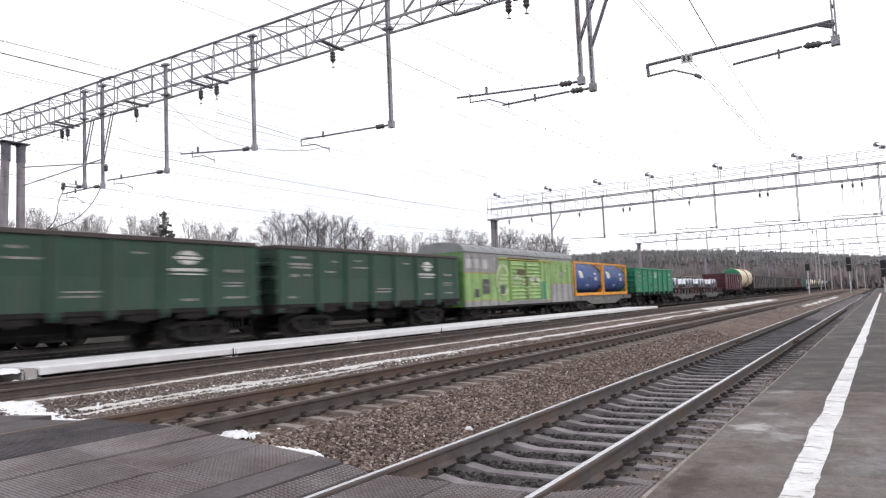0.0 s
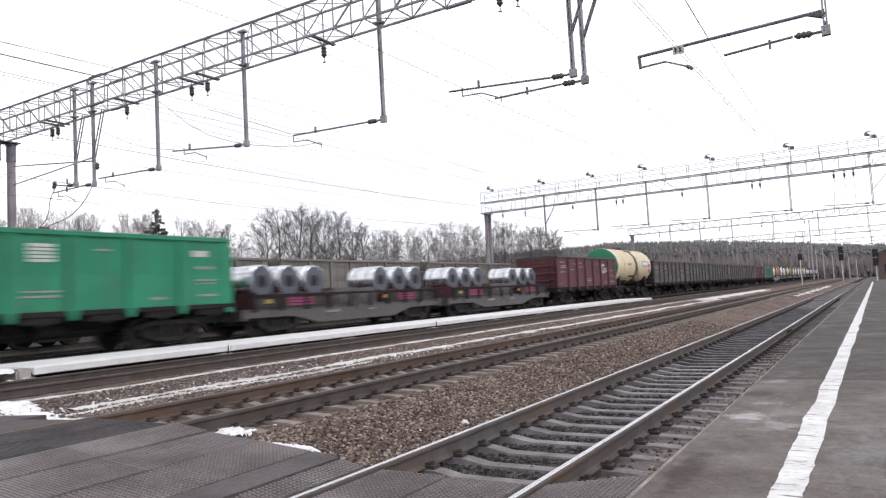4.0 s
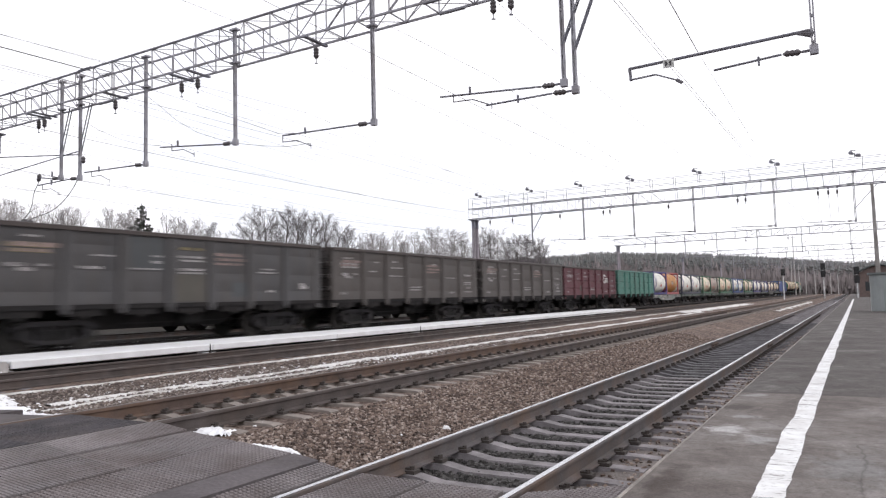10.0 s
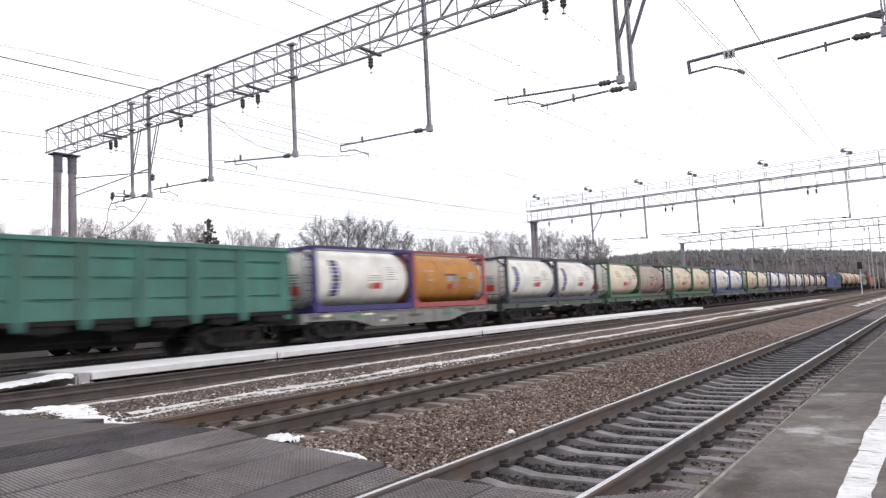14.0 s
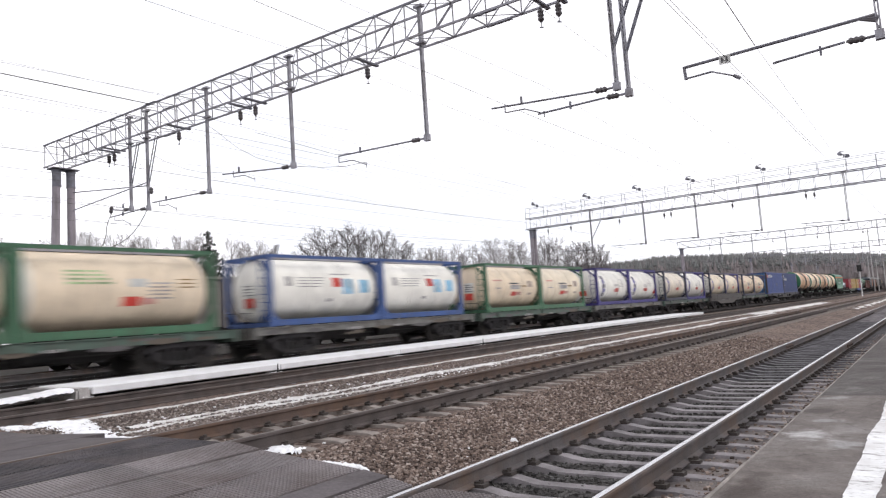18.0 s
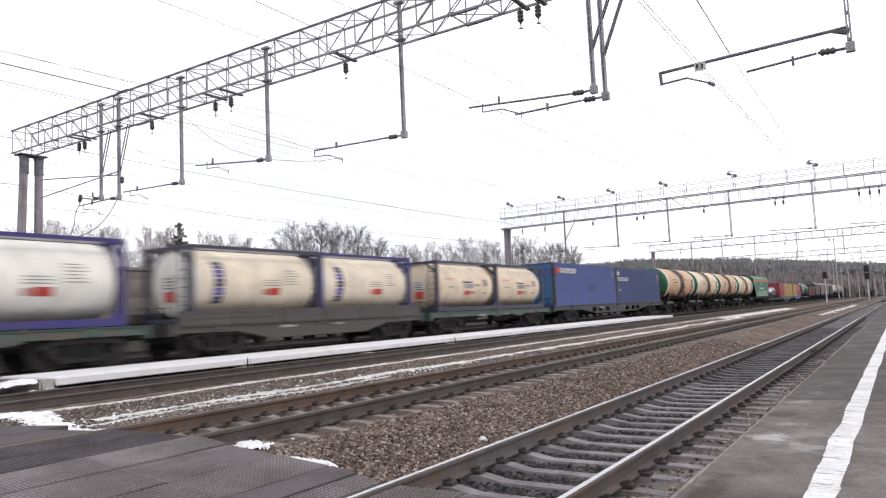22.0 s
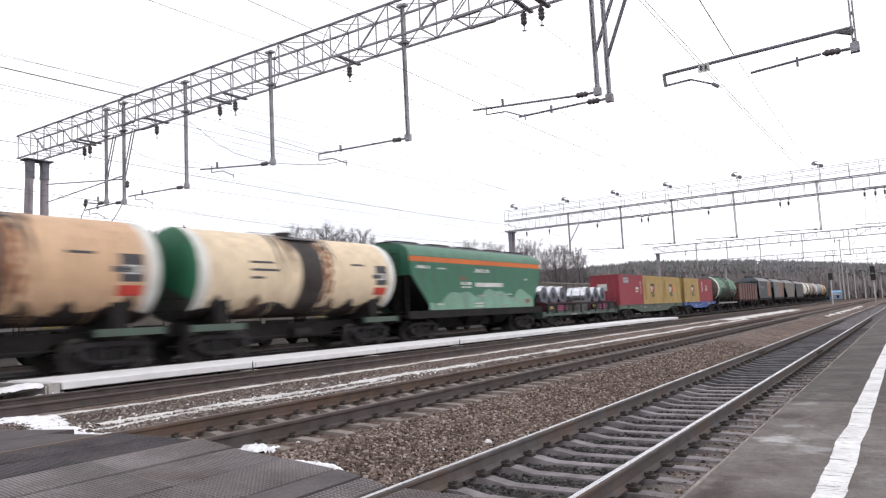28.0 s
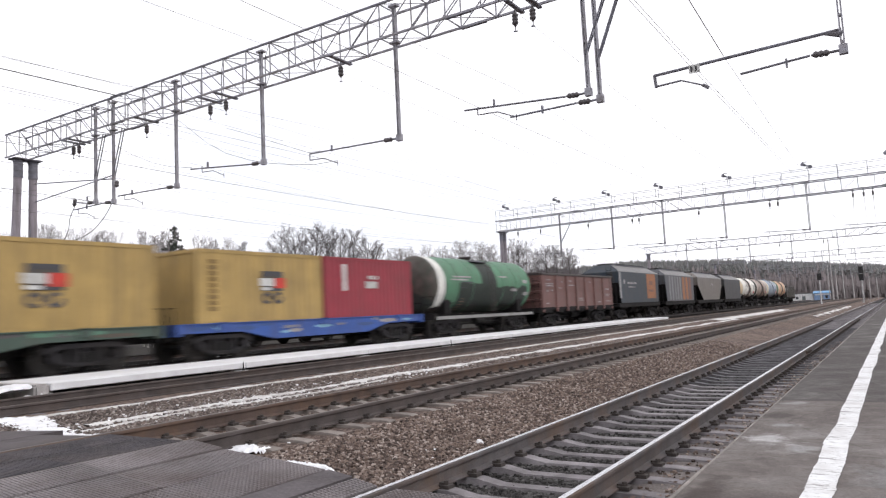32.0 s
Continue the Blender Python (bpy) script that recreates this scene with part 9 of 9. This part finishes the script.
# ---- trees ----
def bare_tree(seed, height, birch=False, spread=0.3):
    """A leafless tree: one leader, limbs that rise and curve up, branches and fine twigs."""
    rnd = random.Random(seed)
    t = thing("bare_tree", "leafless birch with a pale trunk" if birch else "leafless deciduous tree with a domed crown of twigs", "tree", "bare trees")
    trunk, crown = B(), B()
    up = Vector((0, 0, 1))

    def jolt(q):
        return Vector((rnd.uniform(-q, q), rnd.uniform(-q, q), rnd.uniform(-q, q)))

    n = 10
    pts = [Vector((0, 0, -0.4))]
    for i in range(1, n + 1):
        pts.append(Vector((pts[-1].x + rnd.uniform(-0.16, 0.16), pts[-1].y + rnd.uniform(-0.16, 0.16), height * 0.93 * i / n)))
    r0 = height * (0.0075 if birch else 0.0120)
    for i in range(n):
        tube(trunk, pts[i], pts[i + 1], r0 * (1 - i / n) ** 0.8 + 0.012, 6, r0 * (1 - (i + 1) / n) ** 0.8 + 0.010)

    least = (0.034, 0.020, 0.011, 0.0075) if not birch else (0.020, 0.011, 0.007, 0.005)
    count = (9, 6, 4) if not birch else (9, 5, 4)

    def grow(a, d, ln, r, level):
        segs = (4, 3, 2, 1)[level]
        line, dirs = [a], []
        for i in range(segs):
            d = (d + up * (0.10, 0.05, 0.02, 0)[level] + jolt(0.20)).normalized()
            line.append(line[-1] + d * ln / segs)
            dirs.append(d)
            f0, f1 = 1 - 0.75 * i / segs, 1 - 0.75 * (i + 1) / segs
            tube(trunk if level == 0 else crown, line[-2], line[-1], r * f0, 5 if level == 0 else 3, r * f1)
        if level == 3:
            return
        k = count[level]
        for i in range(k):
            f = 0.22 + 0.78 * (i + rnd.random()) / k
            j = min(segs - 1, int(f * segs))
            src = line[j].lerp(line[j + 1], f * segs - j)
            nd = (dirs[j] + jolt(0.95) + up * (0.24 if not birch else 0.12)).normalized()
            grow(src, nd, ln * (0.52, 0.50, 0.55)[level] * (1.25 - 0.6 * f) * rnd.uniform(0.75, 1.2), max(least[level + 1], r * 0.42), level + 1)

    m = 22 if not birch else 24
    for i in range(m):
        f = (0.24 if not birch else 0.20) + 0.70 * i / m
        k = f * n
        src = pts[int(k)].lerp(pts[int(k) + 1], k - int(k))
        a = 2.4 * i + rnd.uniform(-0.5, 0.5)
        e = radians((22 if not birch else 26) + 40 * f + rnd.uniform(-12, 12))
        ln = height * spread * (1.20 - 0.86 * f) * rnd.uniform(0.75, 1.15)
        grow(src, Vector((math.cos(a) * math.cos(e), math.sin(a) * math.cos(e), math.sin(e))), ln, max(least[0], r0 * 0.5 * (1.15 - f)), 0)
    part("trunk", trunk, M["bark_birch"] if birch else M["bark_grey"], t)
    part("crown", crown, M["twig_pale"] if birch else M["twig"], t, "haze of fine bare twigs")
    return t


def conifer(seed, height):
    """A ragged pine: boughs of uneven length, each a row of needle tufts."""
    rnd = random.Random(seed)
    t = thing("pine", "dark green ragged pine with uneven boughs", "tree", "conifers")
    part("trunk", tube(B(), (0, 0, -0.3), (0, 0, height), 0.17, 7, 0.02), M["bark_grey"], t)
    bm = B()
    z = height * 0.30
    while z < height * 0.985:
        ln = min(1.3, (height - z) * 0.30 + 0.12)
        for k in range(4):
            a = rnd.uniform(0, 2 * math.pi)
            l = ln * rnd.choice((0.35, 0.6, 0.85, 1.0, 1.3))
            c = Vector((math.cos(a), math.sin(a), 0.12))
            tube(bm, (0, 0, z), c * l + Vector((0, 0, z - 0.08 * l)), 0.03, 3, 0.01)
            for i in range(max(3, int(l * 10))):
                f = 0.3 + 0.75 * rnd.random()
                p = c * l * f + Vector((rnd.uniform(-0.16, 0.16), rnd.uniform(-0.16, 0.16), z - 0.08 * l * f + rnd.uniform(-0.10, 0.14)))
                for h in range(3):
                    u = Vector((rnd.uniform(-1, 1), rnd.uniform(-1, 1), rnd.uniform(-0.6, 0.9))).normalized() * rnd.uniform(0.10, 0.22)
                    v = u.orthogonal().normalized() * rnd.uniform(0.06, 0.11)
                    bm.faces.new([bm.verts.new(w) for w in (p - u, p + v, p + u, p - v)])
        z += rnd.uniform(0.16, 0.34)
    part("foliage", bm, M["needles"], t)
    return t


def build_trees():
    kinds = [bare_tree(11, 15, False, 0.34), bare_tree(12, 14.5, False, 0.30), bare_tree(15, 15, False, 0.38), bare_tree(13, 13, True, 0.26), bare_tree(14, 12.5, True, 0.24), bare_tree(16, 13, True, 0.30)]
    tops = [max(v.co.z for ch in k.children for v in ch.data.vertices) for k in kinds]
    used = [False] * len(kinds)
    rnd = random.Random(21)

    def plant(k, x, y, top, wide=1.0):
        s = (top * (-x / 66.0) + 0.35) / tops[k]
        m = Matrix.Translation((x, y * -x / 66.0, -0.35)) @ Matrix.Rotation(rnd.uniform(0, 6.28), 4, "Z")
        if used[k]:
            o = copy_thing(kinds[k], m)
        else:
            o, used[k] = kinds[k], True
            o.matrix_basis = m
        o.scale = (s * wide, s * wide, s)

    # the tall row of domed crowns
    for i, (y, top) in enumerate(((64.9, 13.6), (67.5, 15.0), (70.9, 14.6), (73.8, 15.8), (76.6, 14.8), (79.5, 15.0), (82.6, 14.1), (85.4, 13.2))):
        plant((0, 2, 1, 2, 0, 1, 0, 1)[i], -66 + rnd.uniform(-1, 1), y, top, 1.12)
    # stands of slim pale trees: from, to, how many, height, kinds
    for y0, y1, n, h, ks in ((22, 34, 13, 11.2, (3, 4, 5)), (34, 42.0, 15, 11.9, (3, 4, 5)), (44.9, 48.0, 6, 12.3, (3, 5)), (51.8, 57.0, 7, 12.4, (3, 4)), (58.2, 59.2, 1, 12.2, (1,)), (60.3, 62, 1, 10.9, (5,)),
                             (87, 97, 8, 12.9, (5, 3, 4)), (97, 107, 6, 13.7, (5, 3, 4)), (107, 124, 7, 15.2, (5, 3, 4)), (126, 165, 13, 17.0, (3, 1, 5))):
        for i in range(n):
            y = y0 + (y1 - y0) * (i + rnd.uniform(0.15, 0.85)) / n
            plant(rnd.choice(ks), -66 + rnd.uniform(-4, 4), y, h * rnd.choice((1.0, 0.98, 0.94, 0.88)), rnd.uniform(0.85, 1.1) if h < 12.8 else 1.1)
    c = conifer(5, 13.2)
    c.matrix_basis = pose(-66, 48.9, -0.35)
    o = copy_thing(c, pose(-66.6, 50.3, -0.35, 0, 0, 140))
    o.scale = (1.0, 1.0, 0.84)


def build_woods():
    """Far mixed wood: tall pines with bare lower trunks, among leafless trees, joined."""
    rs = random.Random(31)
    PV, PF, BV, BF, TV, TF = [], [], [], [], [], []
    rise = ((-0.9, 0.060), (-0.40, 0.062), (-0.33, 0.0645), (-0.25, 0.060), (-0.18, 0.0545), (-0.11, 0.0465), (-0.05, 0.0395), (-0.01, 0.034), (0.3, 0.030))

    def skyline(u):
        for (a, ea), (b, eb) in zip(rise, rise[1:]):
            if a <= u <= b:
                return ea + (eb - ea) * (u - a) / (b - a)
        return 0.03

    def cone(V, F, x, y, za, zb, r, n=6):
        b = len(V)
        for j in range(n):
            a = 2 * math.pi * j / n + rs.uniform(-0.4, 0.4)
            q = r * rs.uniform(0.55, 1.15)
            V.append((x + q * math.cos(a), y + q * math.sin(a), za + rs.uniform(-0.15, 0.15) * (zb - za)))
        V.append((x + rs.uniform(-0.3, 0.3) * r, y, zb))
        V.append((x, y, za - 0.25 * (zb - za)))
        F.extend((b + j, b + (j + 1) % n, b + n) for j in range(n))
        F.extend((b + (j + 1) % n, b + j, b + n + 1) for j in range(n))

    for i in range(6500):
        y = 330 + 110 * rs.random()
        u = rs.uniform(-0.62, 0.10)
        x = u * y
        top = 1.5 + skyline(u) * y * (rs.uniform(0.96, 1.03) if y > 370 else rs.uniform(0.72, 0.98)) + (rs.uniform(0, 1.0) if rs.random() < 0.15 else 0)
        if rs.random() < 0.5:
            for k in range(9):
                za = top * rs.uniform(0.55, 0.90)
                cone(PV, PF, x + rs.uniform(-1.1, 1.1), y + rs.uniform(-1, 1), za, min(top, za + top * rs.uniform(0.05, 0.09)), rs.uniform(0.4, 0.8), 5)
            cone(PV, PF, x, y, top * 0.86, top, rs.uniform(0.5, 0.9), 5)
        else:
            for k in range(11):
                za = top * rs.uniform(0.03, 0.80)
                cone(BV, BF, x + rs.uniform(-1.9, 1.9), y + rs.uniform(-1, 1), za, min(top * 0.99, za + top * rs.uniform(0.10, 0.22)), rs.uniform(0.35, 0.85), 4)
        if y < 350 and rs.random() < 0.35:
            r = rs.uniform(0.08, 0.16)
            b = len(TV)
            for zz, q in ((-0.5, r), (top * 0.8, r * 0.5)):
                for j in range(3):
                    TV.append((x + q * math.cos(2.1 * j), y - 0.5 + q * math.sin(2.1 * j), zz))
            TF += [(b + j, b + (j + 1) % 3, b + 3 + (j + 1) % 3, b + 3 + j) for j in range(3)]
    # a haze of saplings in front of the wood
    for i in range(15000):
        y = 318 + 13 * rs.random()
        u = rs.uniform(-0.62, 0.10)
        top = (1.5 + skyline(u) * y) * rs.uniform(0.2, 0.92)
        za = top * rs.uniform(0.0, 0.6)
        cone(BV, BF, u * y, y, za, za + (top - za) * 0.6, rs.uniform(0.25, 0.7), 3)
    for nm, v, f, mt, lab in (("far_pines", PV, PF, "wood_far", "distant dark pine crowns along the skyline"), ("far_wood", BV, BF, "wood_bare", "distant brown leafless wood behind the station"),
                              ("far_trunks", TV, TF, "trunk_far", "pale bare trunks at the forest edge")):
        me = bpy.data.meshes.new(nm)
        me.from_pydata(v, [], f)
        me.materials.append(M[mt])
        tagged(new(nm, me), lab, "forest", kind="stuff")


build_trees()
build_woods()
build_gantries()
build_wires()
build_far_platform()
build_snow()
build_stones()
build_deck()
build_tracks()


# ---- what moves ----
def travelled(t):
    """How far the train has come after t seconds."""
    return 14.71886 * t + 0.0174824 * t * t - 0.000371865 * t ** 3


def motions():
    for ob, x, y, z in MOVERS:
        walk(ob, [(t, pose(x, y - travelled(t), z)) for t in (0, 4, 8, 12, 16, 20, 24, 28, 32)])


motions()
